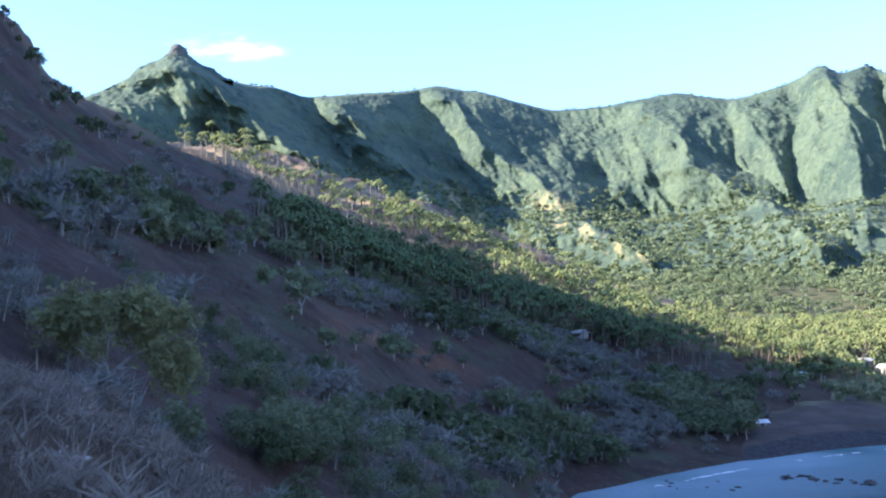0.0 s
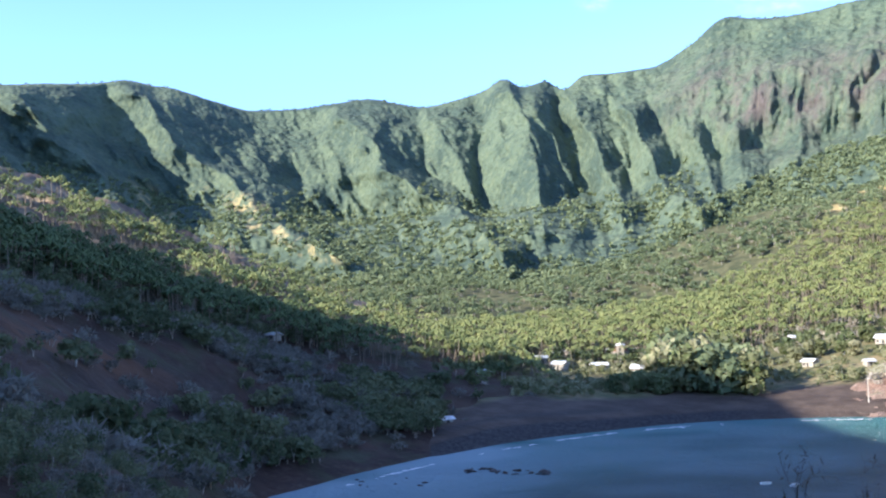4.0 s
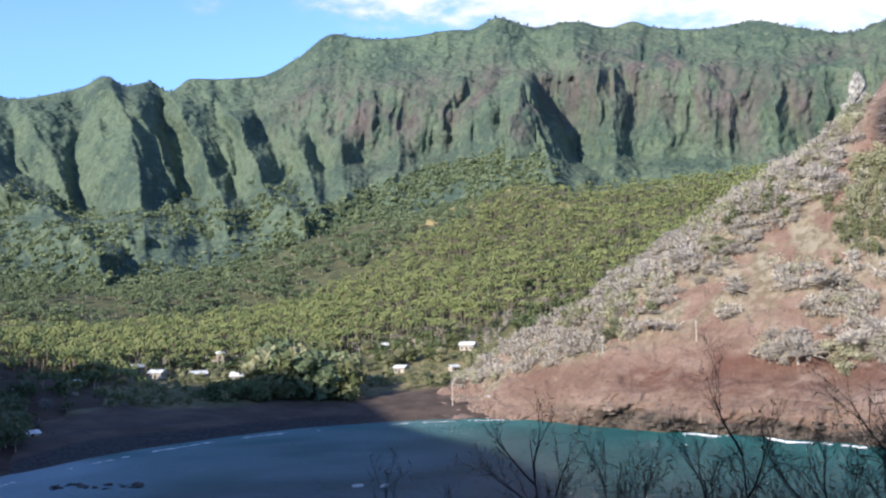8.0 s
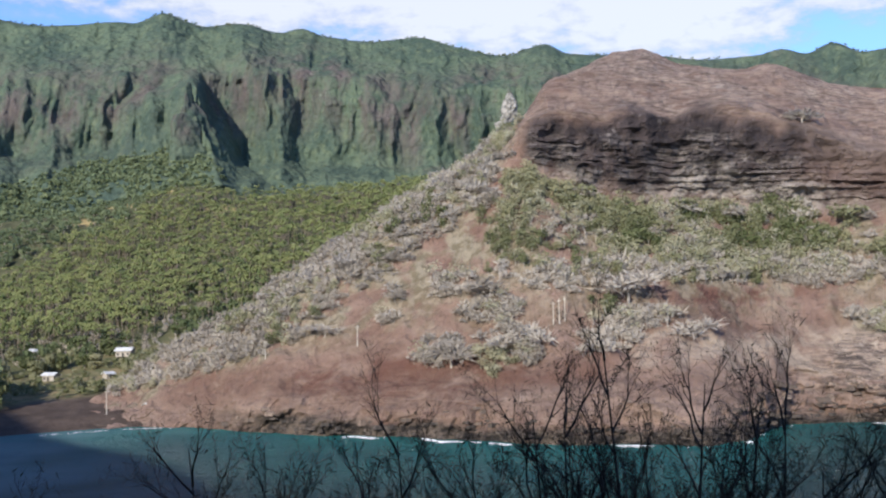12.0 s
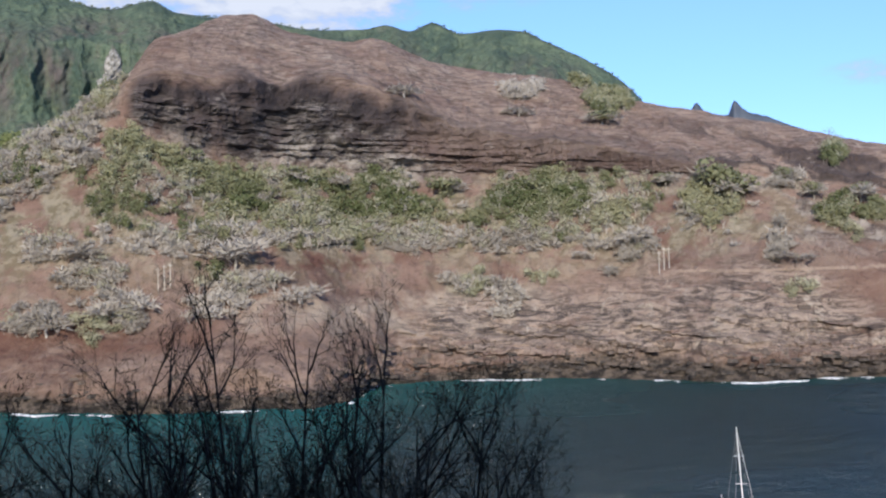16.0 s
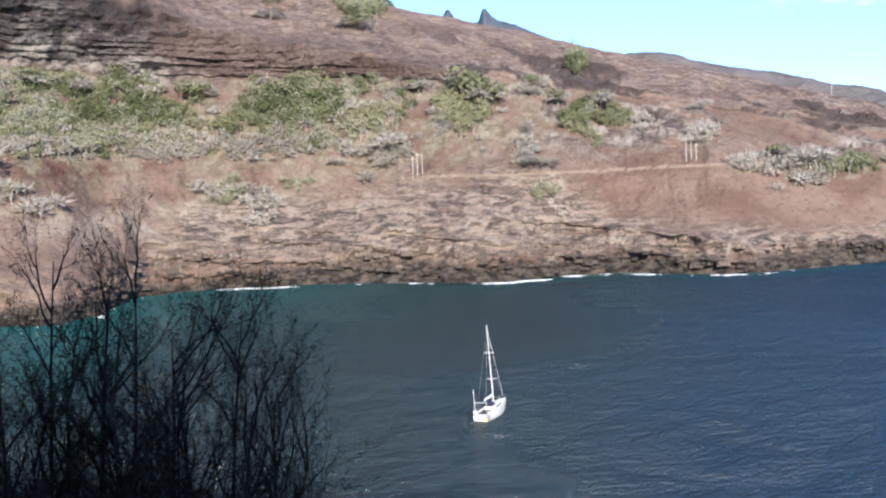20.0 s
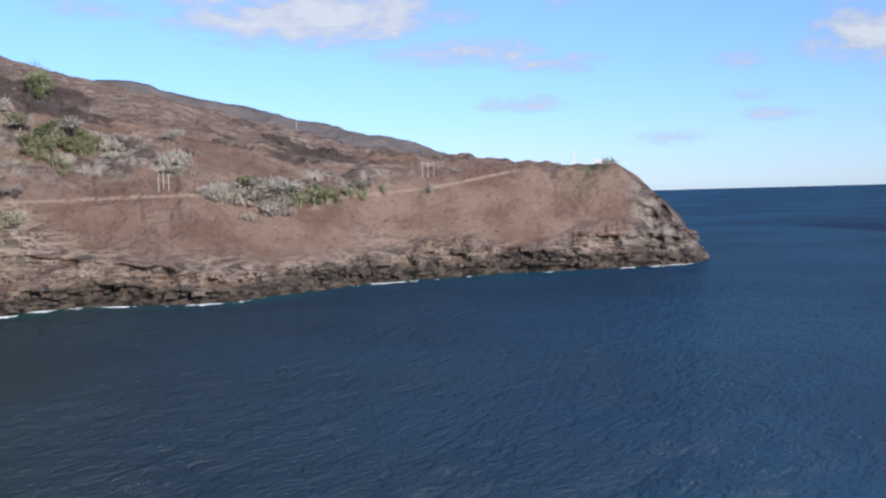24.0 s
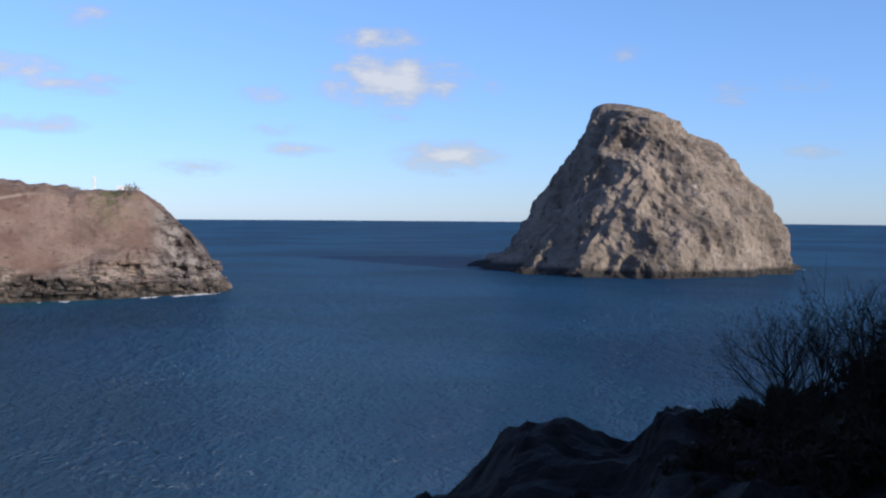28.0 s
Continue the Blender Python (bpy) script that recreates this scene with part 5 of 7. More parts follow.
def clumped(p, size, seed, lo=-0.1, hi=0.35):
    return np.clip((fbm(p, size, 3, seed) - lo) / (hi - lo), 0, 1)


def plant_valley():
    clear = lambda b, g: 1 - window(g, 1.3, 2.12, 0.1) * (window(b, 19, 28, 0.5) + window(b, 31, 41, 0.5))
    edge = lambda b: np.interp(b, [18, 26, 31, 36, 42], [2.75, 2.9, 3.1, 3.5, 4.0])
    grove = sites("valley_floor", 7300, lambda b, g, p: np.clip((edge(b) + 0.15 * fbm(p, 60, 2, 207) - g) / 0.12, 0, 1) * window(g, 1.85, 3.98, 0.15) * clear(b, g) * (1 - patch(b, p, MEADOWS, 13)) * (0.10 + window(b, 28, 62, 3) * window(g, 2.1, 3.9, 0.2)
                  + 0.9 * window(b, 6, 32, 2) * window(g, 1.95, 3.2, 0.2)) * clumped(p, 110, 201, -0.9, -0.45))
    strew("palm_grove", PALMS, grove, 0.80 + 0.45 * dice.rand(len(grove)), [M_PALM_STEM, M_PALM], "dense grove of green coconut palms on the valley slope", "palm grove")
    lit = sites("near_slope", 1200, lambda b, g, p: window(g, 4.75, 6.0, 0.25) * np.interp(b, [-14, -9, 2], [0.35, 0.75, 1.0]) * window(b, -14, 22, 2) * clumped(p, 60, 202, -0.2, 0.2) * (0.25 + window(g, 4.8, 5.6, 0.2)))
    strew("slope_palms", PALMS, lit, 0.75 + 0.5 * dice.rand(len(lit)), [M_PALM_STEM, M_PALM], "coconut palms along the sunlit shoulder of the hillside", "palm grove")
    low = sites("valley_floor", 1900, lambda b, g, p: window(g, 1.4, 3.0, 0.2) * clear(b, g) * (0.3 + 1.6 * window(g, 1.45, 2.2, 0.2)) * clumped(p, 50, 203, -0.3, 0.2))
    strew("valley_trees", LIGHT_TREES, low, 5 + 5 * dice.rand(len(low)), [M_BARK, M_LEAF], "green broadleaf trees scattered over the valley floor", "trees")
    upper = sites("valley_floor", 3000, lambda b, g, p: window(g, 2.6, 4.3, 0.3) * np.clip((g - edge(b) + 0.1 - 0.15 * fbm(p, 60, 2, 207)) / 0.15, 0.04, 1) * window(b, 5, 46, 3) * clumped(p, 70, 205, -0.5, 0.0))
    strew("upper_forest", LIGHT_TREES, upper, 5 + 5 * dice.rand(len(upper)), [M_BARK, M_FOREST], "green forest at the head of the valley", "forest")
    dry = sites("valley_floor", 500, lambda b, g, p: window(g, 1.3, 2.5, 0.3) * clear(b, g) * clumped(p, 40, 204, -0.1, 0.3))
    strew("valley_scrub", TWIGS, dry, 3 + 4 * dice.rand(len(dry)), [M_BARK, M_TWIG], "grey leafless scrub between the palms and houses", "scrub")
    yard = sites("valley_floor", 750, lambda b, g, p: window(g, 1.3, 2.12, 0.1) * (window(b, 19, 28, 0.5) + window(b, 31, 41, 0.5)) * clumped(p, 20, 206, -0.2, 0.2))
    strew("village_shrubs", BUSHES, yard, 1.8 + 3.0 * dice.rand(len(yard)), [M_BARK, M_OLIVE], "low yellow-green shrubs round the village houses", "shrubs")


def plant_range():
    wood = sites("mountain_range", 8000, lambda b, g, p: (window(g, -0.3, 0.3, 0.2) + 0.5 * window(b, -8, 30, 2) * np.clip((1.15 + 0.3 * fbm(p, 160, 2, 213) - g) / 0.3, 0, 1) + 1.3 * window(b, 27, 43, 1.5) * np.clip((np.interp(b, [27, 31.5, 36, 41, 43], [0.35, 0.6, 0.9, 1.2, 0.7]) - g) / 0.15, 0, 1)) * clumped(p, 90, 211, -0.9, -0.2), 1.5)
    strew("mountain_forest", [crown_shape(120 + k, 22, 0.42, 5, False, 0.9, 0.3) for k in range(5)], wood, 4 + 4.5 * dice.rand(len(wood)), [M_BARK, M_FOREST], "green forest on the lower mountain slopes", "forest")
    crest = sites("mountain_range", 700, lambda b, g, p: window(g, 2.9, 3.03, 0.04) * window(b, -26, 86, 1) * clumped(p, 40, 212, -0.1, 0.3), 1.0)
    strew("ridge_trees", LIGHT_TREES, crest, 2.5 + 2.5 * dice.rand(len(crest)), [M_BARK, M_LEAF], "small trees along the mountain crest", "trees")


def ledge_shape(seed):
    """A flat broken slab of rock, about one unit long."""
    r, s = np.random.RandomState(seed), Soup()
    n = 7
    top = [(0.62 * math.cos(6.283 * k / n) * r.uniform(0.5, 1.25), 0.36 * math.sin(6.283 * k / n) * r.uniform(0.5, 1.3), r.uniform(0.0, 0.16)) for k in range(n)]
    low = [(x * 1.12, y * 1.12, -0.25) for x, y, z in top]
    for k in range(n):
        j = (k + 1) % n
        s.tri(low[k], low[j], top[j])
        s.tri(low[k], top[j], top[k])
        s.tri(top[k], top[j], (0.0, 0.0, 0.12))
    return s.arrays()


def ledge_material():
    w = Wire("ledge_stone")
    col = w.mix(w.ramp(w.attr("tone"), 0, 1), (0.10, 0.078, 0.066), (0.27, 0.205, 0.165))
    w.paint(w.mix(w.ramp(w.noise(0.9, 6, 0.7), 0.40, 0.65), col, (0.085, 0.066, 0.056)))
    w.bump(w.noise(0.5, 5, 0.65), 0.8, 0.3)
    return w.mat


M_LEDGE = ledge_material()
LEDGES = [ledge_shape(160 + k) for k in range(6)]


def strew_ledges():
    rows = sites("headland", 420, lambda b, g, p: (window(g, 0.35, 1.2, 0.3) * np.clip((b - 62) / 10, 0.25, 1) + 0.45 * window(g, 1.1, 1.8, 0.3) * window(b, 72, 98, 4)) * clumped(p, 22, 251, 0.0, 0.3), 0.1)
    strew("rock_ledges", LEDGES, rows, 1.4 + 3.4 * dice.rand(len(rows)) ** 2, [M_LEDGE], "broken flat rock ledges on the headland", "rocks", along=True)
    wet = sites("headland", 900, lambda b, g, p: window(g, 0.15, 0.7, 0.2) * np.clip((b - 42) / 3, 0, 1), 0.2)
    strew("shore_boulders", LEDGES, wet, 1.0 + 2.6 * dice.rand(len(wet)) ** 2, [M_WET], "dark boulders along the foot of the headland", "rocks", along=True)


M_WET = plain_material("dark_shore_rock", (0.030, 0.026, 0.024), (0.10, 0.08, 0.068), 2.0, 0.7, 0.7)


def plant_headland():
    belt = lambda b, g, p: window(g, 2.25, 2.97, 0.12) * window(b, 55.5, 86, 3)
    bare = sites("headland", 3400, lambda b, g, p: 2.4 * patch(b, p, GREY_THICKETS + GREY_SPOTS) + 1.2 * spur_side(b, p) * clumped(p, 24, 221, -0.4, 0.0) + 0.35 * belt(b, g, p) * clumped(p, 22, 220, -0.1, 0.3) + 0.006 * window(g, 1.3, 4.5, 0.3), 0.5)
    strew("grey_scrub", ROUND_TWIGS, bare, 3.4 + 3.8 * dice.rand(len(bare)) ** 1.5, [M_BARK, M_TWIG], "pale grey leafless scrub on the brown headland", "scrub", tones=np.clip(0.5 + 0.6 * fbm(bare, 30, 2, 229), 0, 1))
    green = sites("headland", 2350, lambda b, g, p: belt(b, g, p) * (0.35 + np.clip((g - 2.45) / 0.2, 0, 1)) * clumped(p, 26, 222, -0.55, -0.1) + 1.2 * patch(b, p, GREEN_THICKETS) + 0.12 * spur_side(b, p) * clumped(p, 30, 224, 0.0, 0.3))
    strew("olive_scrub", FINE_TREES, green, 4.0 + 4.4 * dice.rand(len(green)), [M_BARK, M_OLIVE], "yellow-green bushes and small trees below the rock cliff", "bushes", tones=np.clip(0.45 + 0.75 * fbm(green, 18, 3, 228), 0, 1))
    thin = sites("headland", 620, lambda b, g, p: belt(b, g, p) * clumped(p, 20, 230, -0.1, 0.2) + 0.5 * patch(b, p, GREEN_THICKETS) + 0.3 * patch(b, p, GREY_THICKETS), 0.2)
    strew("slender_trees", THIN_TREES, thin, 6.0 + 4.0 * dice.rand(len(thin)), [M_BARK, M_PALE_LEAF], "slender pale-stemmed trees with thin crowns below the cliff", "trees")
    pale = sites("headland", 800, lambda b, g, p: 1.3 * patch(b, p, PALE_THICKETS) + 0.7 * spur_side(b, p) * clumped(p, 28, 225, -0.1, 0.2) + 0.3 * belt(b, g, p) * clumped(p, 20, 226, 0.0, 0.3))
    strew("pale_scrub", DOMES, pale, 3.4 + 4.0 * dice.rand(len(pale)), [M_BARK, M_PALE_LEAF], "soft pale green-grey scrub domes on the brown headland", "scrub")
    tuft = sites("headland", 3000, lambda b, g, p: window(g, 1.1, 4.9, 0.3) * clumped(p, 18, 223, 0.0, 0.3))
    strew("headland_tufts", GRASS, tuft, 0.8 + 1.0 * dice.rand(len(tuft)), [M_DRY], "dry grass tufts on bare brown earth", "grass")
    strew_ledges()


def shade_band(b, p):
    """The dark belt of trees and palms along the shaded hillside's upper edge."""
    return band(b, p, [-16, -8, -2.5, 4, 10.3, 14], [5.7, 4.7, 3.0, 1.2, -0.4, -1.2], 0.95, 1)


def grey_band(b, p):
    return np.maximum(band(b, p, [-8, 0.4, 6.2, 10], [2.5, 0.5, -1.4, -2.5], 0.6, 2), patch(b, p, [(-20.5, 5.6, 4.5, 1.7), (-21.5, 3.2, 2.2, 0.8), (-16.5, 6.6, 2.4, 0.8)], 3))


def shore_band(b, p):
    return np.maximum(band(b, p, [-6, 3, 9, 16], [-7.2, -6.6, -5.6, -3.9], 1.1, 4), patch(b, p, [(10.5, -3.6, 3.2, 1.0), (4.5, -4.4, 2.4, 0.6), (-6.6, -3.7, 0.8, 0.5), (-1.0, -5.0, 1.4, 0.5)], 5))


def plant_slope():
    dry_land = lambda p: np.clip(p[..., 2] / 4, 0, 1) * (np.hypot(p[..., 0], p[..., 1]) > 110)
    wood = sites("near_slope", 2100, lambda b, g, p: (1.1 * shade_band(b, p) + 0.45 * grey_band(b, p) + 1.3 * shore_band(b, p) + 0.012) * window(g, 2.9, 5.05, 0.2) * clumped(p, 30, 231, -0.4, 0.0) * dry_land(p))
    strew("slope_trees", LIGHT_TREES + BUSHES, wood, 3.4 + 4.4 * dice.rand(len(wood)), [M_BARK, M_SHADE_LEAF], "green trees on the shaded hillside, painted darker for the shade", "trees", tones=np.clip(0.4 + 0.7 * fbm(wood, 40, 2, 235), 0, 1))
    grey = sites("near_slope", 1400, lambda b, g, p: (1.3 * grey_band(b, p) + 0.55 * shore_band(b, p) + 0.03) * window(g, 2.6, 4.95, 0.3) * clumped(p, 30, 232, -0.3, 0.1) * dry_land(p), 0.3)
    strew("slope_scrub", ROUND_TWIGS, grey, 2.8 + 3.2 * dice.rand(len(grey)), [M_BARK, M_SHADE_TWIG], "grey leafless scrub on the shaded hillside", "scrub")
    dead = sites("near_slope", 2600, lambda b, g, p: window(np.hypot(p[..., 0], p[..., 1]), 35, 230, 20) * clumped(p, 22, 234, 0.0, 0.25) * np.clip(p[..., 2] / 8, 0, 1), 0.05)
    strew("slope_grass", GRASS, dead, 0.6 + 0.8 * dice.rand(len(dead)), [M_DRY], "dry grass tufts over the shaded hillside", "grass")
    row = sites("near_slope", 1100, lambda b, g, p: shade_band(b, p) * window(g, 4.2, 4.92, 0.15) * clumped(p, 40, 233, -0.6, -0.2))
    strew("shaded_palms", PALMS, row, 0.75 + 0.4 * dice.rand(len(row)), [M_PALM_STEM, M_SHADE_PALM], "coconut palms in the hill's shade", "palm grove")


plant_valley()
plant_range()
plant_headland()
plant_slope()


# ---- making things ----
def part(name, bm, mat, parent=None, label="", smooth=False):
    me = bpy.data.meshes.new(name)
    bm.to_mesh(me)
    bm.free()
    for f in me.polygons:
        f.use_smooth = smooth
    me.materials.append(mat)
    ob = new(name, me)
    ob.parent = parent
    if label:
        ob["label"] = label
    return ob


def soup_part(name, soup, mat, parent=None, label=""):
    v, f, m = soup.arrays()
    ob = new(name, tri_mesh(name, v, f, np.zeros_like(m), [mat]))
    ob.parent = parent
    if label:
        ob["label"] = label
    return ob


def thing(name, place, label, category, group="", turn=0.0):
    ob = new(name)
    ob.empty_display_size = 0.3
    ob.matrix_world = Matrix.Translation(place) @ Matrix.Rotation(radians(turn), 4, "Z")
    return tagged(ob, label, category, group)


def box(bm, x0, x1, y0, y1, z0, z1, bevel=0.0):
    got = bmesh.ops.create_cube(bm, size=1.0)
    for v in got["verts"]:
        v.co = Vector(((x0 + x1) / 2 + v.co.x * (x1 - x0), (y0 + y1) / 2 + v.co.y * (y1 - y0), (z0 + z1) / 2 + v.co.z * (z1 - z0)))
    if bevel:
        bmesh.ops.bevel(bm, geom=list({e for v in got["verts"] for e in v.link_edges}), offset=bevel, segments=1, affect="EDGES")
    return bm


def block(*a):
    return box(bmesh.new(), *a)


def rod(p, q, r0, r1=None, sides=8, bm=None):
    bm = bm or bmesh.new()
    p, q = Vector(p), Vector(q)
    got = bmesh.ops.create_cone(bm, cap_ends=True, segments=sides, radius1=r0, radius2=r0 if r1 is None else r1, depth=(q - p).length)
    m = Matrix.Translation((p + q) / 2) @ (q - p).to_track_quat("Z", "Y").to_matrix().to_4x4()
    bmesh.ops.transform(bm, matrix=m, verts=got["verts"])
    return bm


def ground_at(land, b, r):
    bb, tag, p = LAND[land]
    j = int(np.clip(np.searchsorted(bb[0], b), 1, bb.shape[1] - 1))
    rr = np.hypot(p[:, j, 0], p[:, j, 1])
    k = np.argsort(rr)
    return float(np.interp(r, rr[k], p[:, j, 2][k]))


def on(land, b, r, sink=0.0):
    v = bearing(b, r, 0)
    v.z = ground_at(land, b, r) - sink
    return v


M_WHITE = plain_material("white_paint", (0.64, 0.64, 0.62), (0.76, 0.76, 0.74), 1.5, 0.5, 0.1)
M_WALL = plain_material("weathered_wall", (0.26, 0.23, 0.19), (0.40, 0.36, 0.31), 1.2, 0.8, 0.2)
M_ROOF = plain_material("pale_tin_roof", (0.50, 0.50, 0.50), (0.70, 0.70, 0.69), 3.0, 0.4, 0.15)
M_RUST = plain_material("rusty_roof", (0.20, 0.09, 0.055), (0.32, 0.17, 0.11), 1.2, 0.8, 0.3)
M_TIMBER = plain_material("grey_timber", (0.22, 0.17, 0.12), (0.38, 0.31, 0.24), 0.8)
M_DARK = plain_material("dark_opening", (0.02, 0.02, 0.022), (0.04, 0.04, 0.042), 0.5, 0.4, 0.1)
M_POLE = plain_material("pale_pole", (0.44, 0.41, 0.35), (0.60, 0.57, 0.50), 0.7)
M_HULL = plain_material("hull_white", (0.74, 0.73, 0.69), (0.82, 0.81, 0.78), 2.0, 0.3, 0.05)
M_BOOT = plain_material("boot_stripe", (0.55, 0.40, 0.10), (0.65, 0.48, 0.14), 1.0, 0.4, 0.05)
M_ALLOY = plain_material("mast_alloy", (0.70, 0.70, 0.70), (0.80, 0.80, 0.80), 0.6, 0.35, 0.05)
M_CANVAS = plain_material("sail_canvas", (0.62, 0.62, 0.60), (0.78, 0.78, 0.76), 0.4, 0.8, 0.3)
M_NAVY = plain_material("navy_canvas", (0.02, 0.03, 0.06), (0.035, 0.045, 0.08), 0.4, 0.8, 0.2)
M_WIRE = plain_material("steel_wire", (0.35, 0.35, 0.36), (0.5, 0.5, 0.5), 0.3, 0.35, 0.05)
M_SEA_ROCK = plain_material("wet_black_rock", (0.018, 0.017, 0.017), (0.05, 0.045, 0.042), 1.5, 0.55, 0.7)
M_FOAM = plain_material("sea_foam", (0.70, 0.74, 0.76), (0.84, 0.86, 0.87), 1.0, 0.7, 0.4)
M_PALE_ROCK = plain_material("pale_cliff_stone", (0.13, 0.125, 0.11), (0.36, 0.34, 0.31), 3.0, 0.9, 0.9)


# ---- crags: rock towers with uneven flanks ----
def crag(name, b, r, base, top, widths, mat, label, deep=0.6, rough_by=0.12, seed=0, edge=0.0, cols=160, rows=90):
    """widths: rows of height share, left edge and right edge in metres."""
    centre, across, away = bearing(b, r, 0), bearing(b + 90, 1, 0), bearing(b, 1, 0)
    a = np.array(widths, float)
    hh = np.linspace(0, 1, rows)
    lo, hi = np.interp(hh, a[:, 0], a[:, 1])[:, None], np.interp(hh, a[:, 0], a[:, 2])[:, None]
    t = np.linspace(0, 2 * np.pi, cols)[None, :]
    x = (lo + hi) / 2 + (hi - lo) / 2 * np.sign(np.cos(t)) * np.abs(np.cos(t)) ** 1.5 + edge * (hi - lo) / 2 * np.clip(-np.sin(t), 0, 1) ** 2
    y = (hi - lo) / 2 * deep * np.sign(np.sin(t)) * np.abs(np.sin(t)) ** 1.5
    z = base + (top - base) * hh[:, None] + 0 * x
    p = np.stack([centre.x + across.x * x + away.x * y, centre.y + across.y * x + away.y * y, z], -1)
    span = (a[:, 2] - a[:, 1]).max()
    out = np.stack([across.x * np.cos(t) + away.x * np.sin(t), across.y * np.cos(t) + away.y * np.sin(t), 0.4 + 0 * t], -1)
    bump = rough_by * span * (ridged(p, span * 0.4, 4, 300 + seed) - 0.45) * np.clip((1 - hh) * 6, 0.1, 1)[:, None]
    p = p + out * bump[..., None]
    p[-1] = p[-1].mean(axis=0)
    ob = tagged(new(name, grid_mesh(name, p[:, ::-1], mat)), label, "rock", kind="structure")
    mark(ob, cliff=np.broadcast_to(np.clip((hh[:, None] - 0.5) / 0.15, 0.1, 1), x.shape), meadow=0 * x)
    return ob


crag("rock_spire", 41.2, 1232, 140, 312, [(0, -24, 70), (0.3, -22, 50), (0.55, -21, 32), (0.68, -20, 21), (0.74, -18, 16), (0.765, -9, 12), (0.86, -8, 7), (0.95, -7, 2), (1, -5, -2)], M_GREEN,
     "dark rock spire standing before the mountain face", 1.4, 0.05, 1, -0.92)
crag("pale_pillar", 57.7, 720, 130, 190, [(0, -12, 4), (0.4, -9, 0), (0.66, -7, 1), (0.72, -3, 4), (0.9, -2, 5), (1, 0, 3)], M_PALE_ROCK, "pale grey rock pillar beside the headland", 0.8, 0.12, 2)
crag("peak_knob", -13.72, 1323, 340, 388, [(0, -58, 62), (0.5, -22, 22), (0.72, -9, 8), (0.86, -7, 6), (0.95, -6, 5), (1, -3, 3)], M_GREEN, "blunt rock knob on the mountain peak", 0.9, 0.06, 3)


# ---- surf along the rocks and the beach ----
def build_surf():
    """Foam: many thin irregular patches, thick where the swell breaks and none elsewhere."""
    q = np.random.RandomState(77)
    for name, b0, b1, count, reach, spread, seed, label in (("surf", 43, 127.7, 2600, 0.4, 2.2, 401, "broken white surf along the foot of the rocks"),
                                                            ("beach_wave", 8, 42, 200, 1.0, 0.9, 402, "thin white wave running up the dark beach")):
        b = q.uniform(b0, b1, count * 4)
        edge = level(SHORE, b)[0]
        flat = np.stack([np.sin(np.radians(b)) * edge, np.cos(np.radians(b)) * edge, 0 * b], -1)
        chance = np.clip(fbm(flat, 14, 4, seed) * 1.5 + 0.16, 0.03, 1) ** 1.6 * (1 + 1.5 * np.exp(-((b - 70.5) / 1.6) ** 2) + 1.2 * np.exp(-((b - 126.0) / 2.5) ** 2) + 0.5 * np.clip((b - 92) / 8, 0, 1))
        keep = np.nonzero(q.rand(len(b)) < chance * 0.75)[0][:count]
        b, edge, flat = b[keep], edge[keep], flat[keep]
        if name == "surf":
            edge = edge - 4.5 * np.clip(ridged(flat, 26, 2, 45), 0, 1.4)
        soup = Soup()
        for k in range(len(b)):
            r = edge[k] - reach - abs(q.randn()) * spread
            c, along, out = bearing(b[k], r, 0.04 + 0.12 * q.rand()), bearing(b[k] + 90, 1, 0), bearing(b[k], 1, 0)
            n, size = 6, q.uniform(0.2, 0.62)
            rim = [tuple(c + along * (math.cos(6.283 * i / n) * size * q.uniform(1.0, 2.8)) + out * (math.sin(6.283 * i / n) * size * q.uniform(0.3, 0.7)) - Vector((0, 0, 0.03))) for i in range(n)]
            for i in range(n):
                soup.tri(tuple(c + Vector((0, 0, 0.08))), rim[i], rim[(i + 1) % n])
        ob = soup_part(name, soup, M_FOAM)
        tagged(ob, label, "surf", kind="stuff")


build_surf()


def islet_surf():
    """A broken ring of foam round the islet's foot."""
    q, soup = np.random.RandomState(79), Soup()
    c0, across, away = bearing(148.6, 830, 0), bearing(148.6 + 90, 1, 0), bearing(148.6, 1, 0)
    for k in range(420):
        u = q.uniform(-1, 1)
        if vnoise(u * 9, 0, 0, 405) < -0.15 + 0.3 * q.rand():
            continue
        c = c0 + across * (u * 123) - away * (142 * (1 - abs(u)) ** 1.1 + 3 + abs(q.randn()) * 2.0) + Vector((0, 0, 0.1))
        size = q.uniform(0.4, 1.3)
        rim = [c + across * (math.cos(1.047 * i) * size * q.uniform(1.0, 2.6)) + away * (math.sin(1.047 * i) * size * q.uniform(0.5, 1.2)) for i in range(6)]
        for i in range(6):
            soup.tri(tuple(c + Vector((0, 0, 0.3))), tuple(rim[i]), tuple(rim[(i + 1) % 6]))
    tagged(soup_part("islet_surf", soup, M_FOAM), "thin white surf round the foot of the islet", "surf", kind="stuff")


islet_surf()


# ---- rocks in the bay ----
def sea_rock(b, r, size, seed):
    bm = bmesh.new()
    bmesh.ops.create_icosphere(bm, subdivisions=2, radius=1.0)
    rnd = random.Random(seed)
    for v in bm.verts:
        k = 0.75 + 0.5 * noise.noise(v.co * 1.7 + Vector((seed, 0, 0)))
        v.co = Vector((v.co.x * size * k * 1.5, v.co.y * size * k, v.co.z * size * k * 0.55))
    ob = part("sea_rock", bm, M_SEA_ROCK)
    ob.matrix_world = Matrix.Translation(bearing(b, r, 0.05)) @ Matrix.Rotation(rnd.random() * 6, 4, "Z")
    return tagged(ob, "wet black rock awash in the shallow bay", "rock", "rocks awash in the bay")


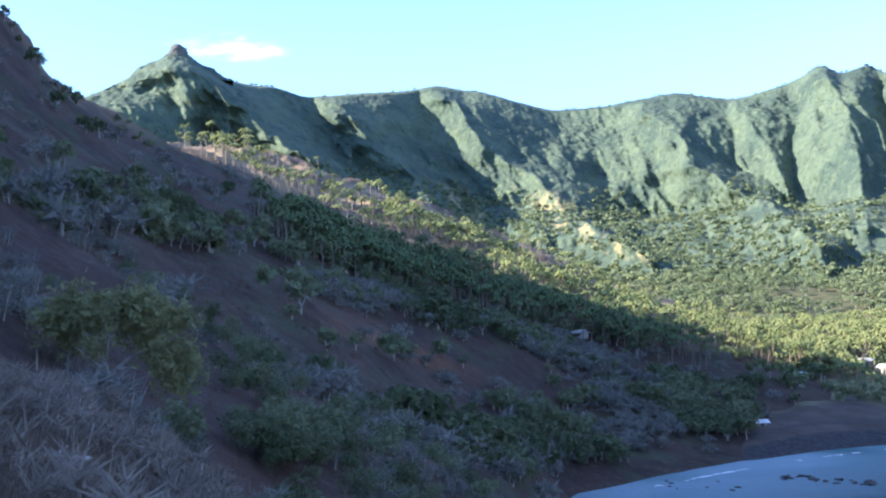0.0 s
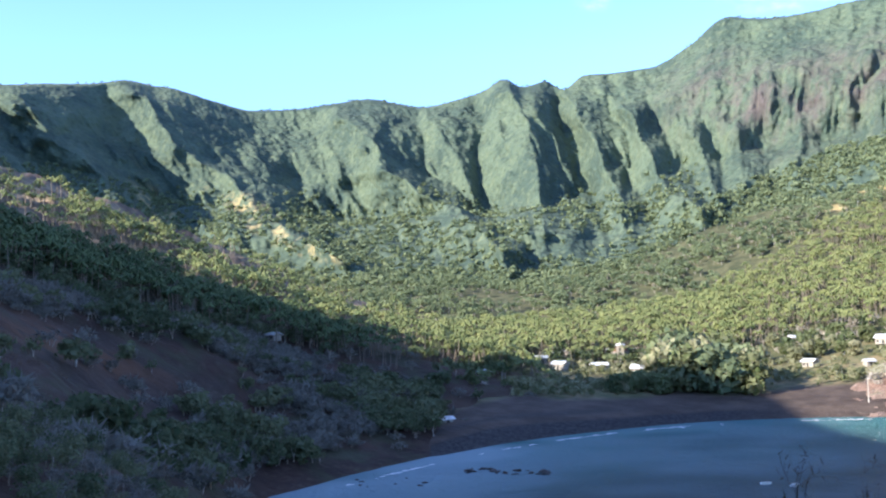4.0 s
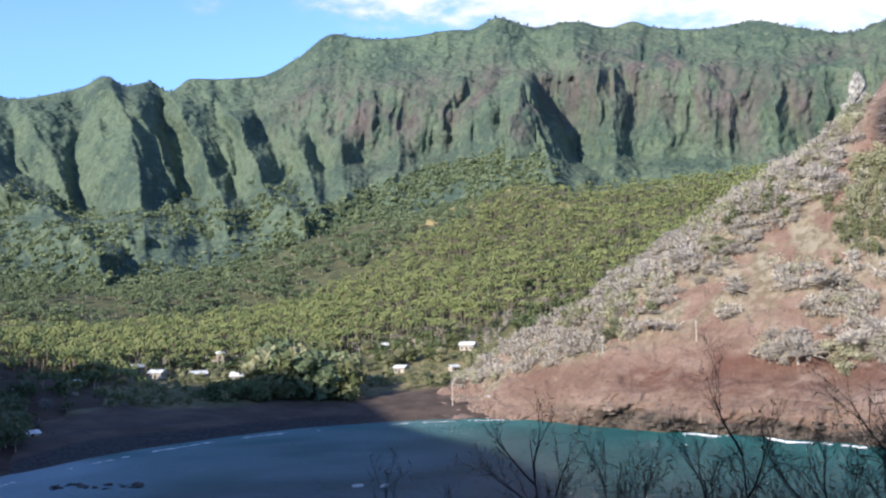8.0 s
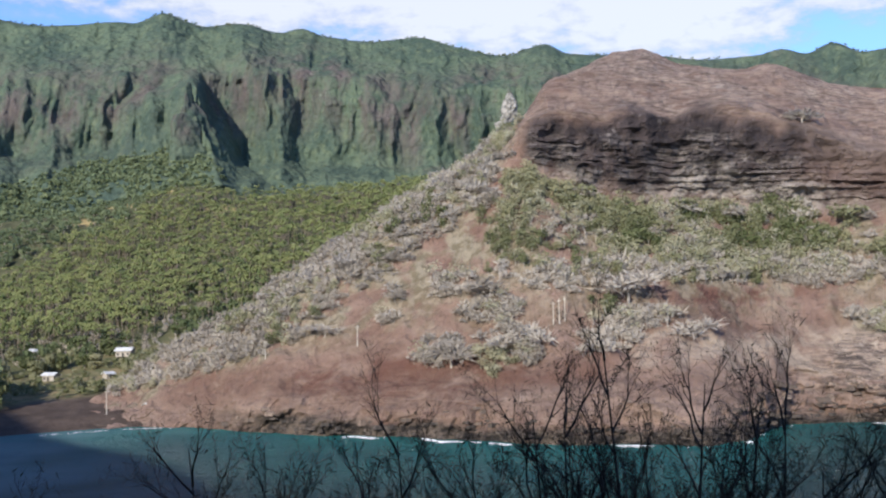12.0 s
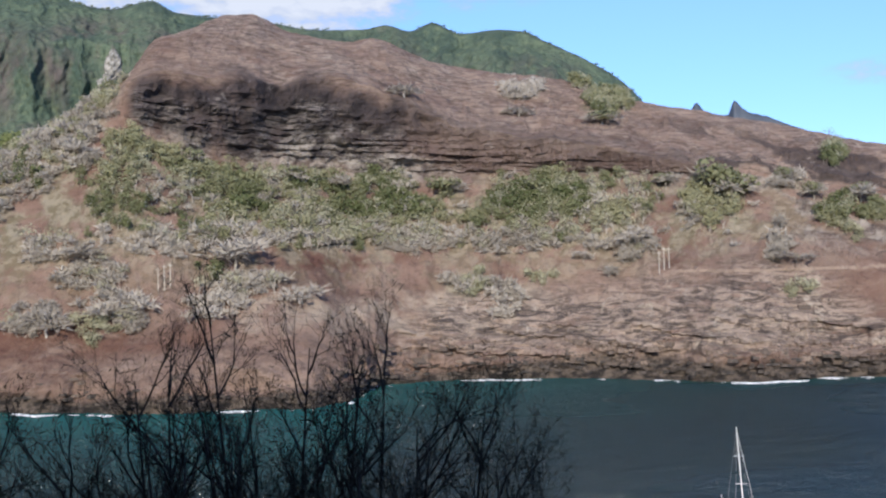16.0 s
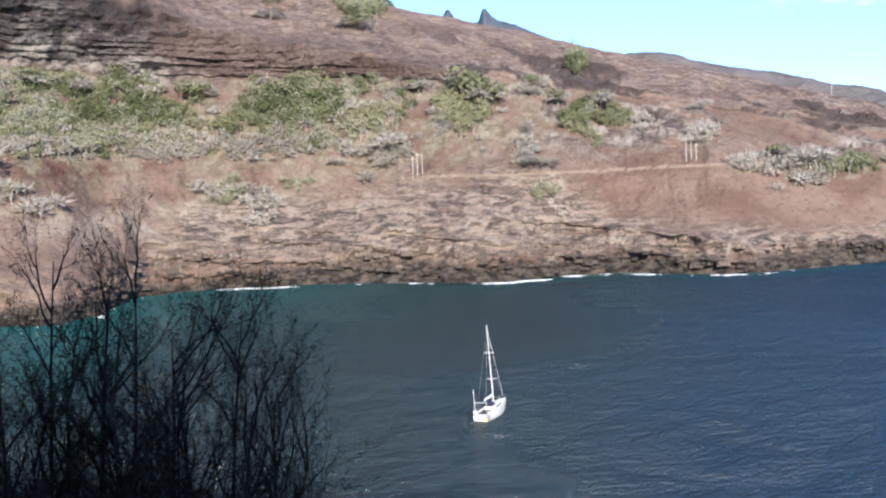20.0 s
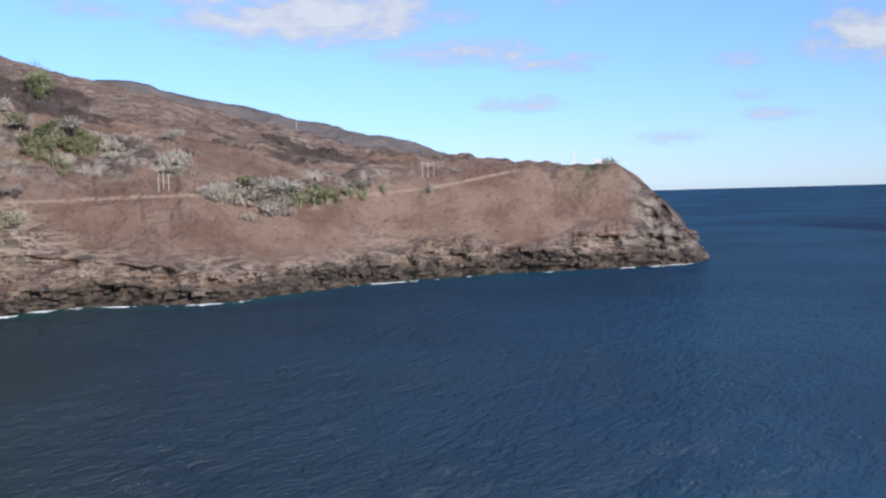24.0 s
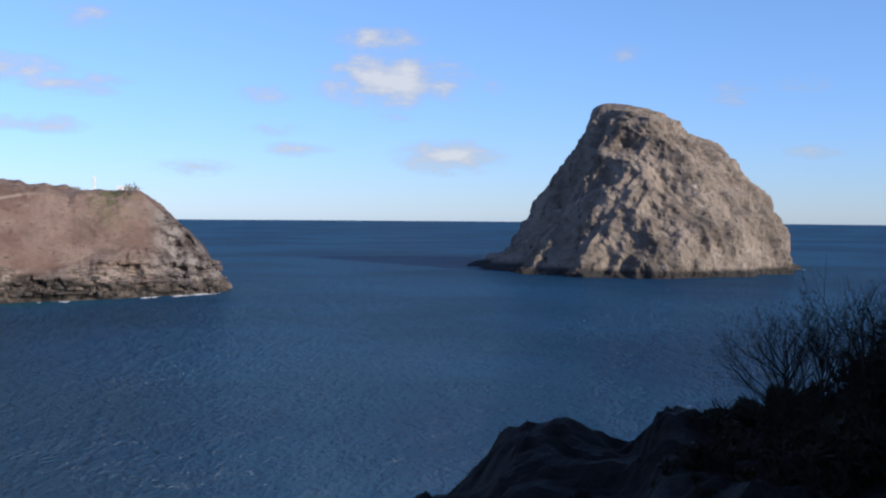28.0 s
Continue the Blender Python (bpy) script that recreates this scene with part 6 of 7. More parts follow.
rnd = random.Random(5)
for k in range(26):
    u = rnd.random()
    sea_rock(16.9 + 4.2 * u, 306 - 8 * u + rnd.uniform(-5, 5), rnd.uniform(0.5, 1.5), k)
for k in range(8):
    sea_rock(11 + rnd.random() * 4, 280 + rnd.random() * 15, rnd.uniform(0.3, 0.8), 40 + k)


# ---- houses ----
def house(b, r, w, d, h, turn, roof_mat=None, wall_mat=None, label="white house with a pale tin roof among trees", land="valley_floor", rise_by=0.45):
    w, d, turn = w * 0.68, d * 0.8, turn * 2.5
    place = on(land, b, r, 0.3)
    ob = thing("house", place, label, "house", "houses of the village", -b + turn)
    roof_mat, wall_mat = roof_mat or M_ROOF, wall_mat or M_WALL
    bm = block(-w / 2, w / 2, -d / 2, d / 2, 0, h, 0.05)
    for s in (-1, 1):
        top = bm.verts.new((s * w / 2, 0, h + d * rise_by * 0.5))
        a, c = bm.verts.new((s * w / 2, -d / 2, h)), bm.verts.new((s * w / 2, d / 2, h))
        bm.faces.new((a, c, top))
    part("wall", bm, wall_mat, ob)
    bm = bmesh.new()
    e, ov = 0.18, 0.7
    for s in (-1, 1):
        pts = [(-w / 2 - ov, 0, h + d * rise_by * 0.5 + 0.1), (w / 2 + ov, 0, h + d * rise_by * 0.5 + 0.1), (w / 2 + ov, s * (d / 2 + ov), h - ov * rise_by + 0.1), (-w / 2 - ov, s * (d / 2 + ov), h - ov * rise_by + 0.1)]
        lo = [bm.verts.new(p) for p in pts]
        hi = [bm.verts.new((p[0], p[1], p[2] + e)) for p in pts]
        bm.faces.new(hi), bm.faces.new(lo[::-1])
        for i in range(4):
            bm.faces.new((lo[i], lo[(i + 1) % 4], hi[(i + 1) % 4], hi[i]))
    part("roof", bm, roof_mat, ob)
    part("door", block(-0.5, 0.5, -d / 2 - 0.06, -d / 2 + 0.02, 0.1, 2.1, 0.02), M_DARK, ob)
    for x in np.arange(-w / 2 + 1.4, w / 2 - 0.9, 2.6):
        if abs(x) > 1.2:
            part("window", block(x - 0.55, x + 0.55, -d / 2 - 0.05, -d / 2 + 0.02, 0.95, 2.05, 0.02), M_DARK, ob)
    return ob


for row in ((20.9, 575, 9, 6, 3.0, 10), (21.9, 560, 10, 7, 3.2, -12), (23.9, 565, 11, 6, 3.2, 8), (26.45, 556, 25, 10, 4.2, -4), (27.6, 600, 9, 6, 2.8, 20), (31.5, 570, 8, 6, 3.0, 5), (34.3, 575, 10, 6, 3.0, -15),
            (33.6, 640, 8, 6, 2.9, 0), (35.2, 650, 7, 5, 2.9, 10), (21.3, 600, 8, 6, 2.9, 0), (24.4, 620, 9, 6, 2.9, -20), (19.8, 590, 8, 5, 2.8, 5), (37.0, 560, 6, 5, 2.6, 12)):
    house(*row)
house(37.8, 610, 12, 8, 3.4, -8, label="white house with a broad pale roof above the beach")
house(38.3, 505, 7, 5, 2.5, 10, M_RUST, M_TIMBER, "timber hut with a rusty roof behind the beach", rise_by=0.7)
house(40.2, 500, 6.5, 5, 2.5, -25, M_RUST, M_TIMBER, "timber hut with a rusty roof under the headland", rise_by=0.8)
house(39.0, 484, 7, 4, 2.0, 15, M_ROOF, M_TIMBER, "low timber boat shed with a pale roof on the beach", rise_by=0.6)
for row in ((8.75, 480, 8, 6, 2.6, 15), (7.05, 455, 8, 5, 2.6, -20), (17.9, 500, 9, 5, 2.6, 25), (15.9, 395, 6, 4, 2.4, 10), (5.6, 520, 7, 5, 2.6, 0), (15.3, 455, 6, 4, 2.4, -10), (3.2, 470, 6, 4, 2.4, 20)):
    house(*row, label="white cottage in the shade of the hillside", land="near_slope")


def church(b, r):
    ob = thing("church", on("valley_floor", b, r, 0.3), "pale church with a square bell tower", "church", turn=-b)
    part("wall", block(-5, 5, 0, 16, 0, 5.8, 0.05), M_WALL, ob)
    part("tower", block(-2.0, 2.0, -4, 0.02, 0, 9, 0.08), M_WALL, ob)
    bm = rod((0, -2, 9), (0, -2, 11), 2.9, 0.1, 4)
    part("tower_roof", bm, M_ROOF, ob)
    bm = bmesh.new()
    v = [bm.verts.new(p) for p in ((-5.5, -0.2, 5.8), (5.5, -0.2, 5.8), (0, -0.2, 9), (-5.5, 16.4, 5.8), (5.5, 16.4, 5.8), (0, 16.4, 9))]
    for f in ((0, 1, 2), (5, 4, 3), (0, 2, 5, 3), (1, 4, 5, 2), (0, 3, 4, 1)):
        bm.faces.new([v[i] for i in f])
    part("roof", bm, M_RUST, ob)
    for z in (3, 6):
        part("window", block(-0.5, 0.5, -4.06, -3.98, z, z + 1.8, 0.02), M_DARK, ob)


church(25.0, 600)


# ---- poles of the power line and the headland's track ----
def pole(b, r, h, land="headland", group="poles of the power line", label="pale wooden power pole on the brown headland"):
    ob = thing("power_pole", on(land, b, r, 0.6), label, "pole", group)
    part("shaft", rod((0, 0, 0), (0, 0, h), 0.17, 0.12), M_POLE, ob)
    part("crossarm", block(-0.9, 0.9, -0.1, 0.1, h - 0.9, h - 0.7, 0.02), M_POLE, ob).rotation_euler = (0, 0, radians(-b))
    for x in (-0.8, 0, 0.8):
        part("insulator", rod((x * math.cos(radians(b)), -x * math.sin(radians(b)), h - 0.7), (x * math.cos(radians(b)), -x * math.sin(radians(b)), h - 0.45), 0.07), M_DARK, ob)


for b, r, h in ((44.75, 442, 8.5), (49.5, 428, 9.5), (59.75, 408, 10.5), (60.05, 409, 11), (60.35, 410, 10.5), (85.55, 456, 11), (85.8, 457, 11), (86.05, 458, 10), (99.65, 456, 12), (99.9, 457, 11.5), (100.15, 457, 9),
                (113.15, 518, 9.5), (113.45, 519, 9), (113.75, 520, 9), (106.7, 630, 9)):
    pole(b, r, h * 0.9)
pole(36.9, 480, 11, "valley_floor", "poles of the village", "pale wooden power pole behind the beach")


def cross(b, r):
    ob = thing("cross", on("headland", b, r, -0.3), "white cross on a plinth at the headland's end", "cross", turn=-b)
    part("plinth", block(-1.2, 1.2, -1.2, 1.2, 0, 0.8, 0.05), M_WHITE, ob)
    part("upright", block(-0.5, 0.5, -0.4, 0.4, 0.8, 8.8, 0.04), M_WHITE, ob)
    part("arm", block(-1.6, 1.6, -0.22, 0.22, 6.2, 6.8, 0.04), M_WHITE, ob)


cross(121.05, 615)


def low_wall(b0, b1, r, n):
    ob = thing("white_wall", on("headland", (b0 + b1) / 2, r, 0.0), "low white wall on the headland's crest", "wall")
    for k in range(n):
        u0, u1 = b0 + (b1 - b0) * k / n, b0 + (b1 - b0) * (k + 0.96) / n
        p, q = on("headland", u0, r, 0.4) - ob.location, on("headland", u1, r, 0.4) - ob.location
        bm = bmesh.new()
        side = (q - p).cross(Vector((0, 0, 1))).normalized() * 0.15
        vs = [bm.verts.new(v) for v in (p - side, q - side, q + side, p + side)]
        top = [bm.verts.new(v.co + Vector((0, 0, 3.4))) for v in vs]
        bm.faces.new(top), bm.faces.new(vs[::-1])
        for i in range(4):
            bm.faces.new((vs[i], vs[(i + 1) % 4], top[(i + 1) % 4], top[i]))
        part("panel", bm, M_WHITE, ob)


low_wall(122.1, 123.3, 614, 6)


# ---- the sailing boat at anchor ----
def sailing_boat():
    along = Vector((12.0, -4.3, 0)).normalized()
    ob = thing("sailing_boat", Vector((179.5, 2.3, 0)), "white sailing yacht at anchor with bare mast", "sailing boat", turn=math.degrees(math.atan2(along.y, along.x)))
    ob.matrix_world = ob.matrix_world @ Matrix.Rotation(radians(-3.0), 4, "X") @ Matrix.Rotation(radians(-1.0), 4, "Y") @ Matrix.Diagonal((0.9, 0.94, 1.0, 1.0))
    n, m = 22, 9
    bm = bmesh.new()
    ring = []
    for i in range(n):
        u = i / (n - 1)
        x = -5.9 + 12.0 * u
        half = 1.75 * (1 - max(0, (u - 0.45) / 0.55) ** 2.1) * (0.80 + 0.20 * min(1, u / 0.3)) + 0.03
        deck = 1.05 + 0.35 * u * u
        row = []
        for j in range(m):
            s = j / (m - 1)
            a = (s - 0.5) * math.pi
            y = half * math.copysign(abs(math.sin(a)) ** 0.55, math.sin(a))
            z = deck - (deck + 0.7 * (1 - abs(u - 0.5) * 1.2)) * math.cos(a) ** 0.8
            row.append(bm.verts.new((x + (0.5 * s * 0 if u < 1 else 0) + 0.6 * u**3 * (z + 0.5), y, z)))
        ring.append(row)
    for i in range(n - 1):
        for j in range(m - 1):
            bm.faces.new((ring[i][j], ring[i + 1][j], ring[i + 1][j + 1], ring[i][j + 1]))
    bm.faces.new(ring[0][::-1])
    part("hull", bm, M_HULL, ob, smooth=True)
    bm = bmesh.new()
    rows = []
    for i in range(n):
        a, c = ring_edge(i, n)
        rows.append((bm.verts.new(a), bm.verts.new(c)))
    for i in range(n - 1):
        bm.faces.new((rows[i][0], rows[i + 1][0], rows[i + 1][1], rows[i][1]))
    part("deck", bm, M_CANVAS, ob)
    bm = block(-1.6, 2.9, -1.05, 1.05, 1.1, 1.75, 0.18)
    cabin = part("cabin", bm, M_HULL, ob, smooth=False)
    for s in (-1, 1):
        part("cabin_window", block(-1.0, 1.8, s * 1.05 - 0.02, s * 1.05 + 0.02, 1.36, 1.58, 0.0), M_DARK, cabin)
    part("cockpit", block(-4.9, -1.9, -0.95, 0.95, 0.7, 1.16, 0.05), M_DARK, ob)
    for s in (-1, 1):
        part("coaming", block(-4.9, -1.7, s * 1.05 - 0.12, s * 1.05 + 0.12, 1.05, 1.42, 0.05), M_HULL, ob)
    part("sprayhood", block(-2.0, -0.7, -1.0, 1.0, 1.7, 2.35, 0.25), M_NAVY, ob)
    part("stern_stripe", block(-5.93, -5.88, -1.25, 1.25, 0.25, 0.45, 0.0), M_BOOT, ob)
    part("boot_stripe", rod((-5.6, 0, -0.02), (-5.6, 0, 0.06), 1.2, 1.25, 12), M_BOOT, ob)
    mast = part("mast", rod((1.0, 0, 1.6), (1.0, 0, 14.6), 0.11, 0.07, 10), M_ALLOY, ob, "tall white mast")
    for z in (5.8, 10.2):
        part("spreader", rod((1.0, -0.95, z), (1.0, 0.95, z), 0.05), M_ALLOY, mast)
    part("masthead", block(0.7, 1.3, -0.05, 0.05, 14.6, 14.75, 0.0), M_ALLOY, mast)
    boom = part("boom", rod((1.0, 0, 2.9), (-3.6, 0, 3.0), 0.1), M_ALLOY, ob)
    bm = bmesh.new()
    for k in range(8):
        rod((0.7 - k * 0.52, 0.03 * (-1) ** k, 3.12), (0.2 - k * 0.52, 0, 3.12), 0.26 - 0.012 * k, 0.24 - 0.012 * k, 8, bm)
    part("furled_sail", bm, M_CANVAS, boom)
    for s in (-1, 1):
        part("shroud", rod((1.0, s * 1.6, 1.2), (1.0, s * 0.95, 5.8), 0.011, sides=5), M_WIRE, ob)
        part("shroud", rod((1.0, s * 0.95, 5.8), (1.0, s * 0.05, 14.4), 0.009, sides=5), M_WIRE, ob)
        part("backstay", rod((-5.7, s * 0.9, 1.1), (1.0, 0, 14.5), 0.009, sides=5), M_WIRE, ob)
    part("forestay", rod((6.4, 0, 1.5), (1.0, 0, 14.4), 0.03, sides=6), M_CANVAS, ob, "furled headsail")
    for i in range(9):
        u = i / 8
        for s in (-1, 1):
            e = ring_edge(int(1 + u * (n - 4)), n)[0 if s < 0 else 1]
            part("stanchion", rod(e, (e[0], e[1], e[2] + 0.65), 0.03, sides=5), M_WIRE, ob)
    for s in (0, 1):
        for i in range(8):
            a, c = ring_edge(int(1 + i / 8 * (n - 4)), n)[s], ring_edge(int(1 + (i + 1) / 8 * (n - 4)), n)[s]
            part("lifeline", rod((a[0], a[1], a[2] + 0.62), (c[0], c[1], c[2] + 0.62), 0.015, sides=4), M_WIRE, ob)
    bm = rod((-5.7, -1.1, 1.2), (-5.7, 1.1, 1.2), 0.03)
    for y in (-1.1, 1.1):
        rod((-5.7, y, 1.1), (-5.7, y, 3.1), 0.04, bm=bm)
    rod((-5.7, -1.1, 3.1), (-5.7, 1.1, 3.1), 0.05, bm=bm)
    part("stern_arch", bm, M_ALLOY, ob)
    part("wind_pole", rod((-5.4, 1.2, 1.0), (-5.4, 1.2, 5.2), 0.05), M_ALLOY, ob)
    wheel = bmesh.new()
    bmesh.ops.create_uvsphere(wheel, u_segments=10, v_segments=6, radius=0.35, matrix=Matrix.Translation((-6.1, 1.0, 1.6)))
    part("stern_buoy", wheel, M_HULL, ob, smooth=True)
    part("rudder", block(-6.25, -5.85, -0.06, 0.06, -0.5, 0.7, 0.0), M_HULL, ob)
    part("dinghy", block(2.6, 5.0, -0.6, 0.6, 1.35, 1.7, 0.2), M_CANVAS, ob, "dinghy lashed on the foredeck")


def ring_edge(i, n):
    u = i / (n - 1)
    x, half, deck = -5.9 + 12.0 * u, 1.75 * (1 - max(0, (u - 0.45) / 0.55) ** 2.1) * (0.80 + 0.20 * min(1, u / 0.3)) + 0.03, 1.05 + 0.35 * u * u
    x = x + 0.6 * u**3 * (deck + 0.5)
    return (x, -half, deck - 0.03), (x, half, deck - 0.03)


sailing_boat()


def skiff(b, r, turn, length=4.2):
    ob = thing("skiff", bearing(b, r, 0), "small white skiff moored in the bay", "boat", "skiffs in the bay", turn)
    bm = bmesh.new()
    rows = []
    for i in range(9):
        u = i / 8
        half = 0.75 * (1 - max(0, (u - 0.5) / 0.5) ** 2) + 0.02
        x = (u - 0.5) * length
        rows.append([bm.verts.new(p) for p in ((x, -half, 0.5), (x, -half * 0.7, -0.15), (x, half * 0.7, -0.15), (x, half, 0.5), (x, half * 0.85, 0.5), (x, half * 0.55, 0.0), (x, -half * 0.55, 0.0), (x, -half * 0.85, 0.5))])
    for i in range(8):
        for j in range(8):
            bm.faces.new((rows[i][j], rows[i + 1][j], rows[i + 1][(j + 1) % 8], rows[i][(j + 1) % 8]))
    bm.faces.new(rows[0][::-1])
    part("hull", bm, M_HULL, ob)
    for x in (-0.9, 0.5):
        part("thwart", block(x - 0.15, x + 0.15, -0.6, 0.6, 0.3, 0.36, 0.0), M_TIMBER, ob)


skiff(33.3, 275, 40)
skiff(31.95, 277, 10, 3.0)


# ---- trees and shoots near the stand ----
def branch(soup, tips, p, d, length, radius, depth, r, up=0.25, spread=0.55, kids=3):
    pts, rad = [p.copy()], [radius]
    steps = 4
    for k in range(steps):
        d = d + 0.16 * r.randn(3) + np.array([0, 0, up * 0.25])
        d /= np.linalg.norm(d)
        p = p + d * length / steps
        pts.append(p.copy())
        rad.append(radius * (1 - 0.55 * (k + 1) / steps))
        if depth > 0 and k >= 1:
            for _ in range(kids if k > 1 else 1):
                e = d + spread * r.randn(3)
                e /= np.linalg.norm(e)
                branch(soup, tips, p.copy(), e, length * r.uniform(0.45, 0.68), rad[-1] * 0.62, depth - 1, r, up, spread, kids)
    soup.tube([tuple(q) for q in pts], rad, 5 if depth > 1 else 3)
    if depth == 0:
        tips.append(pts)


def near_tree():
    ob = thing("tree", on("near_slope", -17.1, 56, 0.2), "small tree with pale forked trunk and thin yellow-green leaves", "tree")
    r = np.random.RandomState(3)
    trunk, limbs, tips = Soup(), Soup(), []
    trunk.tube([(0, 0, -0.3), (-0.05, 0.05, 0.5), (0.05, 0, 1.2), (-0.15, 0.05, 1.9)], [0.26, 0.2, 0.17, 0.13], 7)
    trunk.tube([(0.02, 0, 1.0), (0.35, 0.1, 1.5), (0.8, 0.1, 1.9)], [0.13, 0.1, 0.08], 6)
    soup_part("trunk", trunk, M_TREE_BARK, ob, "pale grey forked trunk")
    for base, d in (((-0.15, 0.05, 1.85), (-0.6, 0.2, 1)), ((-0.15, 0.05, 1.85), (0.2, -0.3, 1)), ((0.8, 0.1, 1.9), (0.8, 0.3, 0.8)), ((0.8, 0.1, 1.9), (0.5, -0.4, 1)), ((-0.1, 0.05, 1.6), (-1, 0.1, 0.5)), ((0.5, 0.1, 1.6), (1.0, 0.1, 0.35))):
        branch(limbs, tips, np.array(base, float), np.array(d, float) / np.linalg.norm(d), 2.3, 0.06, 2, r, 0.12, 0.55)
    soup_part("branchwork", limbs, M_TREE_BARK, ob)
    leaves = Soup()
    for pts in tips:
        for q in pts[1:]:
            for _ in range(6):
                c, d, e = q + 0.26 * r.randn(3), 0.16 * r.randn(3), 0.16 * r.randn(3)
                leaves.tri(tuple(c), tuple(c + d), tuple(c + e))
    soup_part("crown", leaves, M_TREE_LEAF, ob, "sparse yellow-green leaves")


near_tree()


def shoot(b, r, top, lean, seed, stems=2, land="near_hill"):
    """A dark casuarina-like sapling: bare stems below, steep forking branches with fine feathery tips above."""
    base = on(land, b, r, 0.2)
    ob = thing("sapling", base, "dark thin-stemmed sapling with sparse feathery twigs", "sapling", "saplings below the lookout")
    q = np.random.RandomState(seed)
    tall = top - base.z - 0.42
    side, fore = np.array(bearing(b + 90, 1, 0)), np.array(bearing(b, 1, 0))
    for s in range(stems):
        stem, twigs, needles, tips = Soup(), Soup(), Soup(), []
        k = 1.0 if s == 0 else q.uniform(0.70, 0.92)
        drift = side * (lean + (0.22 * q.randn() if s else 0)) + fore * 0.1 * q.randn()
        wave = q.rand() * 6
        line = [drift * u**1.6 * tall * k * 0.6 + side * 0.12 * math.sin(3.4 * u + wave) * u + np.array([0, 0, tall * k * u]) for u in np.linspace(0, 1, 12)]
        stem.tube([tuple(p) for p in line], [0.042 * (1 - u) ** 0.8 + 0.006 for u in np.linspace(0, 1, 12)], 6)
        for i in range(4, 12):
            for _ in range(2):
                a, out = q.rand() * 6.28, q.uniform(0.45, 0.95)
                d = np.array([math.cos(a) * out, math.sin(a) * out, 1.0]) + drift * 0.6
                branch(twigs, tips, line[i] - (line[i] - line[i - 1]) * q.rand(), d / np.linalg.norm(d), q.uniform(0.9, 1.5) * (1.5 - 0.085 * i), 0.016, 2, q, 0.34, 0.32, 2)
        for pts in tips:
            for p0 in pts[1:]:
                e = q.randn(3) * 0.6 + np.array([0, 0, 0.5])
                e /= np.linalg.norm(e)
                w = np.cross(e, q.randn(3)) * 0.003
                needles.tri(tuple(p0 - w), tuple(p0 + w), tuple(p0 + e * q.uniform(0.06, 0.16)))
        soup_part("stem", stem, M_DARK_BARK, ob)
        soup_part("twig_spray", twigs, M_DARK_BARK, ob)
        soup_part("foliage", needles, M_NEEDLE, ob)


# Needles painted almost black too, shade included in the colour.
M_NEEDLE = leaf_material("shade_dark_needle", (0.018, 0.018, 0.012), (0.04, 0.036, 0.024), (0.05, 0.045, 0.03))
for row in ((41.9, 13, 38.95, -0.05, 1, 2), (43.6, 12.5, 38.65, 0.10, 2, 1), (47.4, 12, 38.3, 0.0, 3, 1), (50.6, 12, 38.7, -0.06, 4, 1), (52.8, 12, 39.1, -0.04, 5, 2), (56.4, 12, 38.45, 0.0, 6, 2), (59.0, 12.5, 39.3, -0.03, 7, 2),
            (60.3, 12, 39.4, 0.02, 8, 2), (62.9, 13, 38.6, 0.04, 9, 1), (65.2, 12, 40.1, -0.14, 10, 3), (66.3, 12.5, 39.6, 0.06, 11, 2), (67.6, 12, 39.3, 0.14, 12, 2), (69.6, 12.5, 39.35, 0.05, 13, 2), (71.5, 12, 38.7, 0.05, 14, 2),
            (73.6, 12, 38.6, -0.03, 15, 1), (75.0, 12.5, 38.95, 0.06, 16, 2), (77.0, 12, 38.0, 0.08, 17, 2), (64.0, 11, 38.5, 0.0, 18, 1), (70.3, 10.5, 38.2, 0.0, 19, 2), (55.0, 11, 38.3, 0.0, 20, 2), (58.0, 11, 38.5, 0.05, 21, 2), (61.6, 11, 38.5, -0.05, 22, 3), (67.0, 11, 38.7, 0.0, 23, 3), (68.8, 11, 38.5, 0.05, 24, 2), (72.6, 11, 38.1, 0.05, 25, 2), (74.4, 11.5, 38.0, 0.1, 26, 2)):
    shoot(*row)


FINE_TWIGS = [twig_shape(800 + k, 220, 0.014, 0.8) for k in range(4)]
FINE_BUSHES = [crown_shape(820 + k, 360, 0.085, 7, False, 0.9) for k in range(4)]


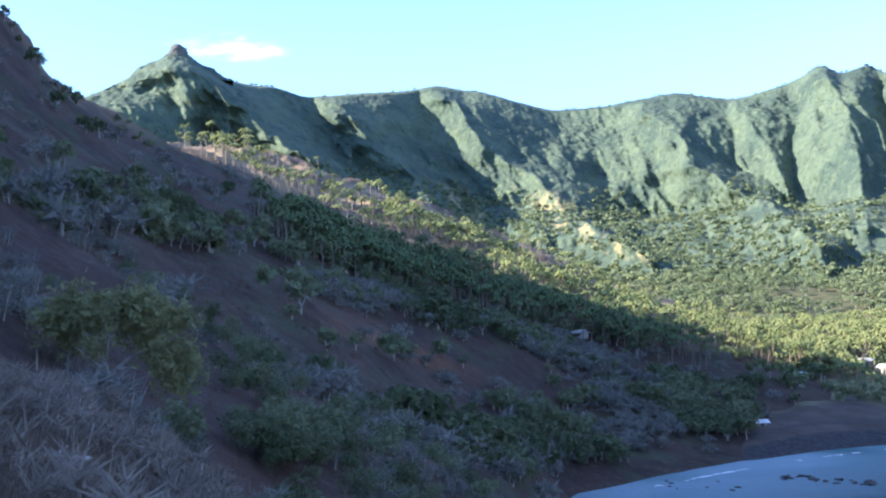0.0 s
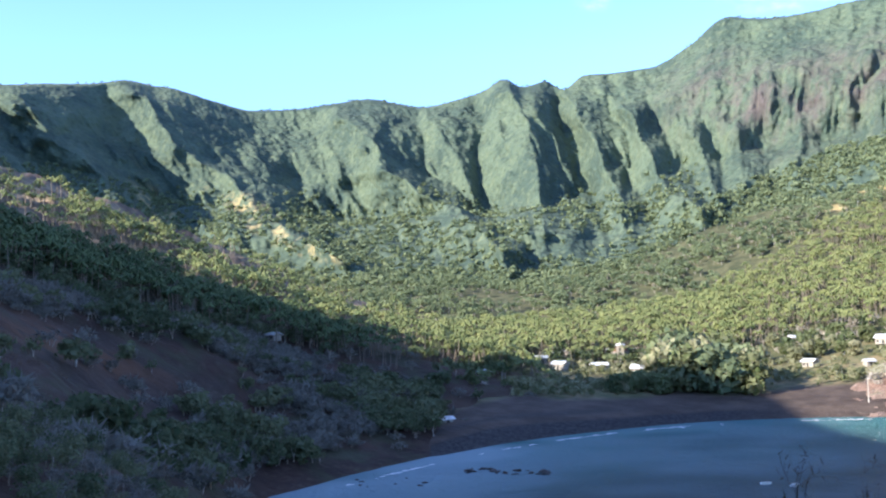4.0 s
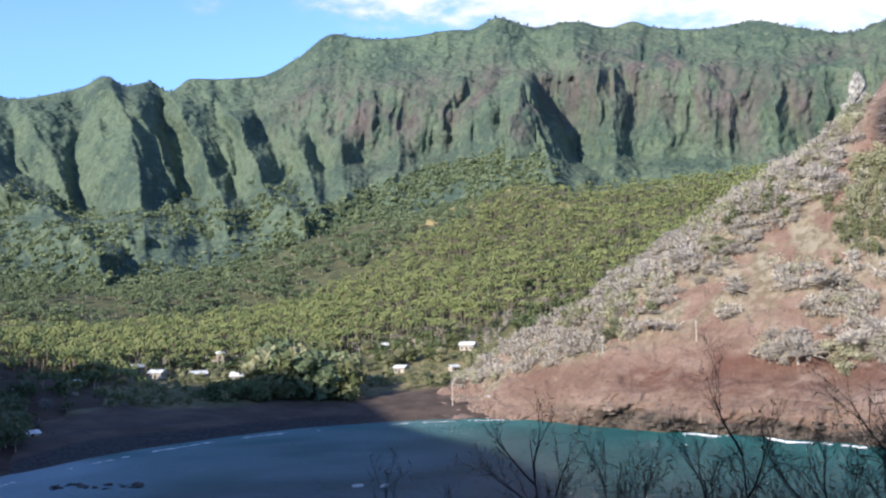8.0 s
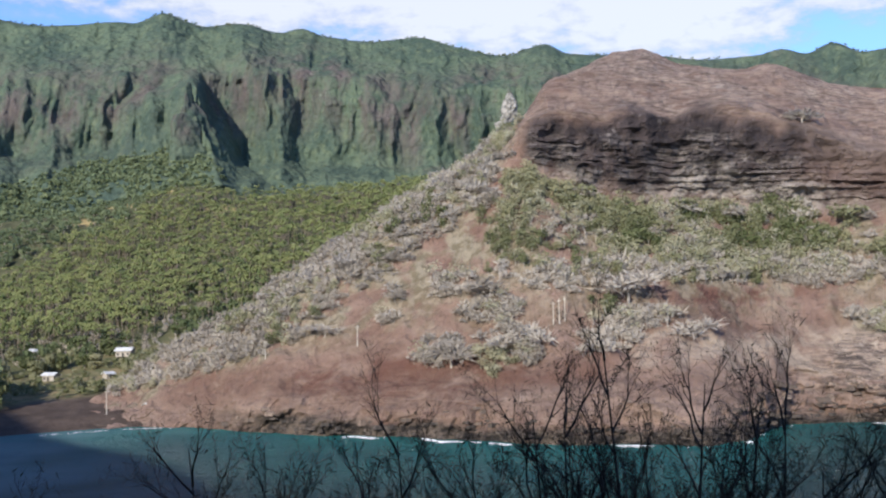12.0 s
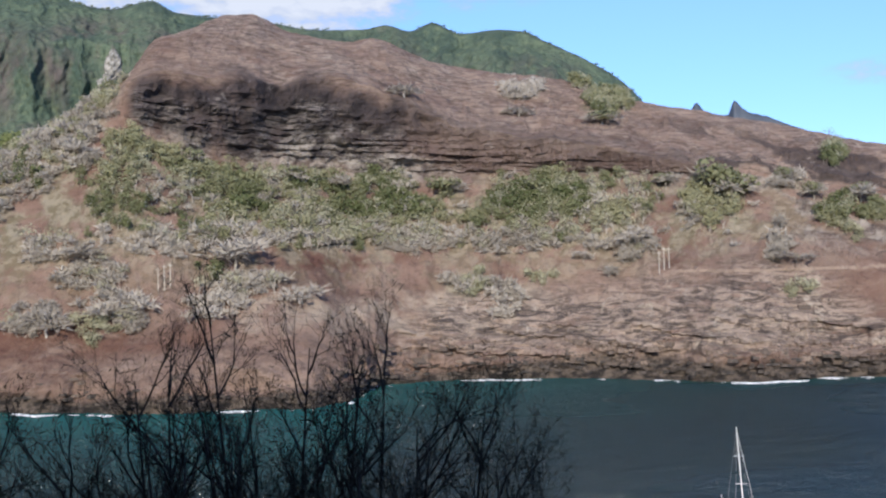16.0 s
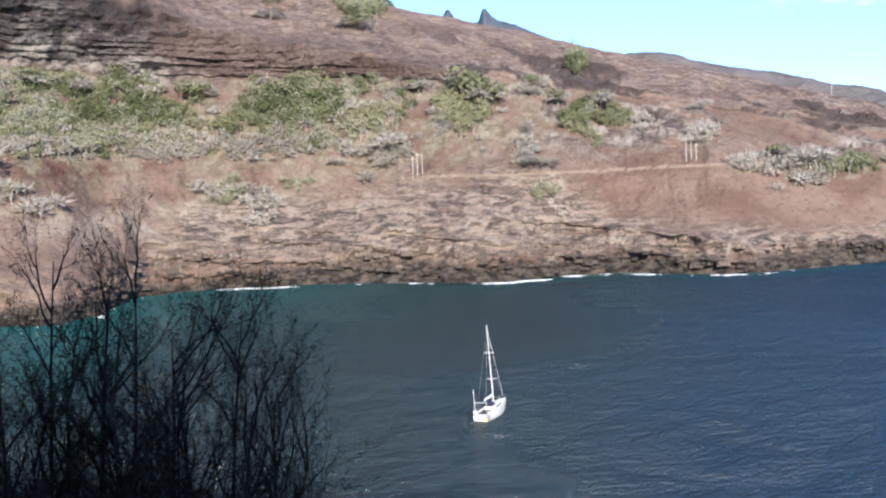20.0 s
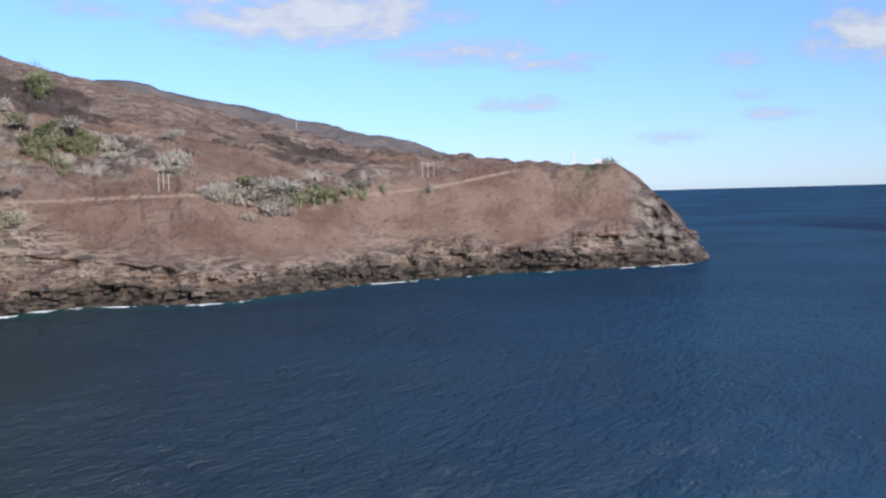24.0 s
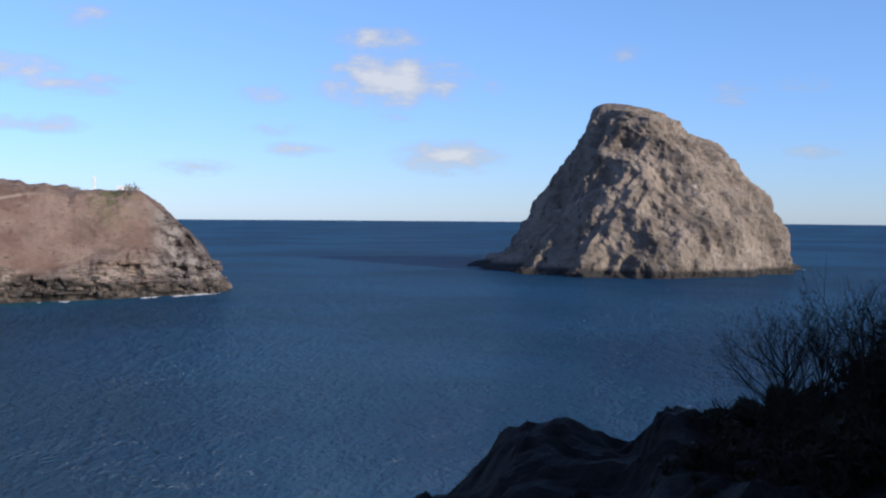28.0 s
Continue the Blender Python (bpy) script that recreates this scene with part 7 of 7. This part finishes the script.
def near_cover():
    far = lambda p: np.hypot(p[..., 0], p[..., 1])
    grass = sites("near_slope", 4200, lambda b, g, p: window(far(p), 7, 42, 4) / (4 + far(p)) * window(b, -30, -5, 5) * clumped(p, 5, 241, -0.35, 0.2), 0.05)
    strew("dry_grass", GRASS, grass, 0.35 + 0.6 * dice.rand(len(grass)), [M_DRY], "pale dry grass on the near slope", "grass")
    stalk = sites("near_slope", 420, lambda b, g, p: window(far(p), 10, 45, 4) / (4 + far(p)) * window(b, -30, -5, 5) * clumped(p, 7, 244, -0.2, 0.2), 0.05)
    strew("dry_brush", FINE_TWIGS, stalk, 0.8 + 1.0 * dice.rand(len(stalk)), [M_BARK, M_STRAW], "bleached dry brush among the near grass", "brush")
    scrub = sites("near_slope", 330, lambda b, g, p: (1 - window(b, -26, -13.5, 1) * (far(p) < 80)) * window(far(p), 17, 150, 8) * (0.5 + np.clip((45 - far(p)) / 20, 0, 1) + 5 * patch(b, p, [(-14, -5.7, 2.8, 1.0), (-8.4, -6.3, 3.2, 1.2)], 12)) * clumped(p, 14, 242, -0.1, 0.3) * np.clip(p[..., 2] / 10, 0, 1), 0.1)
    strew("near_scrub", FINE_BUSHES, scrub, 1.5 + 2.0 * dice.rand(len(scrub)), [M_BARK, M_SHADE_LEAF], "low grey-green scrub on the near slope", "scrub")
    bare = sites("near_slope", 340, lambda b, g, p: window(far(p), 26, 170, 10) * clumped(p, 14, 245, -0.1, 0.3) * np.clip(p[..., 2] / 10, 0, 1), 0.1)
    strew("bare_scrub", FINE_TWIGS, bare, 1.2 + 1.6 * dice.rand(len(bare)), [M_BARK, M_SHADE_TWIG], "low leafless scrub on the near slope", "scrub")
    dark = sites("near_hill", 800, lambda b, g, p: (0.45 * window(b, 144, 153, 1) + window(b, 151, 176, 3)) * window(np.hypot(p[..., 0], p[..., 1]), 18, 40, 4) * clumped(p, 5, 243, -0.2, 0.2), 0.1)
    strew("rock_scrub", TWIGS + BUSHES, dark, 0.3 + 0.6 * dice.rand(len(dark)), [M_DARK_BARK, M_NEEDLE], "dark scrub on the near rocks", "scrub")


near_cover()


def dark_bush(b, r, w, h, seed):
    ob = thing("bush", on("near_hill", b, r, 0.25), "dark rounded bush on the shaded near rocks", "bush", "bushes on the near rocks")
    q = np.random.RandomState(seed)
    stems, tips = Soup(), []
    for k in range(7):
        d = np.array([q.randn() * 0.6, q.randn() * 0.6, 1.0])
        branch(stems, tips, np.array([q.randn() * 0.12 * w, q.randn() * 0.12 * w, 0.0]), d / np.linalg.norm(d), h * 0.75, 0.035, 2, q, 0.2, 0.55, 2)
    soup_part("branchwork", stems, M_DARK_BARK, ob)
    leaves = Soup()
    for k in range(2600):
        d = q.randn(3)
        d /= np.linalg.norm(d)
        c = d * np.array([w * 0.5, w * 0.5, h * 0.48]) * q.uniform(0.55, 1.0) ** 0.5 * (0.75 + 0.25 * math.sin(5 * d[0] + 3 * d[1])) + np.array([0, 0, h * 0.42])
        u, v = 0.10 * q.randn(3), 0.10 * q.randn(3)
        leaves.tri(tuple(c), tuple(c + u), tuple(c + v))
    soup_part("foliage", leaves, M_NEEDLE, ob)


for k, row in enumerate(((160.6, 22, 3.2, 3.0), (158.6, 23, 2.6, 2.3), (156.6, 25, 2.2, 1.7), (162.5, 20, 3.0, 3.2), (154.8, 27, 1.8, 1.2), (159.6, 18, 2.0, 1.5), (153.4, 27, 1.8, 0.9))):
    dark_bush(*row, 60 + k)
for row in ((156.3, 24, 37.4, -0.1, 31, 2), (158.2, 22, 37.9, -0.05, 32, 2), (160.2, 21, 38.2, 0.05, 33, 2)):
    shoot(*row)


def log(b, r):
    p = on("near_slope", b, r, -0.08)
    ob = thing("fallen_branch", p, "bleached fallen branch lying on dry grass", "branch", turn=-b)
    bm = rod((-0.9, 0, 0.0), (0.1, 0.05, 0.06), 0.08, 0.07, 8)
    rod((0.1, 0.05, 0.06), (0.95, -0.1, -0.02), 0.07, 0.04, 8, bm)
    part("stem", bm, M_BARK, ob, smooth=True)
    part("stub", rod((0.3, 0, 0.05), (0.55, 0.25, 0.2), 0.035, 0.02, 6), M_BARK, ob)


log(-20.4, 21)


# ---- large trees behind the beach ----
def grove_tree(b, r, h, seed, land="valley_floor", mat=None, label="large dark green tree behind the beach"):
    ob = thing("tree", on(land, b, r, 0.2), label, "tree", "trees behind the beach")
    v, f, m = crown_shape(seed, 700, 0.15, 11, True, 0.85, 0.16)
    v = v * h
    keep = np.nonzero(m == 0)[0]
    for name, slot, mt in (("trunk", 0, M_BARK), ("crown", 1, mat or M_LEAF)):
        ff = f[m == slot]
        used = np.unique(ff)
        back = np.zeros(len(v), np.int32)
        back[used] = np.arange(len(used))
        o = new(name, tri_mesh(name, v[used], back[ff], np.zeros(len(ff)), [mt], np.full(len(used), random.Random(seed).random())))
        o.parent = ob


rnd = random.Random(11)
for k in range(22):
    grove_tree(27.3 + 4.0 * k / 21 + rnd.uniform(-0.2, 0.2), rnd.uniform(500, 535), rnd.uniform(19, 27), 500 + k, mat=M_OLIVE if k % 3 == 0 else M_FOREST)
for k in range(10):
    grove_tree(24.8 + 2.6 * k / 9 + rnd.uniform(-0.2, 0.2), rnd.uniform(490, 512), rnd.uniform(6, 10), 522 + k)
for k in range(9):
    grove_tree(19.5 + 5 * k / 8, rnd.uniform(590, 640), rnd.uniform(8, 11), 535 + k, label="green tree beside the village houses")
for k in range(10):
    grove_tree(32 + 5 * k / 9, rnd.uniform(590, 640), rnd.uniform(7, 10), 550 + k, mat=M_OLIVE, label="yellow-green tree beside the village houses")


# ---- single shrubs that stand out on the headland ----
def shrub_kind(seed, leafy):
    """One shrub, a metre tall: stems below, a dome of twigs, leaves where it has any."""
    ob = thing("shrub", Vector((0, 0, -60)), "pale grey leafless shrub on brown earth", "shrub", "shrubs on the headland")
    v, f, m = dome_shape(seed, 460, 0.016)
    stem = Soup()
    stem.tube([(0, 0, -0.1), (0.03, 0.02, 0.2), (-0.04, 0.05, 0.5), (0.02, 0.08, 0.75)], [0.035, 0.028, 0.018, 0.006], 5)
    soup_part("stem", stem, M_BARK, ob)
    ff = f[m == 1]
    used = np.unique(ff)
    back = np.zeros(len(v), np.int32)
    back[used] = np.arange(len(used))
    o = new("crown", tri_mesh("crown", v[used], back[ff], np.zeros(len(ff)), [M_TWIG], np.full(len(used), random.Random(seed).random())))
    o.parent = ob
    if leafy:
        v, f, m = crown_shape(seed, 260, 0.13, 7, False, 0.9)
        o = new("foliage", tri_mesh("foliage", v * np.array([1.2, 1.2, 1.0]), f, np.zeros(len(f)), [M_OLIVE], np.full(len(v), 0.5)))
        o.parent = ob
        tagged(ob, "rounded yellow-green shrub with grey twigs on brown earth")
    return ob


def set_shrub(ob, b, r, w, h, land="headland"):
    got = copy_thing(ob, Matrix.Translation(on(land, b, r, 0.2)) @ Matrix.Rotation(rnd.random() * 6.28, 4, "Z"))
    got.scale = (w, w, h)
    return got


GREY_SHRUBS, LEAFY_SHRUBS = [shrub_kind(700 + k, False) for k in range(4)], [shrub_kind(710 + k, True) for k in range(4)]
# bearing, range, width, height; first the grey ones, then the leafy ones
for b, r, w, h in ((78.6, 560, 15, 7), (84.4, 470, 14, 10), (72.6, 518, 15, 8), (92.3, 448, 12, 5), (54.4, 398, 15, 11), (58.8, 402, 13, 10), (57.0, 400, 14, 9), (63.6, 425, 20, 14), (56.2, 468, 12, 8), (49.1, 470, 12, 7),
                   (56.5, 425, 17, 9), (47.8, 440, 12, 6), (83.0, 462, 9, 6), (91.6, 475, 7, 8), (67.0, 405, 14, 8), (51.5, 440, 11, 6), (105.6, 470, 15, 11), (100.4, 500, 9, 7)):
    set_shrub(rnd.choice(GREY_SHRUBS), b, r, w, h)
for b, r, w, h in ((82.9, 555, 16, 8), (88.3, 495, 20, 17), (94.3, 545, 7, 6), (89.5, 490, 16, 14), (91.9, 505, 9, 9), (95.4, 500, 13, 9), (93.2, 495, 9, 9), (61.5, 478, 12, 9), (66.5, 490, 13, 10), (74.5, 503, 14, 10), (79.0, 502, 13, 9),
                   (69.0, 500, 12, 9), (104.2, 470, 12, 6), (110.0, 500, 9, 5), (86.0, 500, 11, 8)):
    set_shrub(rnd.choice(LEAFY_SHRUBS), b, r, w, h)
for q in sites("headland", 150, lambda b, g, p: patch(b, p, GREY_THICKETS + GREY_SPOTS, 7) + 0.35 * spur_side(b, p)):
    w = rnd.uniform(4.5, 8.5)
    set_shrub(rnd.choice(GREY_SHRUBS), math.degrees(math.atan2(q[0], q[1])), math.hypot(q[0], q[1]), w, w * rnd.uniform(0.55, 0.8))
for ob in GREY_SHRUBS + LEAFY_SHRUBS:
    for o in (*ob.children, ob):
        bpy.data.objects.remove(o)
